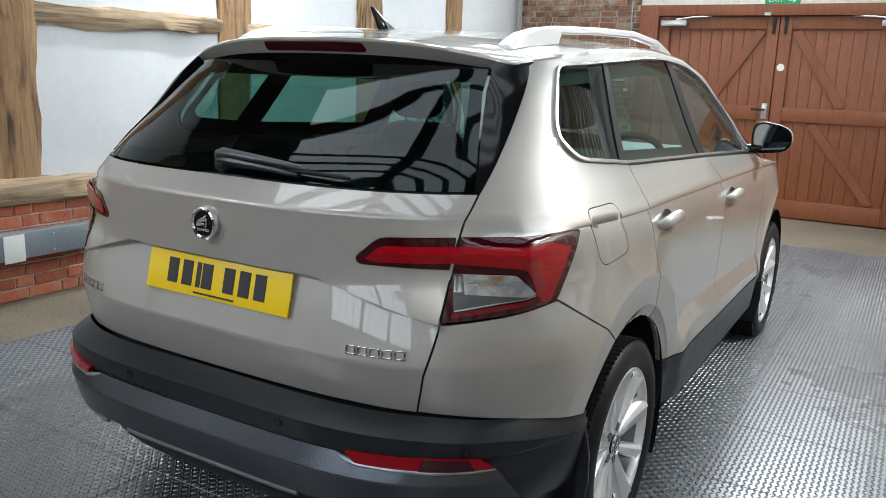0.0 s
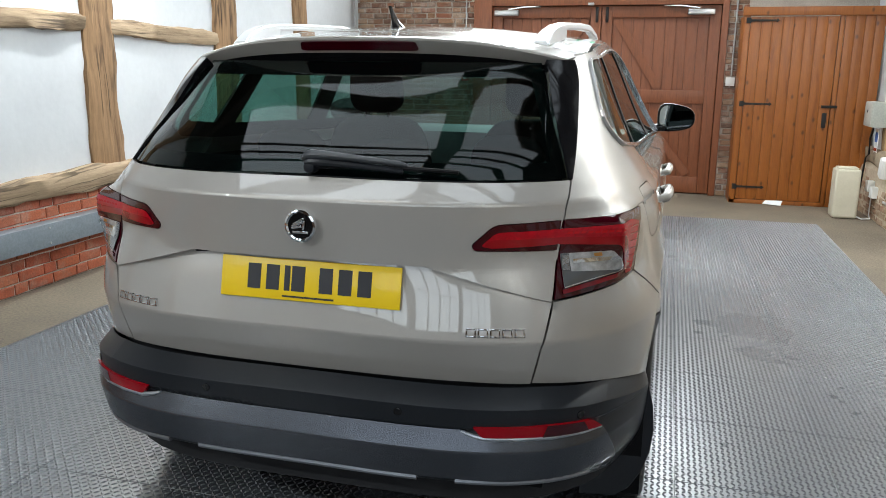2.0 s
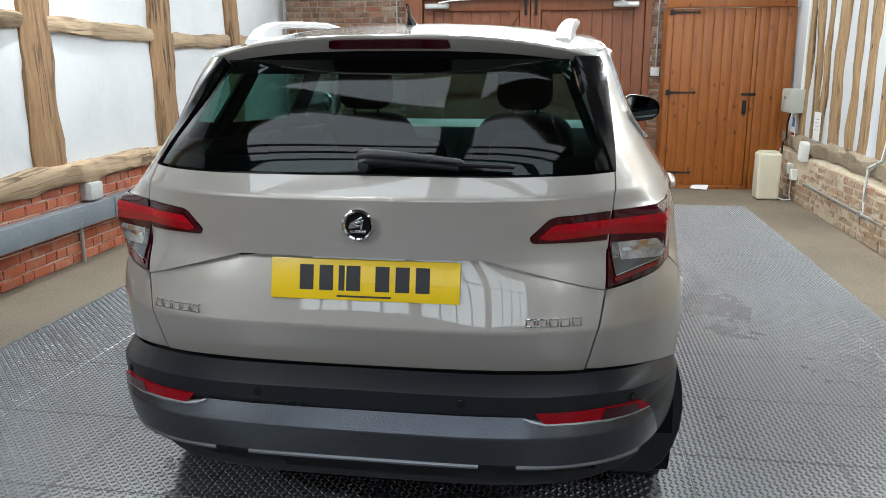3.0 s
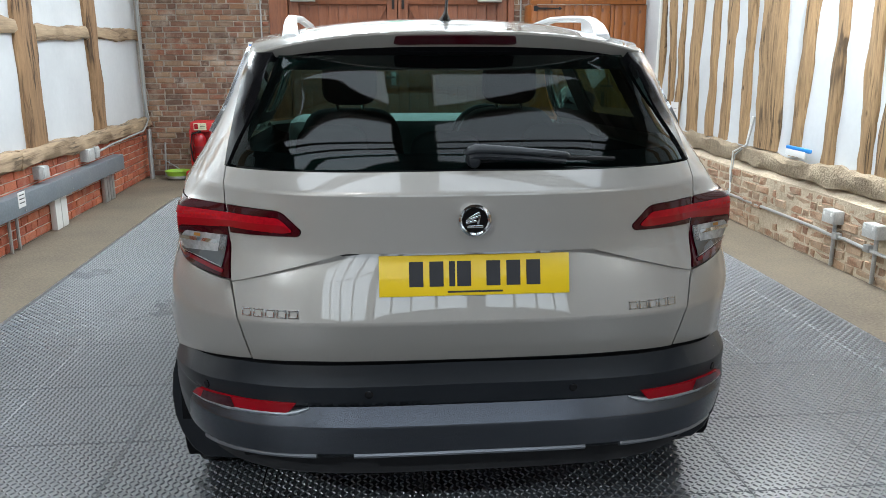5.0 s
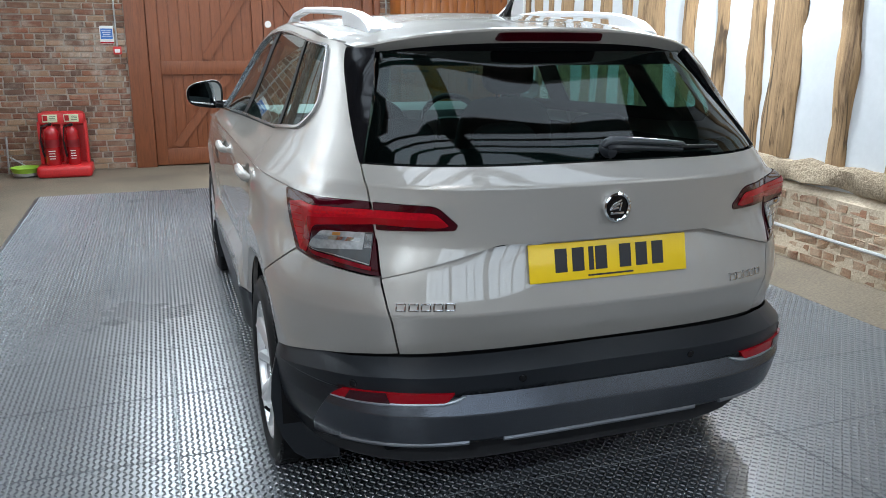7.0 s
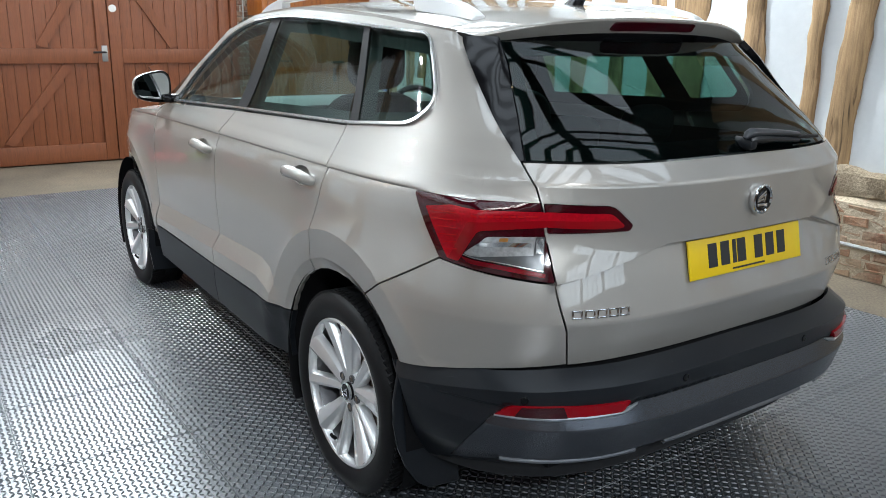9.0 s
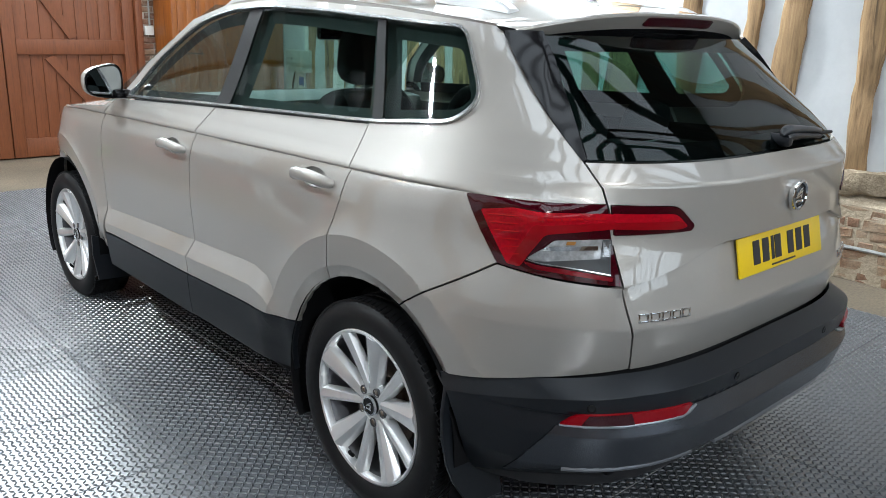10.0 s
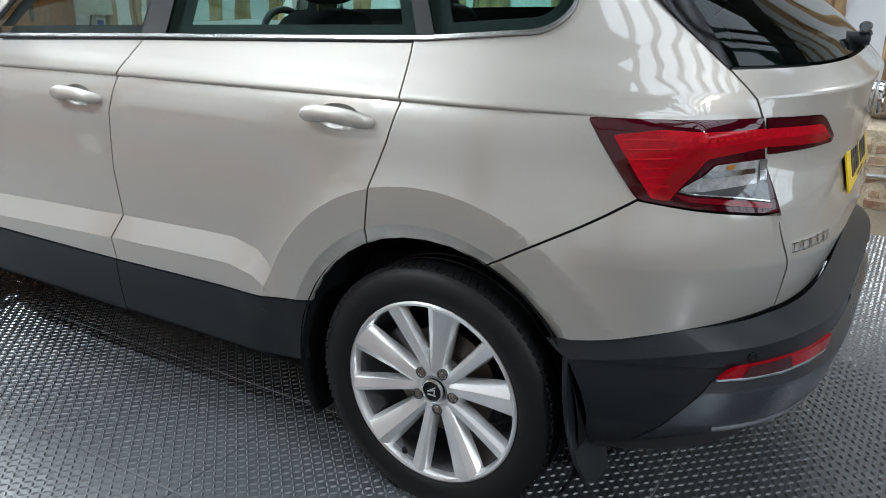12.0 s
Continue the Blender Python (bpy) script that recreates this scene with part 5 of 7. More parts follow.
spoiler = skin("spoiler", spoiler_top, [(-1, 0.0), (1, 0.0), (1, 1.42), (-1, 1.42)], paint, tailgate, "", (), (0.88, 0.92, 0.96, 1.0, 1.03, 1.06, 1.1, 1.65, 1.7), 0.06, 0, 0, 0, True)
skin("spoiler_underside", spoiler_top, [(-1, 1.42), (1, 1.42), (1, 2.0), (-1, 2.0)], gloss_black, spoiler, "black underside of the spoiler", (), (), 0.06, 0, 0, 0, True)
for s in (1, -1):
    ends = [tuple(spoiler_top(s, t)) for t in (0, 0.5, 1, 1.35, 1.7, 2.0)]
    raw("spoiler_end", ends, [(0, 1, 2, 3, 4, 5)], gloss_black, spoiler)
skin("brake_light", spoiler_top, rounded([(-0.300, 1.10, 0.03), (0.300, 1.10, 0.03), (0.315, 1.34, 0.06), (-0.315, 1.34, 0.06)], 0.05), red_deep, spoiler, "dark red high brake light", (), (), 0.08, 0, 0.004, 0.003, True)

skin("washer_slot", spoiler_top, rounded([(-0.305, 1.56, 0.03), (0.30, 1.56, 0.03), (0.31, 1.69, 0.03), (-0.315, 1.69, 0.03)], 0.03), gloss_black, spoiler, "black slot under the brake light", (), (), 0.08, 0, 0.003, 0.002, True)

# number plate with its characters as plain bars
bm = bmesh.new()
add_box(bm, (0, 0, 0), (0.520, 0.006, 0.111), 0.002)
plate = part("number_plate", bm, plate_yellow, tailgate, "yellow number plate with dark characters")
plate.matrix_basis = Matrix.Translation((0.0125, -0.8215, 0.899)) @ Euler((radians(-12.5), 0, 0)).to_matrix().to_4x4()
for x0 in (-0.160, -0.105, -0.0625, -0.030, 0.050, 0.105, 0.160):
    bm = bmesh.new()
    w = 0.016 if x0 in (-0.0625,) else 0.038
    add_box(bm, (x0, -0.0036, 0.004), (w, 0.0016, 0.068), 0.0)
    ob = part("plate_bar", bm, ink, plate)
bm = bmesh.new()
add_box(bm, (0.0, -0.0036, -0.045), (0.15, 0.0012, 0.005))
part("plate_print", bm, ink, plate)

# badge and lettering as plain shapes
bm = bmesh.new()
add_lathe(bm, [(0.034, -0.010), (0.038, -0.014), (0.043, -0.012), (0.045, -0.004), (0.043, 0.004), (0.034, 0.004)], 40, (0, 0, 0), "y", True)
ring = part("badge_ring", bm, chrome, tailgate, "chrome badge ring")
bm = bmesh.new()
add_lathe(bm, [(0.036, -0.006), (0.036, 0.004)], 32, (0, 0, 0), "y")
disc = part("badge_disc", bm, gloss_black, ring)
bm = bmesh.new()
for a, b, w, h, t in ((-0.004, 0.012, 0.036, 0.006, 30), (-0.008, 0.004, 0.034, 0.006, 22), (-0.010, -0.004, 0.030, 0.006, 12), (0.0, -0.017, 0.044, 0.007, 0), (0.010, 0.002, 0.006, 0.026, -10)):
    add_box(bm, (a, -0.008, b), (w, 0.006, h), 0.0015, Euler((0, radians(-t), 0)).to_matrix())
part("badge_emblem", bm, chrome, ring)
ring.matrix_basis = Matrix.Translation((0.0075, -0.846, 1.056))


def lettering(name, x0, widths, z0, h):
    """Chrome model letters as plain upright blocks following the panel."""
    bm = bmesh.new()
    x = x0
    for w in widths:
        xm = x + w / 2
        y = float(wrap(tail_u(xm, z0), z0)[1])
        y2 = float(wrap(tail_u(xm + 0.01, z0), z0)[1])
        turn = Euler((radians(-8), 0, math.atan2(y2 - y, 0.01))).to_matrix()
        hw, hh, st = w * 0.42, h / 2, 0.0045
        for a, b, p, q in ((-hw, 0, st, h), (hw, 0, st, h), (0, hh, 2 * hw + st, st), (0, -hh, 2 * hw + st, st)):
            add_box(bm, Vector((xm, y - 0.002, z0)) + turn @ Vector((a, 0, b)), (p, 0.006, q + (0 if q == st else st)), 0.001, turn)
        x += w * 1.12
    return part(name, bm, chrome, tailgate, "chrome lettering as plain blocks")


lettering("maker_lettering", -0.624, [0.029] * 5, 0.797, 0.019)
lettering("model_lettering", 0.446, [0.027] * 5, 0.798, 0.019)

# rear wiper
wiper = thing_part("rear_wiper", tailgate)


def on_glass(x, z, off):
    u = tail_u(x, z)
    return wrap(u, z) + off * normal_at(wrap, np.array(u), np.array(z))


bm = bmesh.new()
add_lathe(bm, [(0.004, -0.034), (0.014, -0.032), (0.018, -0.022), (0.019, 0.0), (0.019, 0.03)], 20, (0.012, -0.772, 1.203), "y")
part("wiper_hub", bm, black_plastic, wiper)
# a channel arm: a light back over darker, deeper sides, highlight and shade coloured in
ARM = ((-0.012, 1.203, 0.026, 0.006), (0.0, 1.208, 0.034, 0.014), (0.016, 1.210, 0.037, 0.017), (0.05, 1.210, 0.036, 0.015), (0.12, 1.209, 0.031, 0.0125), (0.20, 1.206, 0.026, 0.0105), (0.262, 1.203, 0.021, 0.0085), (0.272, 1.202, 0.017, 0.005))
bm = bmesh.new()
add_tube(bm, [tuple(on_glass(x, z, o)) for x, z, o, r in ARM], [r for x, z, o, r in ARM], 12, 0.8)
part("wiper_arm", bm, wiper_plastic, wiper, "grey back of the wiper arm, its highlight put into the colour")
bm = bmesh.new()
add_tube(bm, [tuple(on_glass(x, z - 0.010, o - 0.012)) for x, z, o, r in ARM[1:-1]], [1.05 * r for x, z, o, r in ARM[1:-1]], 10, 0.8)
part("arm_side", bm, black_plastic, wiper, "black sides of the wiper arm, their shade put into the colour")
bm = bmesh.new()
add_tube(bm, [tuple(on_glass(x, z, 0.012)) for x, z in ((0.03, 1.196), (0.14, 1.198), (0.27, 1.199), (0.35, 1.196), (0.402, 1.193))], [0.0065, 0.0065, 0.0065, 0.0055, 0.005], 8)
part("wiper_blade", bm, seal_rubber, wiper)

# aerial fin
bm = bmesh.new()
rings = []
for t in np.linspace(0, 1, 9):
    z, back, fore, w = 1.592 + 0.066 * t, -0.085 - 0.045 * t, 0.02 - 0.13 * t, 0.020 * (1 - t) ** 3.5 + 0.005
    rings.append([bm.verts.new((w * math.sin(a) * (0.5 + 0.5 * abs(math.sin(a))), (back + fore) / 2 + (fore - back) / 2 * math.cos(a), z)) for a in np.linspace(0, 2 * math.pi, 16, endpoint=False)])
for r1, r2 in zip(rings, rings[1:]):
    for k in range(16):
        bm.faces.new((r1[k], r1[(k + 1) % 16], r2[(k + 1) % 16], r2[k]))
bm.faces.new(rings[-1])
part("aerial_fin", bm, gloss_black, car, "black shark-fin aerial")

# rear bumper
bumper_out = [(-0.60, 0.372), (-0.80, 0.335), (-0.98, 0.28), (-1.10, 0.25), (-1.10, 0.555), (-1.02, 0.574), (-0.93, 0.592), (-0.75, 0.625), (-0.57, 0.641), (0.0, 0.645), (0.57, 0.641), (0.75, 0.625), (0.93, 0.592), (1.02, 0.574), (1.10, 0.555), (1.10, 0.25), (0.98, 0.28), (0.80, 0.335), (0.60, 0.372), (0.30, 0.384), (-0.30, 0.384)]
BUMP_ROWS = [0.30, 0.37, 0.375, 0.38, 0.395, 0.40, 0.405, 0.485, 0.49, 0.495, 0.545, 0.548, 0.551, 0.555, 0.605, 0.61, 0.615, 0.632, 0.636, 0.64, 0.645, 0.65]
insert = [(-0.855, 0.33), (-0.80, 0.43), (-0.742, 0.520), (-0.60, 0.526), (-0.436, 0.524), (-0.408, 0.5455), (0.408, 0.5455), (0.436, 0.524), (0.60, 0.526), (0.742, 0.520), (0.80, 0.43), (0.855, 0.33), (0.70, 0.385), (0.40, 0.402), (0, 0.404), (-0.40, 0.402), (-0.70, 0.385)]
refl = [[(s * u, z) for u, z in rounded([(0.424, 0.560, 0.003), (0.444, 0.532, 0.008), (0.60, 0.531, 0.01), (0.735, 0.526, 0.004), (0.700, 0.556, 0.012), (0.60, 0.562, 0.01)], 0.005)] for s in (1, -1)]
arches = [mirrored(circle(0.01, ARCH_R), s) for s in (1, -1)]
shelf = [[(u, float(np.interp(abs(u), SHELF_U, SHELF_Z)) - d) for u in np.linspace(-1.08, 1.08, 73)] for d in (0.004, 0.018, 0.033, SHELF_H - 0.001, SHELF_H + 0.001, 0.040)]


def reflector_face(u, z):
    """The flat lens across the fold of the bumper."""
    lo, hi = bumper_skin(u, 0 * z + 0.520), bumper_skin(u, 0 * z + 0.565)
    return lo + (hi - lo) * ((z - 0.520) / 0.045)[..., None]


bumper = skin("rear_bumper", bumper_skin, bumper_out, black_plastic, car, "black textured plastic bumper", arches + [insert] + [[tuple(p) for p in shrink(r, 0.004)] for r in refl], BUMP_ROWS, 0.03, 0, 0.02, 0, False, shelf)
skin("bumper_insert", bumper_skin, insert, grey_plastic, bumper, "satin grey lower bumper insert", (), BUMP_ROWS, 0.03, 0.0015, 0.02, 0.002)
for r in refl:
    skin("reflector", reflector_face, r, reflector_red, bumper, "red bumper reflector", (), (), 0.03, 0.0005, 0.02, 0.009)
    side = 1 if r[0][0] > 0 else -1
    # dark red overlay on the outer half of the lens, short of its tip
    shade = [(side * u, z) for u, z in rounded([(0.585, 0.5625, 0.002), (0.575, 0.5305, 0.002), (0.690, 0.5280, 0.003), (0.675, 0.5565, 0.004)], 0.002)]
    skin("reflector_shade", reflector_face, shade, red_deep, bumper, "dark red part of the reflector, short of its outer tip", (), (), 0.03, 0, 0.0, 0.0105)
    lip = [tuple(bumper_skin(side * u, z) + 0.004 * normal_at(bumper_skin, np.array(side * u), np.array(z))) for u, z in ((0.40, 0.540), (0.425, 0.531), (0.45, 0.5255), (0.52, 0.525), (0.60, 0.524), (0.68, 0.523), (0.735, 0.521))]
    part("reflector_lip", add_tube(bmesh.new(), lip, [0.003, 0.0065, 0.0075, 0.008, 0.0075, 0.006, 0.003], 8), lip_silver, bumper, "satin silver lip under the reflector")
for u, z in ((0.255, 0.585), (-0.255, 0.585), (0.67, 0.573), (-0.67, 0.573)):
    p, nn = bumper_skin(u, z), normal_at(bumper_skin, np.array(u), np.array(z))
    bm = bmesh.new()
    add_lathe(bm, [(0.0115, -0.003), (0.0115, 0.002), (0.0095, 0.003), (0.0088, 0.0018)], 16, (0, 0, 0), "z")
    bm.transform(Matrix.Translation(Vector(p)) @ Vector(nn).to_track_quat("Z", "Y").to_matrix().to_4x4())
    part("parking_sensor", bm, gloss_black, bumper)
for u0, u1 in ((-0.72, -0.39), (-0.30, 0.30), (0.39, 0.72)):
    edge = [tuple(bumper_skin(u, 0.398 - 0.022 * abs(u) ** 2) + 0.001 * normal_at(bumper_skin, np.array(u), np.array(0.397))) for u in np.linspace(u0, u1, 24)]
    part("bumper_strip", add_tube(bmesh.new(), edge, 0.008, 8, 1.1), satin_grey, bumper, "thin dull silver strip under the bumper")

# front end, cabin shell, floor pan
for s in (1, -1):
    half = [(s * u, z) for u, z in ((4.33, 0.30), (4.34, 0.88), (4.40, 0.94), (4.70, 0.93), (5.14, 0.925), (5.14, 0.30))]
    lampf = [(s * u, z) for u, z in ((4.36, 0.74), (4.37, 0.86), (4.60, 0.87), (4.78, 0.80), (4.74, 0.735))]
    grille = [(s * u, z) for u, z in ((4.80, 0.62), (4.80, 0.86), (5.1409, 0.87), (5.1409, 0.60))]
    skin("front_bumper", wrap, half, paint, car, "", [lampf, grille, mirrored(circle(2.648, ARCH_R), s)], (), 0.05)
    skin("headlamp", wrap, lampf, lens_clear, car, "clear headlamp lens", (), (), 0.05)
    skin("grille", wrap, grille, gloss_black, car, "black grille", (), (), 0.05)
    shell = [(s * u, z) for u, z in ((0.0, 0.28), (4.2, 0.28), (4.2, 0.95), (3.45, 1.06), (2.9, 1.09), (1.2, 1.15), (0.72, 1.13), (0.0, 1.13))]
    skin("cabin_lining", wrap, shell, trim_dark, car, "dark cabin lining", [mirrored(circle(0.01, ARCH_R + 0.01), s), mirrored(circle(2.648, ARCH_R + 0.01), s)], (), 0.08, 0, 0, -0.035)
    skin("sill_rail", wrap, [(s * u, z) for u, z in fu([(0.36, 0.335), (2.30, 0.335), (2.30, 0.245), (0.36, 0.245)])], black_plastic, car, "black sill", arches, (), 0.05, 0, 0.05, -0.085)
# unseen blocks under the car, added to keep light off the floor there
block("floor_pan", (0, 1.45, 0.27), (1.18, 3.70, 0.08), matt_black, car, 0.01)
for s in (1, -1):
    block("under_tray", (s * 0.715, 1.33, 0.285), (0.25, 1.72, 0.06), matt_black, car, 0.01)
block("boot_well", (0, -0.56, 0.375), (1.30, 0.36, 0.06), matt_black, car, 0.01)
block("luggage_cover", (0, -0.28, 1.06), (1.45, 0.62, 0.02), trim_dark, car, 0.008)
block("dashboard", (0, 1.86, 1.0), (1.46, 0.50, 0.26), dash_grey, car, 0.06)


def padded(bm, centre, size, turn=None, square=4.0, waist=0.0, n=28, m=16):
    """A stuffed pad: a rounded block that narrows upwards by the share waist."""
    turn = turn or Matrix.Identity(3)
    rings = []
    for j in range(m + 1):
        b = math.pi * (j / m - 0.5)
        cz, cr = math.copysign(abs(math.sin(b)) ** (2 / square), math.sin(b)), max(abs(math.cos(b)) ** (2 / square), 0.02)
        ring = []
        for i in range(n):
            a = 2 * math.pi * i / n
            cx, cy = math.copysign(abs(math.cos(a)) ** (2 / square), math.cos(a)), math.copysign(abs(math.sin(a)) ** (2 / square), math.sin(a))
            p = Vector((0.5 * size[0] * cx * cr * (1 - waist * (cz + 1) / 2), 0.5 * size[1] * cy * cr, 0.5 * size[2] * cz))
            ring.append(bm.verts.new(turn @ p + Vector(centre)))
        rings.append(ring)
    for r1, r2 in zip(rings, rings[1:]):
        for i in range(n):
            bm.faces.new((r1[i], r1[(i + 1) % n], r2[(i + 1) % n], r2[i]))
    bm.faces.new(rings[0])
    bm.faces.new(rings[-1])
    return bm


def seat(name, x, y, wide, top, waist):
    s = thing_part(name, car)
    part("cushion", padded(bmesh.new(), (x, y, 0.52), (wide, 0.52, 0.20), None, 5), cloth, s, "", 70)
    lean = Euler((radians(10), 0, 0)).to_matrix()
    part("backrest", padded(bmesh.new(), (x, y - 0.27, (0.50 + top) / 2), (wide, 0.17, top - 0.50), lean, 4.5, waist), cloth, s, "", 70)
    return s


for x in (-0.355, 0.355):
    st = seat("front_seat", x, 1.05, 0.52, 1.25, 0.12)
    part("headrest", padded(bmesh.new(), (x, 0.715, 1.375), (0.255, 0.11, 0.225), Euler((radians(6), 0, 0)).to_matrix(), 3.4, 0.10), cloth, st, "", 70)
    for k in (-0.055, 0.055):
        part("headrest_rod", add_tube(bmesh.new(), [(x + k, 0.72, 1.16), (x + k, 0.715, 1.30)], 0.007, 8), chrome, st)
bench = seat("rear_seat", 0, 0.28, 1.30, 1.10, 0.03)
for x in (-0.40, 0.0, 0.40):
    part("headrest", padded(bmesh.new(), (x, -0.06, 1.165 if x else 1.14), (0.27, 0.10, 0.15), Euler((radians(12), 0, 0)).to_matrix(), 3.2, 0.12), cloth, bench, "", 70)
wheel_s = thing_part("steering_wheel", car)
bm = bmesh.new()
pts = [Matrix.Rotation(radians(-25), 3, "X") @ Vector((0.185 * math.cos(a), 0, 0.185 * math.sin(a))) + Vector((0.37, 1.50, 1.03)) for a in np.linspace(0, 2 * math.pi, 33)]
add_tube(bm, pts, 0.016, 8, 1.0, False)
part("wheel_rim", bm, trim_dark, wheel_s)
block("wheel_boss", (0.37, 1.53, 1.02), (0.17, 0.06, 0.13), trim_dark, wheel_s, 0.025)
block("rear_view_mirror", (0, 1.40, 1.445), (0.24, 0.04, 0.065), gloss_black, car, 0.018)

# ---- wheels ----
def wheel_parts():
    """Meshes of one wheel, turned round x, outer side towards +x."""
    made = {}
    bm = bmesh.new()
    prof = [(0.246, 0.088), (0.262, 0.104), (0.290, 0.111), (0.318, 0.106), (0.334, 0.093), (0.340, 0.080), (0.343, 0.050), (0.343, 0.024), (0.336, 0.022), (0.336, 0.016), (0.343, 0.014),
            (0.343, -0.014), (0.336, -0.016), (0.336, -0.022), (0.343, -0.024), (0.343, -0.05), (0.340, -0.080), (0.334, -0.093), (0.318, -0.106), (0.290, -0.111), (0.246, -0.088)]
    add_lathe(bm, prof, 72, (0, 0, 0), "x", True)
    made["tyre"] = (bm, tyre_rubber)
    bm = bmesh.new()
    for k in range(96):
        a = 2 * math.pi * k / 96
        for side in (1, -1):
            t = Matrix.Rotation(a, 3, "X")
            add_box(bm, t @ Vector((side * 0.066, 0, 0.3395)), (0.050, 0.0165, 0.008), 0, t @ Matrix.Rotation(radians(side * 18), 3, "Z"))
    made["tread"] = (bm, tyre_rubber)
    bm = bmesh.new()
    add_lathe(bm, [(0.250, 0.088), (0.252, 0.097), (0.247, 0.100), (0.240, 0.097), (0.236, 0.086), (0.236, 0.070), (0.246, 0.070)], 72, (0, 0, 0), "x", True)
    made["rim"] = (bm, alloy)
    bm = bmesh.new()
    # barrel behind the spokes, coloured dark for the shade there
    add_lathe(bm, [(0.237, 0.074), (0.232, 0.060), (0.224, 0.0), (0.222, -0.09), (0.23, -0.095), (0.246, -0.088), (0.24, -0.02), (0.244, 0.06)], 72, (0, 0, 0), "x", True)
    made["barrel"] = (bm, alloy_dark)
    for k in range(5):
        base = radians(100) + 2 * math.pi * k / 5
        for sgn in (1, -1):
            bm = bmesh.new()
            a0, a1 = base + sgn * 0.20, base + sgn * 0.305
            w0, w1 = (0.017, 0.039) if sgn < 0 else (0.013, 0.021)
            root, tip = Vector((0, 0.050 * math.cos(a0), 0.050 * math.sin(a0))), Vector((0, 0.241 * math.cos(a1), 0.241 * math.sin(a1)))
            tang = Vector((0, root.z - tip.z, tip.y - root.y)).normalized()
            rings = []
            for t in np.linspace(0, 1, 8):
                w = w0 + (w1 - w0) * t
                x = 0.068 + 0.026 * t - 0.010 * t * (1 - t)
                d = 0.034 - 0.012 * t
                mid = root.lerp(tip, t)
                row = [mid + tang * (-w * 1.25) + Vector((x - d, 0, 0)), mid + tang * (-w) + Vector((x - 0.003, 0, 0)), mid + tang * (-w * 0.90) + Vector((x, 0, 0)), mid + tang * (w * 0.35) + Vector((x + 0.28 * w, 0, 0)),
                       mid + tang * (w * 0.90) + Vector((x, 0, 0)), mid + tang * w + Vector((x - 0.003, 0, 0)), mid + tang * (w * 1.25) + Vector((x - d, 0, 0))]
                rings.append([bm.verts.new(p) for p in row])
            for r1, r2 in zip(rings, rings[1:]):
                for j in range(7):
                    bm.faces.new((r1[j], r1[(j + 1) % 7], r2[(j + 1) % 7], r2[j]))
            bm.faces.new(rings[0])
            bm.faces.new(rings[-1])
            made["spoke.%d%d" % (k, sgn)] = (bm, alloy)
    bm = bmesh.new()
    add_lathe(bm, [(0.082, 0.020), (0.080, 0.050), (0.070, 0.066), (0.040, 0.070), (0.034, 0.066)], 40, (0, 0, 0), "x")
    made["hub"] = (bm, alloy)
    bm = bmesh.new()
    add_lathe(bm, [(0.031, 0.060), (0.031, 0.076), (0.028, 0.0795), (0.004, 0.081)], 30, (0, 0, 0), "x")
    made["hub_cap"] = (bm, gloss_black)
    bm = bmesh.new()
    add_lathe(bm, [(0.031, 0.074), (0.032, 0.0805), (0.027, 0.0815), (0.026, 0.078)], 30, (0, 0, 0), "x", True)
    made["cap_ring"] = (bm, chrome)
    bm = bmesh.new()
    for ty, tz, w, h, t in ((0.002, 0.008, 0.024, 0.004, 35), (-0.002, 0.002, 0.024, 0.004, 20), (0.0, -0.010, 0.026, 0.005, 0), (0.008, -0.002, 0.004, 0.018, -8)):
        add_box(bm, (0.0815, ty, tz), (0.002, w, h), 0.0006, Euler((radians(t), 0, 0)).to_matrix())
    made["cap_emblem"] = (bm, chrome)
    for k in range(5):
        a = radians(100) + 2 * math.pi * (k + 0.5) / 5
        bm = bmesh.new()
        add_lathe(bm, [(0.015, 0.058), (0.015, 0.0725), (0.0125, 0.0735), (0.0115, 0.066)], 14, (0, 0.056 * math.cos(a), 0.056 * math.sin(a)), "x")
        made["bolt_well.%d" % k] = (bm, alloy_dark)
        bm = bmesh.new()
        add_lathe(bm, [(0.0095, 0.060), (0.0095, 0.071), (0.007, 0.073)], 6, (0, 0.056 * math.cos(a), 0.056 * math.sin(a)), "x")
        made["wheel_bolt.%d" % k] = (bm, steel)
    bm = bmesh.new()
    add_lathe(bm, [(0.150, -0.004), (0.150, 0.012), (0.090, 0.012), (0.085, 0.03), (0.02, 0.03)], 48, (0, 0, 0), "x")
    made["brake_disc"] = (bm, steel)
    bm = bmesh.new()
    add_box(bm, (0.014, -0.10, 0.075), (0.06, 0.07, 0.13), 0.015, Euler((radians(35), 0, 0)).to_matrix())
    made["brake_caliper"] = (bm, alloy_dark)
    a = radians(-112)
    bm = bmesh.new()
    add_tube(bm, [(0.080, 0.226 * math.cos(a), 0.226 * math.sin(a)), (0.092, 0.214 * math.cos(a), 0.214 * math.sin(a)), (0.100, 0.200 * math.cos(a), 0.200 * math.sin(a))], [0.007, 0.006, 0.006], 8)
    made["valve"] = (bm, matt_black)
    meshes = []
    for key, (bm, mt) in made.items():
        ob = part(key.split(".")[0], bm, mt)
        ob.data.name = key.split(".")[0]
        meshes.append((key.split(".")[0], ob.data))
        bpy.data.objects.remove(ob)
    return meshes


wheel_meshes = wheel_parts()
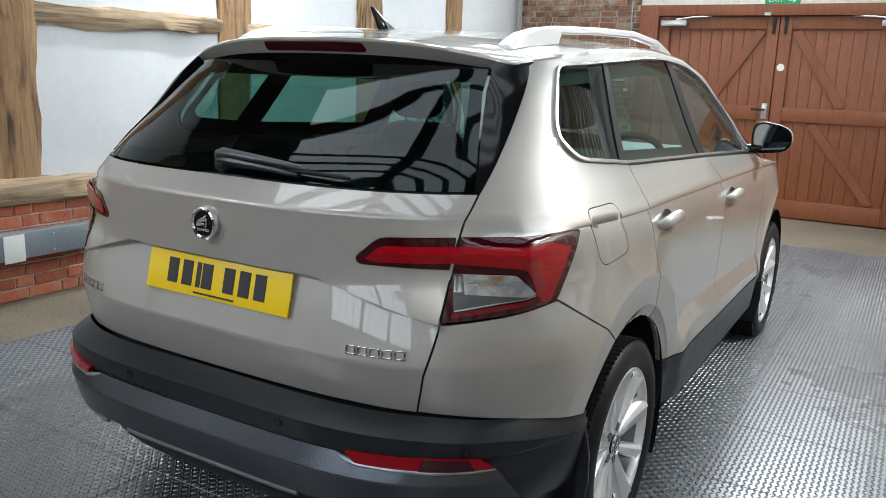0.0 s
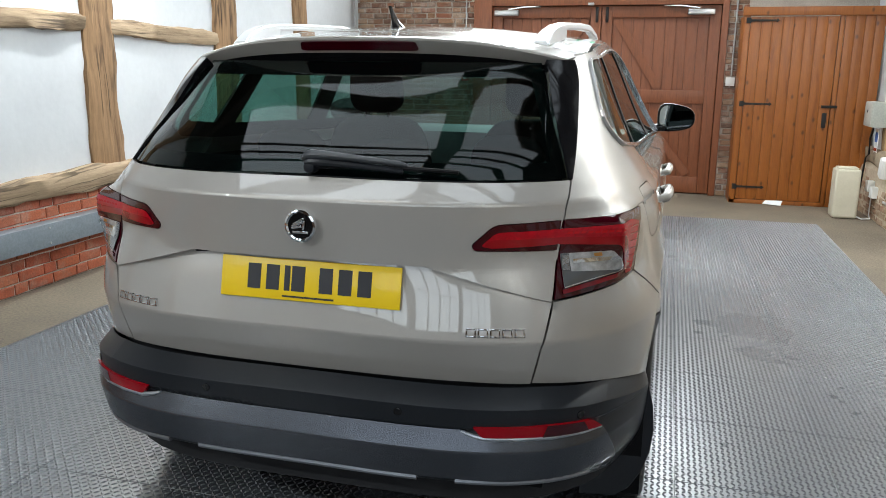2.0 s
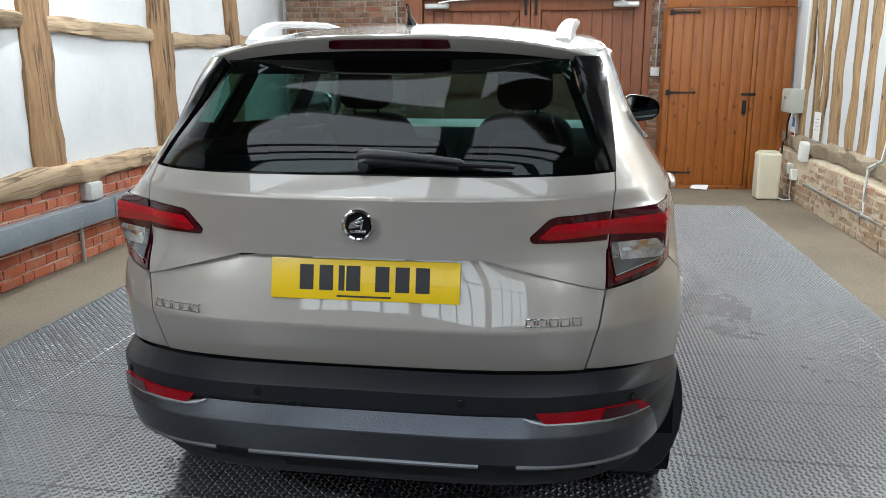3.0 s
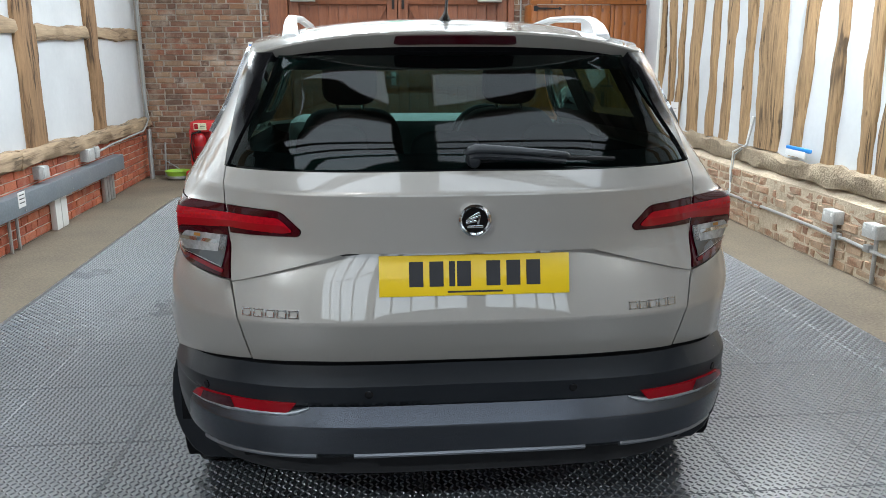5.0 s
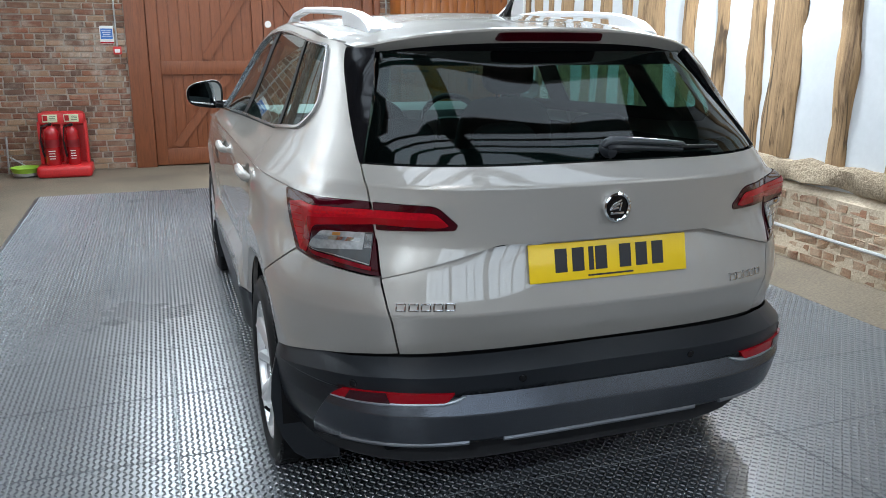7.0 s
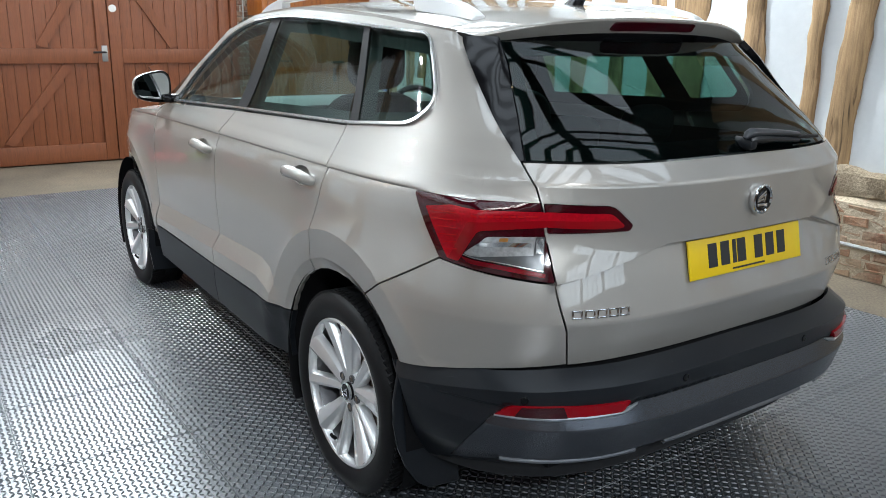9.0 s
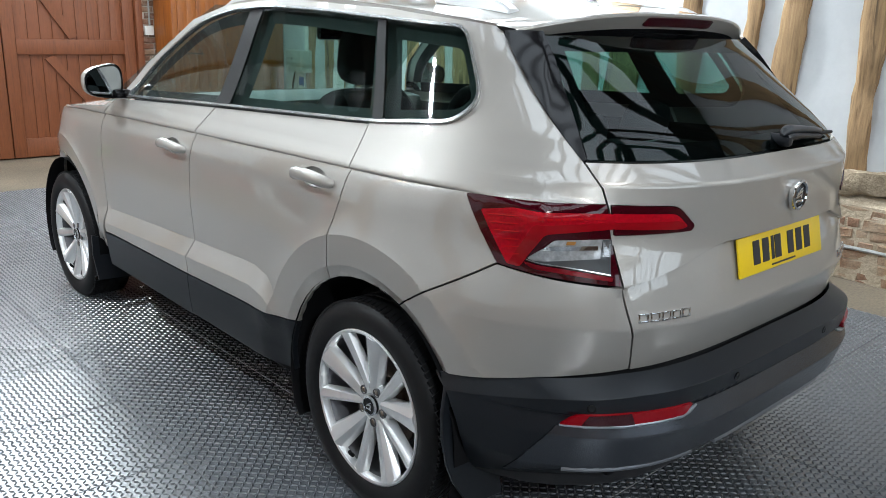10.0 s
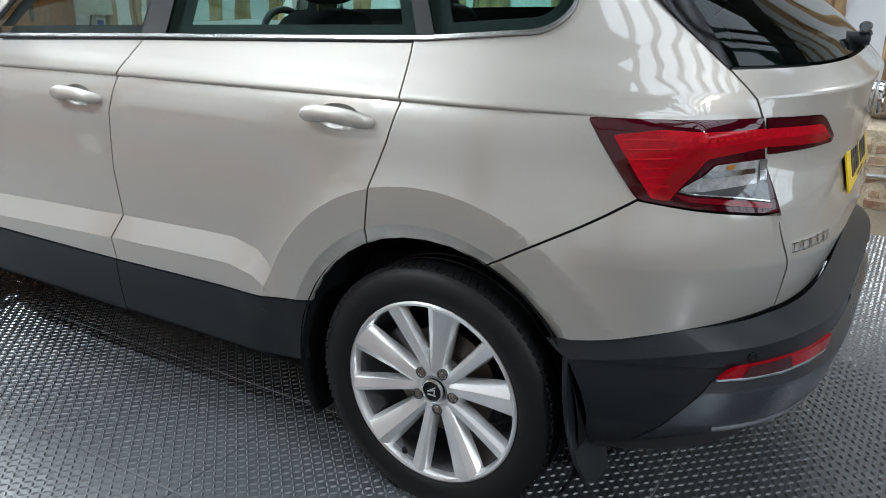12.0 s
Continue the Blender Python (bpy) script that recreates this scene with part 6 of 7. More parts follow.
for c in AXLES:
    for s in (1, -1):
        hub = thing_part("wheel", car)
        hub.matrix_basis = Matrix.Translation((s * 0.803, c, HUB_Z)) @ (Matrix() if s > 0 else Matrix.Rotation(math.pi, 4, "Z"))
        for nm, me in wheel_meshes:
            ob = new(nm, me)
            ob.parent = hub
            if nm == "tread":
                tagged(ob, kind="stuff")
for ob in car.children_recursive:
    if ob.parent == car:
        ob.matrix_basis = car_base @ ob.matrix_basis

# ---- the north doors and the pine partition ----
def text_mesh(name, body, size, mat, parent, m, depth=0.001):
    """Words in the built-in font, as a mesh."""
    cu = bpy.data.curves.new(name, "FONT")
    cu.body, cu.size, cu.extrude, cu.align_x, cu.align_y = body, size, depth, "CENTER", "CENTER"
    tmp = bpy.data.objects.new(name, cu)
    scene.collection.objects.link(tmp)
    me = bpy.data.meshes.new_from_object(tmp.evaluated_get(bpy.context.evaluated_depsgraph_get()))
    bpy.data.objects.remove(tmp)
    ob = mesh_object(name, me, mat, parent)
    ob.matrix_basis = m
    return ob


door_1 = thing("door_1", (0, BACK, 0), "pair of red-brown ledged and braced wooden doors, closed", "door", kind="structure")


def dblock(name, x0, x1, z0, z1, y0, y1, mat, parent, bevel=0.004, turn=None, label=""):
    return block(name, ((x0 + x1) / 2, (y0 + y1) / 2, (z0 + z1) / 2), (x1 - x0, y1 - y0, z1 - z0), mat, parent, bevel, label, turn)


for x0, x1, z0, z1 in ((-1.50, -1.275, 0.0, 2.335), (1.43, 1.505, 0.0, 2.335), (-1.275, 1.43, 2.215, 2.335)):
    dblock("door_frame", x0, x1, z0, z1, -0.03, 0.14, mahogany, door_1, 0.006)
dblock("door_back", -1.4, 1.5, 0.0, 2.33, 0.10, 0.2, mahogany, door_1, 0)
for s, xa, xb in ((-1, -1.27, 0.055), (1, 0.062, 1.425)):
    leaf = thing_part("door_leaf", door_1)
    nb = 11
    for k in range(nb):
        w = (xb - xa - 0.02) / nb
        x0 = xa + 0.01 + k * w
        dblock("board", x0 + 0.0015, x0 + w - 0.0015, 0.03, 2.20, 0.055, 0.08, mahogany, leaf, 0.004)
    for x0, x1 in ((xa + 0.002, xa + 0.125), (xb - 0.125, xb - 0.002)):
        dblock("stile", x0, x1, 0.015, 2.208, 0.02, 0.056, mahogany, leaf, 0.006)
    for z0, z1 in ((0.015, 0.21), (1.08, 1.235), (2.075, 2.207)):
        dblock("ledge", xa + 0.126, xb - 0.126, z0, z1, 0.022, 0.056, mahogany, leaf, 0.006)
    inner, outer = (xb - 0.14, xa + 0.14) if s < 0 else (xa + 0.14, xb - 0.14)
    for z0, z1 in ((0.22, 1.07), (1.245, 2.065)):
        xin, xout = inner + s * (0.04 if z0 > 1 else 0.30), (inner + outer) / 2 + s * (0.02 if z0 > 1 else 0.42)
        d = Vector((xout - xin, 0, z0 - z1))
        bm = bmesh.new()
        w = 0.055
        side = Vector((d.z, 0, -d.x)).normalized() * w
        pts = [Vector((xin, 0, z1)) + side, Vector((xin, 0, z1)) - side, Vector((xout, 0, z0)) - side, Vector((xout, 0, z0)) + side]
        pts = [(p.x, min(max(p.z, z0 - 0.002), z1 + 0.002)) for p in pts]
        add_prism(bm, pts, lambda a, b, q: (a, 0.026 + q, b), 0.03)
        part("brace", bm, mahogany, leaf)
    # closer over the leaf
    closer = thing_part("door_closer", door_1)
    cx = -1.09 if s < 0 else 1.20
    dblock("closer_body", cx - 0.15, cx + 0.15, 2.10, 2.165, -0.045, 0.02, handle_steel, closer, 0.008)
    part("closer_arm", add_tube(bmesh.new(), [(cx - s * 0.02, -0.02, 2.175), (cx - s * 0.22, -0.03, 2.20), (cx - s * 0.42, -0.01, 2.205)], 0.009, 6), handle_steel, closer)
for x in (0.005, 0.125):
    dblock("flush_bolt", x - 0.016, x + 0.016, 2.02, 2.20, 0.0, 0.024, iron, door_1, 0.006)
dblock("bolt_keep", -0.10, -0.03, 2.21, 2.245, -0.06, -0.03, handle_steel, door_1, 0.004)
lever = thing_part("lever_handle", door_1)
dblock("handle_plate", -0.03, 0.03, 1.10, 1.27, 0.008, 0.022, handle_steel, lever, 0.004)
part("handle_bar", add_tube(bmesh.new(), [(0.0, 0.01, 1.20), (0.0, -0.045, 1.20), (-0.03, -0.05, 1.20), (-0.13, -0.05, 1.198)], 0.011, 8), iron, lever)
bm = bmesh.new()
add_lathe(bm, [(0.040, 0.016), (0.040, 0.0205)], 24, (0.118, 0.0, 1.664), "y")
part("door_sticker", bm, sign_white, door_1, "small round white sticker")

exit_sign = thing("exit_sign", (0.06, BACK + 0.01, 2.40), "green exit sign above the doors", "sign")
block("sign_board", (0, 0, 0), (0.36, 0.008, 0.13), sign_green, exit_sign, 0.002)
text_mesh("sign_words", "EXIT", 0.075, sign_white, exit_sign, Matrix.Translation((-0.07, -0.005, -0.018)) @ pose(0, 0, 0, 90, 0, 0))
bm = bmesh.new()
add_prism(bm, ((0.06, -0.03), (0.11, -0.03), (0.11, -0.055), (0.15, -0.012), (0.11, 0.03), (0.11, 0.005), (0.06, 0.005)), lambda a, b, d: (a, -0.004 - d, b), 0.0015)
part("sign_arrow", bm, sign_white, exit_sign)

PINE_Y = 6.88
pine_box = thing("pine_partition", (2.3, PINE_Y, 0), "orange-stained knotty pine partition with a plank door", "partition", kind="structure")


def pblock(name, x0, x1, z0, z1, y0, y1, mat, parent, bevel=0.003, label=""):
    return block(name, ((x0 + x1) / 2 - 2.3, (y0 + y1) / 2, (z0 + z1) / 2), (x1 - x0, y1 - y0, z1 - z0), mat, parent, bevel, label)


pblock("top_rail", 1.62, 3.02, 2.055, 2.145, -0.03, 0.03, pine, pine_box, 0.004)
pblock("corner_post", 1.635, 1.70, 0.0, 2.055, -0.012, 0.45, pine, pine_box, 0.005)
pblock("bottom_rail", 1.64, 2.62, 0.0, 0.045, -0.012, 0.03, pine, pine_box, 0.004)
pblock("middle_post", 2.60, 2.645, 0.0, 2.055, 0.0, 0.05, pine, pine_box, 0.004)
pine_door = thing_part("plank_door", pine_box)
for k in range(8):
    w = (2.592 - 1.704) / 8
    x0 = 1.704 + k * w
    pblock("plank", x0 + 0.001, x0 + w - 0.001, 0.05, 2.045, -0.006 + 0.0015 * (k % 2), 0.02, pine, pine_door, 0.003)
for k in range(4):
    w = (3.04 - 2.65) / 4
    pblock("plank", 2.65 + k * w + 0.001, 2.65 + (k + 1) * w - 0.001, 0.0, 2.055, 0.004, 0.028, pine, pine_box, 0.003)
for z in (2.005, 1.115, 0.190):
    hinge = thing_part("strap_hinge", pine_door)
    bm = bmesh.new()
    add_prism(bm, ((1.66, z - 0.03), (1.70, z - 0.03), (1.715, z - 0.012), (1.96, z - 0.009), (1.975, z - 0.02), (2.0, z), (1.975, z + 0.02), (1.96, z + 0.009), (1.715, z + 0.012), (1.70, z + 0.03), (1.66, z + 0.03)), lambda a, b, d: (a - 2.3, -0.014 - d, b), 0.005)
    part("hinge_strap", bm, iron, hinge)
pblock("latch_bar", 2.50, 2.66, 1.085, 1.112, -0.03, -0.008, iron, pine_door, 0.005)
pblock("lock_plate", 2.52, 2.565, 0.87, 1.03, -0.016, -0.006, iron, pine_door, 0.003)

# ---- services on the north and east walls ----
sign = thing("safety_notice", (-1.70, BACK - 0.006, 1.53), "blue and white safety notice with a red foot", "sign")
block("notice_board", (0, 0, 0), (0.145, 0.006, 0.20), sign_white, sign, 0.002)
block("notice_panel", (0, -0.004, 0.012), (0.125, 0.002, 0.115), sign_blue, sign, 0)
for k in range(4):
    block("notice_bar", (0, -0.0056, 0.045 - 0.02 * k), (0.10 - 0.012 * (k % 3), 0.001, 0.006), sign_white, sign, 0)
block("notice_foot", (0, -0.004, -0.086), (0.145, 0.002, 0.018), red_steel, sign, 0)
call = thing("fire_call_point", (-1.60, BACK - 0.02, 1.358), "red break-glass fire call point with white front", "alarm")
block("call_case", (0, 0, 0), (0.088, 0.05, 0.088), red_plastic, call, 0.006)
block("call_glass", (0, -0.027, -0.004), (0.058, 0.004, 0.04), sign_white, call, 0.001)
part("conduit", add_tube(bmesh.new(), [(0, 0.0, 0.044), (0.0, 0.0, 0.4), (0.0, 0.0, 1.2)], 0.010, 8), conduit_metal, call)
alarm = thing("switch_box", (1.575, BACK - 0.02, 1.345), "small white switch box on the brick pier", "switch")
block("switch_case", (0, 0, 0), (0.10, 0.045, 0.10), white_plastic, alarm, 0.006)
part("conduit", add_tube(bmesh.new(), [(0.01, 0.0, 0.05), (0.01, 0.0, 0.35), (0.015, 0.0, 0.9), (0.015, 0, 1.4)], 0.011, 8), conduit_metal, alarm)

ext = thing("extinguisher_stand", (-2.24, 7.05, 0), "red moulded double fire extinguisher stand", "stand")
bm = bmesh.new()
add_box(bm, (0, -0.02, 0.065), (0.56, 0.40, 0.13), 0.05, None, 4)
part("stand_base", bm, red_plastic, ext)
bm = bmesh.new()
add_prism(bm, rounded([(-0.25, 0.10, 0.02), (0.25, 0.10, 0.02), (0.235, 0.70, 0.06), (-0.235, 0.70, 0.06)], 0.05), lambda a, b, d: (a, 0.10 + d, b), 0.08)
part("stand_back", bm, red_plastic, ext)
for k in (-0.235, 0.0, 0.235):
    block("stand_rib", (k, 0.06, 0.35), (0.035, 0.12, 0.50), red_plastic, ext, 0.015)
block("stand_hood", (0, 0.05, 0.63), (0.47, 0.14, 0.13), red_plastic, ext, 0.03)
for k in (-0.112, 0.105):
    block("id_card", (k, -0.023, 0.635), (0.15, 0.004, 0.085), sign_cream, ext, 0.001)
    block("id_card_red", (k - 0.045, -0.026, 0.637), (0.045, 0.002, 0.06), red_steel, ext, 0)
    for j in range(3):
        block("id_card_bar", (k + 0.03, -0.026, 0.655 - 0.018 * j), (0.06, 0.0015, 0.006), ink, ext, 0)


def extinguisher(x, r, tall, label):
    e = thing("fire_extinguisher", (x, 6.985, 0.13), label, "extinguisher", "extinguishers in the stand")
    bm = bmesh.new()
    add_lathe(bm, [(r * 0.92, 0.0), (r, 0.012), (r, tall * 0.74), (r * 0.93, tall * 0.82), (r * 0.55, tall * 0.89), (r * 0.28, tall * 0.91), (r * 0.28, tall * 0.94)], 28, (0, 0, 0), "z")
    part("cylinder", bm, red_steel, e)
    block("valve", (0, 0, tall * 0.95), (0.035, 0.05, 0.03), iron, e, 0.006)
    part("lever", add_tube(bmesh.new(), [(0, 0.02, tall * 0.96), (0, -0.05, tall * 0.99), (0, -0.10, tall * 0.97)], 0.008, 6), iron, e)
    part("hose", add_tube(bmesh.new(), [(-0.02, 0, tall * 0.95), (-r * 1.1, -0.03, tall * 0.9), (-r * 1.35, -0.05, tall * 0.6), (-r * 1.15, -0.05, tall * 0.3), (-r * 1.02, -0.04, tall * 0.2)], 0.010, 8), iron, e)
    bm = bmesh.new()
    add_lathe(bm, [(r * 1.004, tall * 0.42), (r * 1.004, tall * 0.60)], 28, (0, 0, 0), "z")
    part("label_band", bm, red_dark, e)
    for j in range(4):
        block("label_bar", (0.0, -r * 1.0, tall * (0.34 - 0.06 * j)), (r * (0.9 - 0.14 * (j % 2)), 0.008, 0.007), sign_white, e, 0)


extinguisher(-0.112 - 2.24, 0.078, 0.47, "dark red water extinguisher with small white print")
extinguisher(0.10 - 2.24, 0.066, 0.46, "red extinguisher with black hose and white label")

bowl = thing("washing_bowl", (-2.655, 7.05, 0), "lime green plastic bowl with a grey base", "bowl")
bm = bmesh.new()
add_lathe(bm, [(0.10, 0.0), (0.13, 0.02), (0.135, 0.05)], 32, (0, 0, 0), "z")
part("bowl_base", bm, cable_grey, bowl)
bm = bmesh.new()
add_lathe(bm, [(0.128, 0.05), (0.152, 0.10), (0.158, 0.105), (0.150, 0.107), (0.125, 0.055)], 32, (0, 0, 0), "z")
part("bowl_body", bm, lime_plastic, bowl)
mop = thing("leaning_handle", (-2.86, 7.28, 0), "thin grey handle leaning in the corner", "handle")
part("pole", add_tube(bmesh.new(), [(0, 0, 0.0), (0.01, 0.04, 0.42)], 0.012, 8), conduit_metal, mop)
part("brace_wire", add_tube(bmesh.new(), [(0.02, -0.02, 0.20), (0.32, -0.10, 0.02)], 0.006, 6), conduit_metal, mop)

for pts, r, nm in (([(LEFT + 0.06, 7.20, 3.0), (LEFT + 0.05, 7.18, 1.9), (LEFT + 0.06, 7.16, 0.95), (LEFT + 0.09, 7.16, 0.74), (LEFT + 0.09, 7.05, 0.66), (LEFT + 0.08, 6.9, 0.60), (LEFT + 0.08, 6.3, 0.585), (LEFT + 0.08, 5.7, 0.57), (LEFT + 0.08, 5.2, 0.54)], 0.011, "cable"),
                   ([(LEFT + 0.04, 7.26, 3.0), (LEFT + 0.04, 7.26, 0.72)], 0.020, "conduit_pipe"),
                   ([(LEFT + 0.09, 7.12, 0.60), (LEFT + 0.09, 7.1, 0.30), (LEFT + 0.09, 7.1, 0.0)], 0.03, "drain_pipe")):
    tagged(tube(nm, pts, r, cable_grey if nm != "drain_pipe" else conduit_metal, None, 8), "grey %s in the wall corner" % nm.replace("_", " "), "cable" if nm == "cable" else "pipe")

# steel trunking along the west wall
tray_x = LEFT + 0.055
for y0, y1 in ((-7.0, -1.6), (-1.6, 2.905), (2.925, 5.98)):
    tray = thing("wall_trunking", (tray_x, (y0 + y1) / 2, 0.362), "blue-grey steel cable trunking on the brick plinth", "trunking", "trunking lengths")
    block("trunking_box", (0, 0, 0), (0.11, y1 - y0, 0.155), trunking, tray, 0.004)
    n = max(2, int((y1 - y0) / 0.9))
    for k in range(n):
        for z in (0.05, -0.05):
            bm = bmesh.new()
            add_lathe(bm, [(0.008, 0.054), (0.008, 0.058), (0.005, 0.060)], 10, (0, (k + 0.5) / n * (y1 - y0) - (y1 - y0) / 2, z), "x")
            part("screw", bm, conduit_metal, tray)
strip_ob = thing("white_trunking", (LEFT + 0.035, 4.27, 0), "white plastic trunking dropping to the floor", "trunking")
block("trunking_box", (0, -0.07, 0.145), (0.05, 0.12, 0.29), white_plastic, strip_ob, 0.004)
block("trunking_box", (0, 0.07, 0.145), (0.05, 0.13, 0.29), white_plastic, strip_ob, 0.004)
drop = thing("grey_trunking", (LEFT + 0.035, 5.62, 0), "ribbed grey cable drop under the trunking", "trunking")
for k in range(4):
    block("rib", (0, -0.12 + 0.08 * k, 0.145), (0.045, 0.065, 0.29), conduit_metal, drop, 0.012)
for y in (3.30, 3.44, 2.56, 1.0, -0.4):
    tagged(tube("conduit_drop", [(LEFT + 0.03, y, 0.285), (LEFT + 0.03, y, 0.0)], 0.014, conduit_metal, None, 8), "thin galvanised conduit dropping to the floor", "conduit", "conduit drops")
for y0, y1, z0, z1 in ((2.64, 2.80, 0.455, 0.585), (3.90, 4.02, 0.48, 0.585), (5.0, 5.15, 0.48, 0.60), (5.20, 5.30, 0.49, 0.60)):
    sk = thing("wall_socket", (LEFT + 0.045, (y0 + y1) / 2, (z0 + z1) / 2), "white socket box above the trunking", "socket", "sockets over the trunking")
    block("socket_box", (0, 0, 0), (0.09, y1 - y0, z1 - z0), socket_grey, sk, 0.008)
    block("socket_plate", (0.047, 0, 0), (0.006, (y1 - y0) * 0.9, (z1 - z0) * 0.85), socket_grey, sk, 0.003)
lab = thing("warning_label", (LEFT + 0.1125, 3.385, 0.405), "small white printed label on the trunking", "label")
block("label_card", (0, 0, 0), (0.002, 0.13, 0.12), sign_white, lab, 0)
for k in range(3):
    block("label_bar", (0.0015, 0, 0.035 - 0.03 * k), (0.001, 0.09, 0.008), ink, lab, 0)
cov = thing("trunking_cover", (LEFT + 0.113, 0.40, 0.352), "white painted cover plate on the trunking", "cover")
block("cover_plate", (0, 0, 0), (0.006, 0.13, 0.165), white_plastic, cov, 0.003)

# east wall services
pipe = thing("wall_conduit", (RIGHT - 0.02, 2.2, 0.235), "galvanised conduit along the rubble plinth", "conduit")
part("pipe_run", add_tube(bmesh.new(), [(0, 3.55, 0.01), (0, 2.0, 0.0), (0, 0.4, 0.0), (0, 0.2, -0.01), (0, 0.02, 0.0), (0, -0.3, -0.012), (0, -2.5, -0.02), (0, -6.5, -0.02)], 0.013, 8), conduit_metal, pipe)
for y in (1.9, 0.12, -0.25):
    block("junction", (0, y, 0.0), (0.045, 0.06, 0.05), conduit_metal, pipe, 0.008)
for y0, name in ((2.37, "a"), (1.89, "b")):
    sk = thing("wall_socket", (RIGHT - 0.03, y0, 0.365), "dusty white double socket on a metal drop over the plinth", "socket", "sockets over the plinth")
    block("socket_box", (0, 0, 0), (0.075, 0.15, 0.095), socket_grey, sk, 0.008)
    block("socket_plate", (-0.04, 0, 0), (0.006, 0.14, 0.085), socket_grey, sk, 0.003)
    for k in (-0.045, 0.045):
        block("switch", (-0.044, k, 0.02), (0.004, 0.018, 0.025), white_plastic, sk, 0.002)
    part("drop_strap", add_tube(bmesh.new(), [(0.02, 0.0, -0.05), (0.02, 0.0, -0.355)], 0.014, 8), conduit_metal, sk)
tagged(tube("loose_cable", [(RIGHT + 0.04, 3.86, 0.95), (RIGHT + 0.02, 3.9, 0.70), (RIGHT - 0.02, 4.06, 0.62), (RIGHT - 0.02, 4.08, 0.45), (RIGHT - 0.015, 4.06, 0.25)], 0.009, white_plastic, None, 6), "pale cable hanging over the sill beam", "cable")
tagged(tube("loose_cable", [(RIGHT + 0.04, 3.82, 0.95), (RIGHT + 0.02, 3.88, 0.70), (RIGHT - 0.02, 4.02, 0.60), (RIGHT - 0.02, 4.05, 0.42), (RIGHT - 0.015, 4.09, 0.25)], 0.008, cable_grey, None, 6), "grey cable hanging over the sill beam", "cable")
meter = thing("meter_box", (RIGHT - 0.01, 6.42, 1.05), "grey-green steel fuse box on the wall", "fuse box")
block("box_case", (0, 0, 0), (0.17, 0.34, 0.25), grey_metal, meter, 0.006)
block("box_lid", (-0.088, 0, 0), (0.012, 0.32, 0.235), grey_metal, meter, 0.004)
block("lid_lock", (-0.096, 0.02, 0.03), (0.008, 0.02, 0.03), iron, meter, 0.003)
part("box_conduit", add_tube(bmesh.new(), [(0.05, -0.08, 0.12), (0.05, -0.1, 0.7), (0.05, -0.12, 1.9)], 0.022, 8), white_plastic, meter)
part("box_cable", add_tube(bmesh.new(), [(0.0, 0.1, -0.12), (-0.02, 0.12, -0.25), (0.0, 0.18, -0.42), (0.0, 0.3, -0.47), (-0.02, 0.32, -0.8)], 0.010, 6), iron, meter)
card = thing("instruction_card", (RIGHT + 0.0, 6.40, 0.78), "blue and white instruction card under the fuse box", "card")
block("card_sheet", (0, 0, 0), (0.004, 0.13, 0.24), sign_white, card, 0.001)
block("card_panel", (-0.003, 0, 0.04), (0.002, 0.10, 0.10), sign_blue, card, 0)
block("card_foot", (-0.003, 0, -0.085), (0.002, 0.11, 0.03), red_steel, card, 0)
note = thing("paper_notice", (RIGHT + 0.035, 5.70, 0.83), "white printed paper pinned to a stud", "notice")
block("paper", (0, 0, 0), (0.003, 0.21, 0.28), sign_white, note, 0)
for k in range(4):
    block("paper_bar", (-0.002, 0.0, 0.07 - 0.035 * k), (0.001, 0.13, 0.006), cable_grey, note, 0)
phone = thing("wall_dispenser", (RIGHT - 0.03, 5.82, 0.565), "white plastic dispenser leaning on the sill beam", "dispenser")
block("dispenser_body", (0, 0, 0), (0.09, 0.13, 0.20), white_plastic, phone, 0.03, "", Euler((radians(12), 0, 0)).to_matrix())
for y, z in ((6.30, 0.33), (6.10, 0.29)):
    j = thing("junction_box", (RIGHT - 0.03, y, z), "white junction box low on the plinth", "junction box", "junction boxes on the plinth")
    block("box_case", (0, 0, 0), (0.07, 0.11, 0.11), white_plastic, j, 0.008)
heater = thing("dehumidifier", (2.71, 6.25, 0), "tall cream plastic appliance standing on the floor", "appliance")
bm = bmesh.new()
add_box(bm, (0, 0, 0.255), (0.235, 0.24, 0.50), 0.03, None, 4)
part("appliance_body", bm, ivory, heater)
block("appliance_top", (0, 0, 0.512), (0.19, 0.19, 0.02), ivory, heater, 0.008)
for k in (-0.08, 0.08):
    block("foot", (k, 0, 0.006), (0.04, 0.18, 0.012), iron, heater, 0.003)
part("appliance_lead", add_tube(bmesh.new(), [(0.10, -0.05, 0.03), (0.16, -0.14, 0.012), (0.24, -0.10, 0.012), (0.25, 0.0, 0.05), (0.24, -0.05, 0.25)], 0.007, 6), white_plastic, heater)
sq = thing("squeegee", (RIGHT + 0.0, 2.98, 0.745), "blue squeegee with a pale blade on the sill", "squeegee")
block("squeegee_bar", (0, 0, 0.022), (0.03, 0.34, 0.03), material("blue_plastic", (0.02, 0.22, 0.62), 0.4), sq, 0.008)
block("squeegee_blade", (-0.01, 0.02, -0.012), (0.012, 0.29, 0.05), sign_white, sq, 0.002)
scrap = thing("paper_scrap", (1.99, 6.78, 0), "torn white scrap of paper on the floor", "paper")
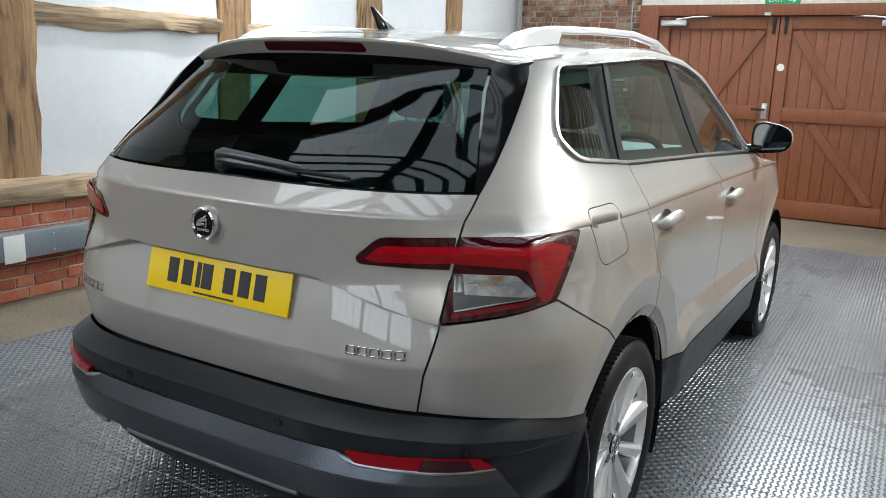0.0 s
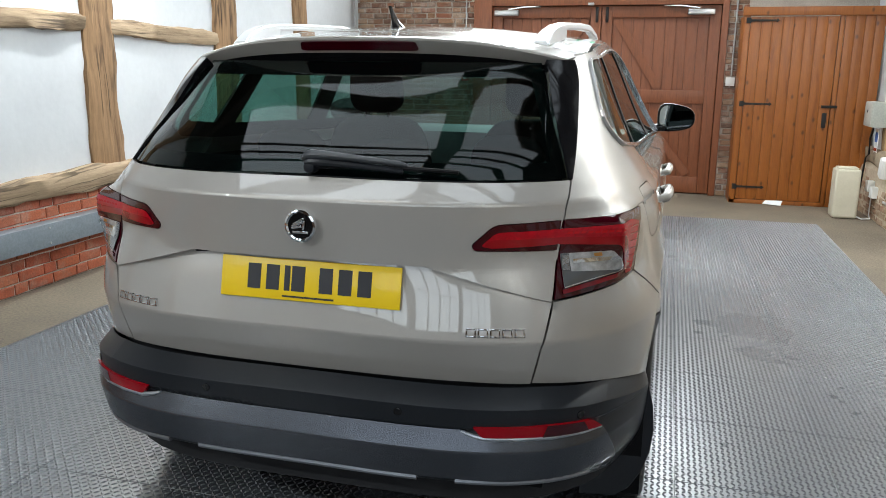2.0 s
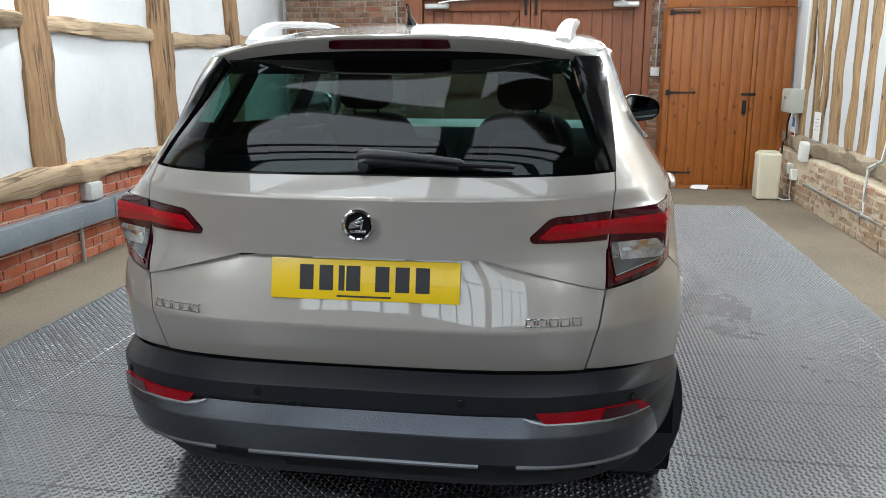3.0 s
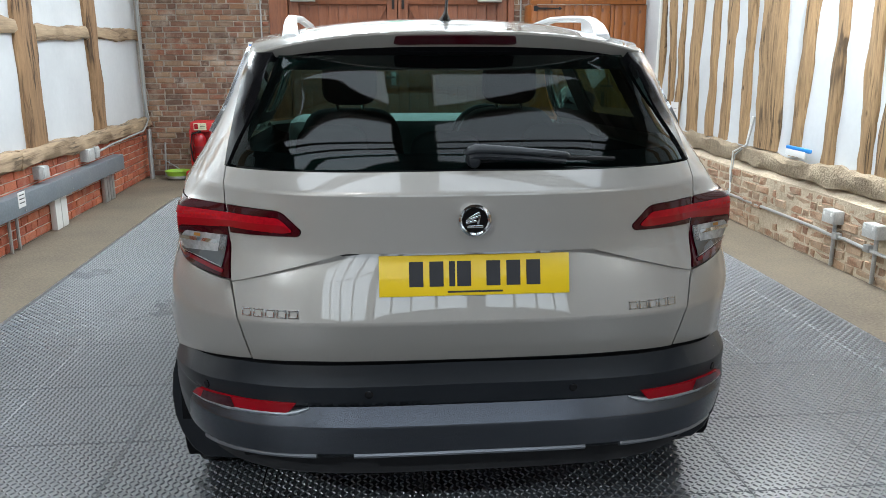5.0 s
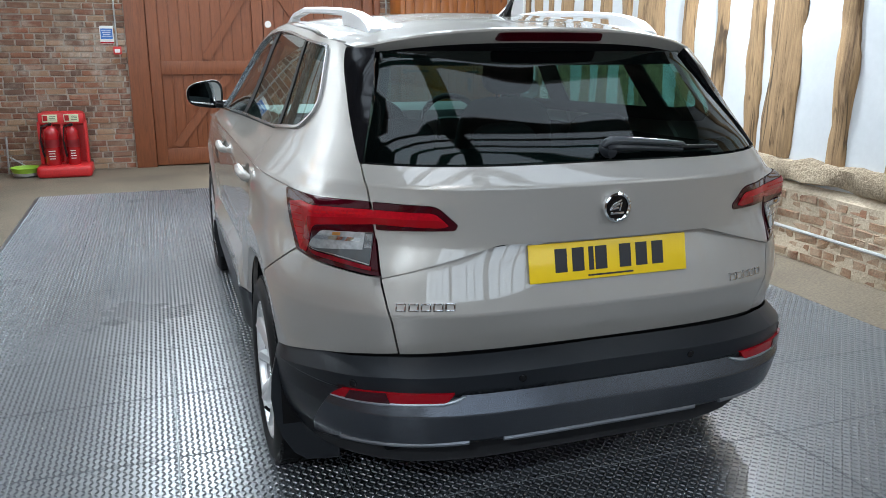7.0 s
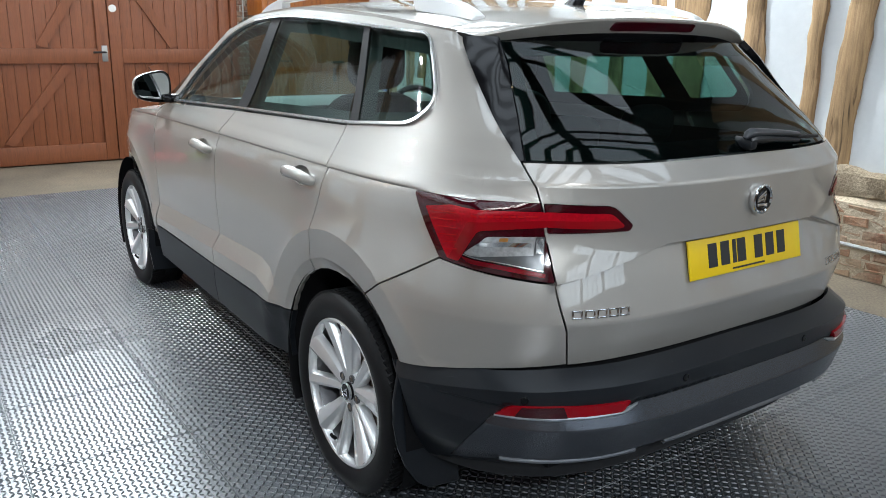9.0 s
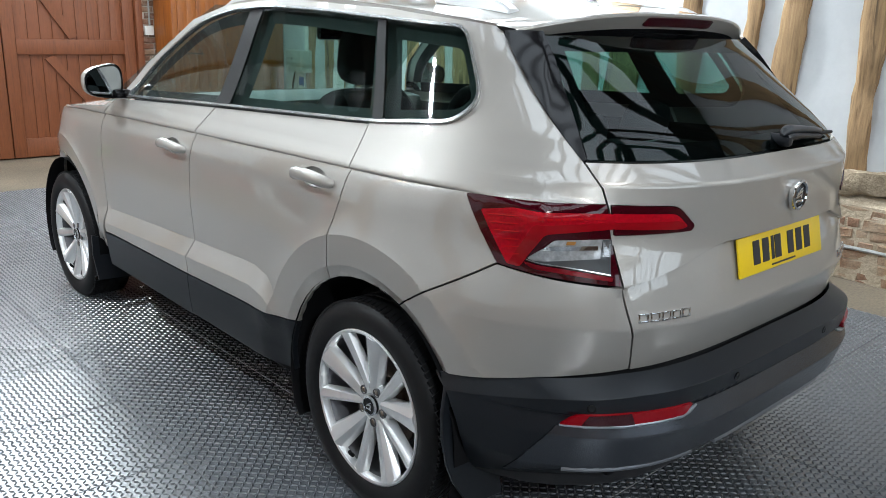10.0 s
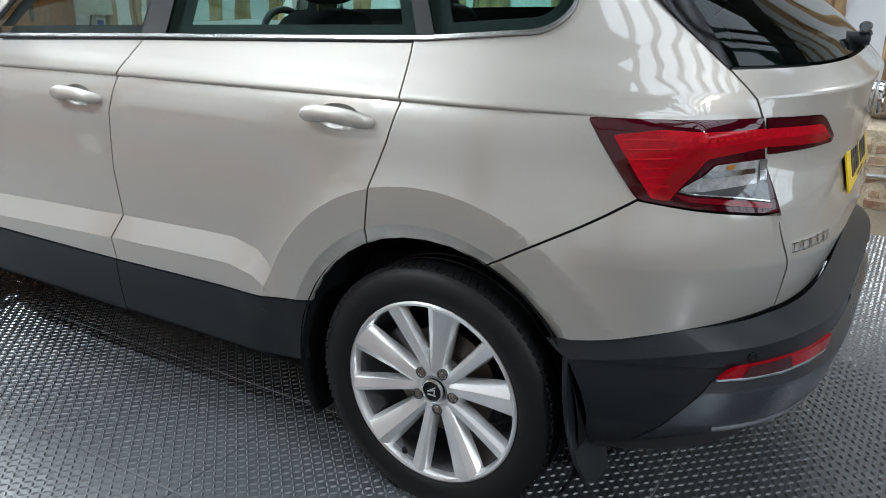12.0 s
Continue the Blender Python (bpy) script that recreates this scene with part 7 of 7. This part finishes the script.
raw("paper", [(0.0, 0.0, 0.02), (0.19, -0.03, 0.008), (0.21, 0.0, 0.06), (0.03, 0.02, 0.055), (0.0, 0.004, 0.018), (0.19, -0.026, 0.004), (0.21, 0.004, 0.056), (0.03, 0.024, 0.05)], [(0, 1, 2, 3), (7, 6, 5, 4), (0, 4, 5, 1), (1, 5, 6, 2), (2, 6, 7, 3), (3, 7, 4, 0)], sign_white, scrap)

# ---- pieces: bricks, rubble, mat tiles ----
def brick_mesh(name, long, high, deep, seed, rough=0.003, mat=None):
    """A worn brick: a box with a knocked, slightly domed face towards +x in its own space (x out, y along, z up)."""
    rnd = random.Random(seed)
    q = 0.006
    v = []
    for x, inset in ((-deep, 0.0), (-0.004, 0.0), (0.0, q)):
        for sy, sz in ((-1, -1), (1, -1), (1, 1), (-1, 1)):
            v.append((x + (rnd.uniform(-1, 1) * rough if x > -deep else 0), sy * (long / 2 - inset) + rnd.uniform(-1, 1) * rough, sz * (high / 2 - inset) + rnd.uniform(-1, 1) * rough * 0.7))
    v.append((rnd.uniform(0, 0.002), 0, 0))
    f = []
    for a in (0, 4):
        for k in range(4):
            f.append((a + k, a + (k + 1) % 4, a + 4 + (k + 1) % 4, a + 4 + k))
    f += [(8 + k, 8 + (k + 1) % 4, 12) for k in range(4)]
    me = bpy.data.meshes.new(name)
    me.from_pydata(v, [], f)
    me.materials.append(mat)
    return me


def lay_bricks(parent, place, lo, hi, z0, z1, course, mat, prefer, seed=1, long=0.225, proud=0.0, most=290, wild=0.0, skip=None, english=False):
    """Courses of bricks along a wall. place: the turn and place of a brick's middle from (along, up, out). prefer: those nearest to it are single objects."""
    rnd = random.Random(seed)
    short = long / 2 - 0.005
    kinds = {}
    spots = []
    row = 0
    z = z0 + course / 2
    while z < z1 - course * 0.3:
        a = lo - (row % 2) * long * 0.25 - (0.0 if not wild else rnd.uniform(0, 0.1))
        k = rnd.randint(0, 2)
        while a < hi:
            head = ((row % 2 == 1) if english else (k % 3 == 2)) or rnd.random() < 0.08
            w = (short if head else long - 0.010) * (1 + wild * rnd.uniform(-0.5, 0.25))
            a0, a1 = max(a, lo), min(a + w, hi)
            if a1 - a0 > 0.03 and not (skip and skip((a0 + a1) / 2, z)):
                spots.append(((a0 + a1) / 2, z + wild * rnd.uniform(-0.008, 0.008), a1 - a0, rnd.randint(0, 3), rnd.uniform(-1, 1)))
            a += w + 0.010 * (1 + wild)
            k += 1
        z += course
        row += 1
    spots.sort(key=lambda s: math.hypot(s[0] - prefer[0], s[1] - prefer[1]))
    verts, faces = [], []
    for n, (a, z, w, var, tilt) in enumerate(spots):
        key = (round(w / 0.012), var)
        if key not in kinds:
            kinds[key] = brick_mesh("brick", key[0] * 0.012 if not wild else key[0] * 0.012 - 0.004, course - 0.011, 0.06, 10 * key[0] + var + seed, 0.003 + 0.006 * wild, mat)
        m = place(a, z, proud + 0.0025 * tilt * (1 + 2 * wild)) @ Matrix.Rotation(radians(1.2 * tilt * (1 + 2 * wild)), 4, "X")
        if n < most:
            ob = new("brick", kinds[key])
            ob.parent = parent
            ob.matrix_parent_inverse = parent.matrix_world.inverted()
            ob.matrix_basis = m
        else:
            k = len(verts)
            verts += [m @ v.co for v in kinds[key].vertices]
            faces += [tuple(k + i for i in p.vertices) for p in kinds[key].polygons]
    if verts:
        rest = raw("bricks", [tuple(v) for v in verts], faces, mat, parent)
        tagged(rest, kind="stuff")


# west plinth
plinth_w = block("plinth_west", (LEFT - 0.09, (FRONT + BACK) / 2, 0.30), (0.16, BACK - FRONT, 0.60), mortar, None, 0)
tagged(plinth_w, "orange-red brick plinth with pale mortar joints", "plinth", kind="structure")
lay_bricks(plinth_w, lambda a, z, d: Matrix.Translation((LEFT + 0.002 + d, a, z)), FRONT, BACK, 0.0, 0.60, 0.075, brick_red, (2.4, 0.3), 3)
# north wall
lay_bricks(wall_north, lambda a, z, d: Matrix.Translation((a, BACK - 0.002 - d, z)) @ Matrix.Rotation(-math.pi / 2, 4, "Z"), LEFT, -1.505, 0.0, EAVES, 0.067, brick_old, (-2.3, 0.9), 5, 0.212, 0.0, 240, 0.2)
lay_bricks(wall_north, lambda a, z, d: Matrix.Translation((a, BACK - 0.002 - d, z)) @ Matrix.Rotation(-math.pi / 2, 4, "Z"), 1.51, 1.72, 0.0, EAVES, 0.067, brick_old, (1.6, 1.0), 6, 0.212, 0.0, 60, 0.2)
# east plinth: worn bricks bedded in plenty of sandy mortar
plinth_e = sheet("plinth_east", lambda a, b: (RIGHT + 0.004 + 0.10 * max(0.0, b - 0.86) / 0.14 * 0.9, BACK + (FRONT - BACK) * a, 0.565 * b), 150, 14, 0.045, mortar_sand, None, "", (0.16, 0, 0), 4)
tagged(plinth_e, "rubble plinth of worn buff bricks in sandy mortar", "plinth", kind="structure")
lay_bricks(plinth_e, lambda a, z, d: Matrix.Translation((RIGHT + 0.001 - d - 0.045 * noise.noise(Vector((RIGHT + 0.004, a, z)) * 1.7 + Vector((4, 0, 0))), a, z)) @ Matrix.Rotation(math.pi, 4, "Z"), FRONT, BACK, 0.0, 0.50, 0.068, brick_pale, (2.8, 0.25), 9, 0.205, 0.0, 290, 0.6,
           lambda a, z: noise.noise((a * 0.9, z * 3.0, 5.0)) > 0.30)

# chequer rubber tiles, each with its studs
TILE, STUD = 0.5625, 0.0216


def tile_mesh(wide):
    verts, faces = [], []
    h, e, top = wide / 2, TILE / 2, 0.0085
    base = [(-h, -e, 0.002), (h, -e, 0.002), (h, e, 0.002), (-h, e, 0.002)]
    ring = [(-h + 0.0012, -e + 0.0012, 0.0068), (h - 0.0012, -e + 0.0012, 0.0068), (h - 0.0012, e - 0.0012, 0.0068), (-h + 0.0012, e - 0.0012, 0.0068)]
    flat = [(-h + 0.0030, -e + 0.0030, top), (h - 0.0030, -e + 0.0030, top), (h - 0.0030, e - 0.0030, top), (-h + 0.0030, e - 0.0030, top)]
    verts += base + ring + flat
    for a in (0, 4):
        faces += [(a + k, a + (k + 1) % 4, a + 4 + (k + 1) % 4, a + 4 + k) for k in range(4)]
    faces.append((8, 9, 10, 11))
    nx, ny = int(wide / STUD), int(TILE / STUD)
    for j in range(ny):
        for i in range(nx):
            cx, cy = (i + 0.5) * wide / nx - h, (j + 0.5) * TILE / ny - e
            t = radians(45 if (i + j) % 2 else -45)
            c, s = math.cos(t), math.sin(t)
            k = len(verts)
            for a, b, z in ((-0.0115, 0, 0), (-0.004, -0.0042, 0), (0.004, -0.0042, 0), (0.0115, 0, 0), (0.004, 0.0042, 0), (-0.004, 0.0042, 0), (-0.005, 0, 0.0044), (0.005, 0, 0.0044)):
                verts.append((cx + a * c - b * s, cy + a * s + b * c, top + z - 0.0002))
            faces += [(k, k + 1, k + 6), (k + 1, k + 2, k + 7, k + 6), (k + 2, k + 3, k + 7), (k + 3, k + 4, k + 7), (k + 4, k + 5, k + 6, k + 7), (k + 5, k, k + 6)]
    me = bpy.data.meshes.new("mat_tile")
    me.from_pydata(verts, [], faces)
    me.materials.append(rubber_mat)
    return me


full_tile, thin_tile = tile_mesh(TILE), tile_mesh(0.25)
edge_x = -2.3625
for j in range(16):
    yc = MAT_FAR - (j + 0.5) * TILE
    for i in range(9):
        xc = edge_x + (i + 0.5) * TILE if i < 8 else edge_x + 8 * TILE + 0.125
        ob = new("mat_tile", full_tile if i < 8 else thin_tile)
        ob.parent = mat
        ob.location = (xc, yc, 0.0)
        if i < 8 and (i * 7 + j * 3) % 4 == 0:
            ob.rotation_euler = (0, 0, math.pi / 2)

# crumbs and flakes lying about on the matting
rnd = random.Random(77)
verts, faces = [], []
for k in range(150):
    side = 1 if k % 3 else -1
    x, y = side * rnd.uniform(1.05, 2.3), rnd.uniform(-2.2, 5.2)
    a, r = rnd.uniform(0, 6.28), 0.0015 + 0.0055 * rnd.random() ** 3
    n = len(verts)
    for j in range(4):
        q = a + 1.57 * j
        verts.append((x + r * math.cos(q) * rnd.uniform(0.6, 1.3), y + r * math.sin(q) * rnd.uniform(0.6, 1.3), 0.0135 + rnd.uniform(0, 0.002)))
    verts.append((x, y, 0.0122))
    faces += [(n, n + 1, n + 2, n + 3)] + [(n + j, n + 4, n + (j + 1) % 4) for j in range(4)]
tagged(raw("floor_litter", verts, faces, litter_white), "pale crumbs and flakes lying on the rubber matting", "litter", kind="stuff")
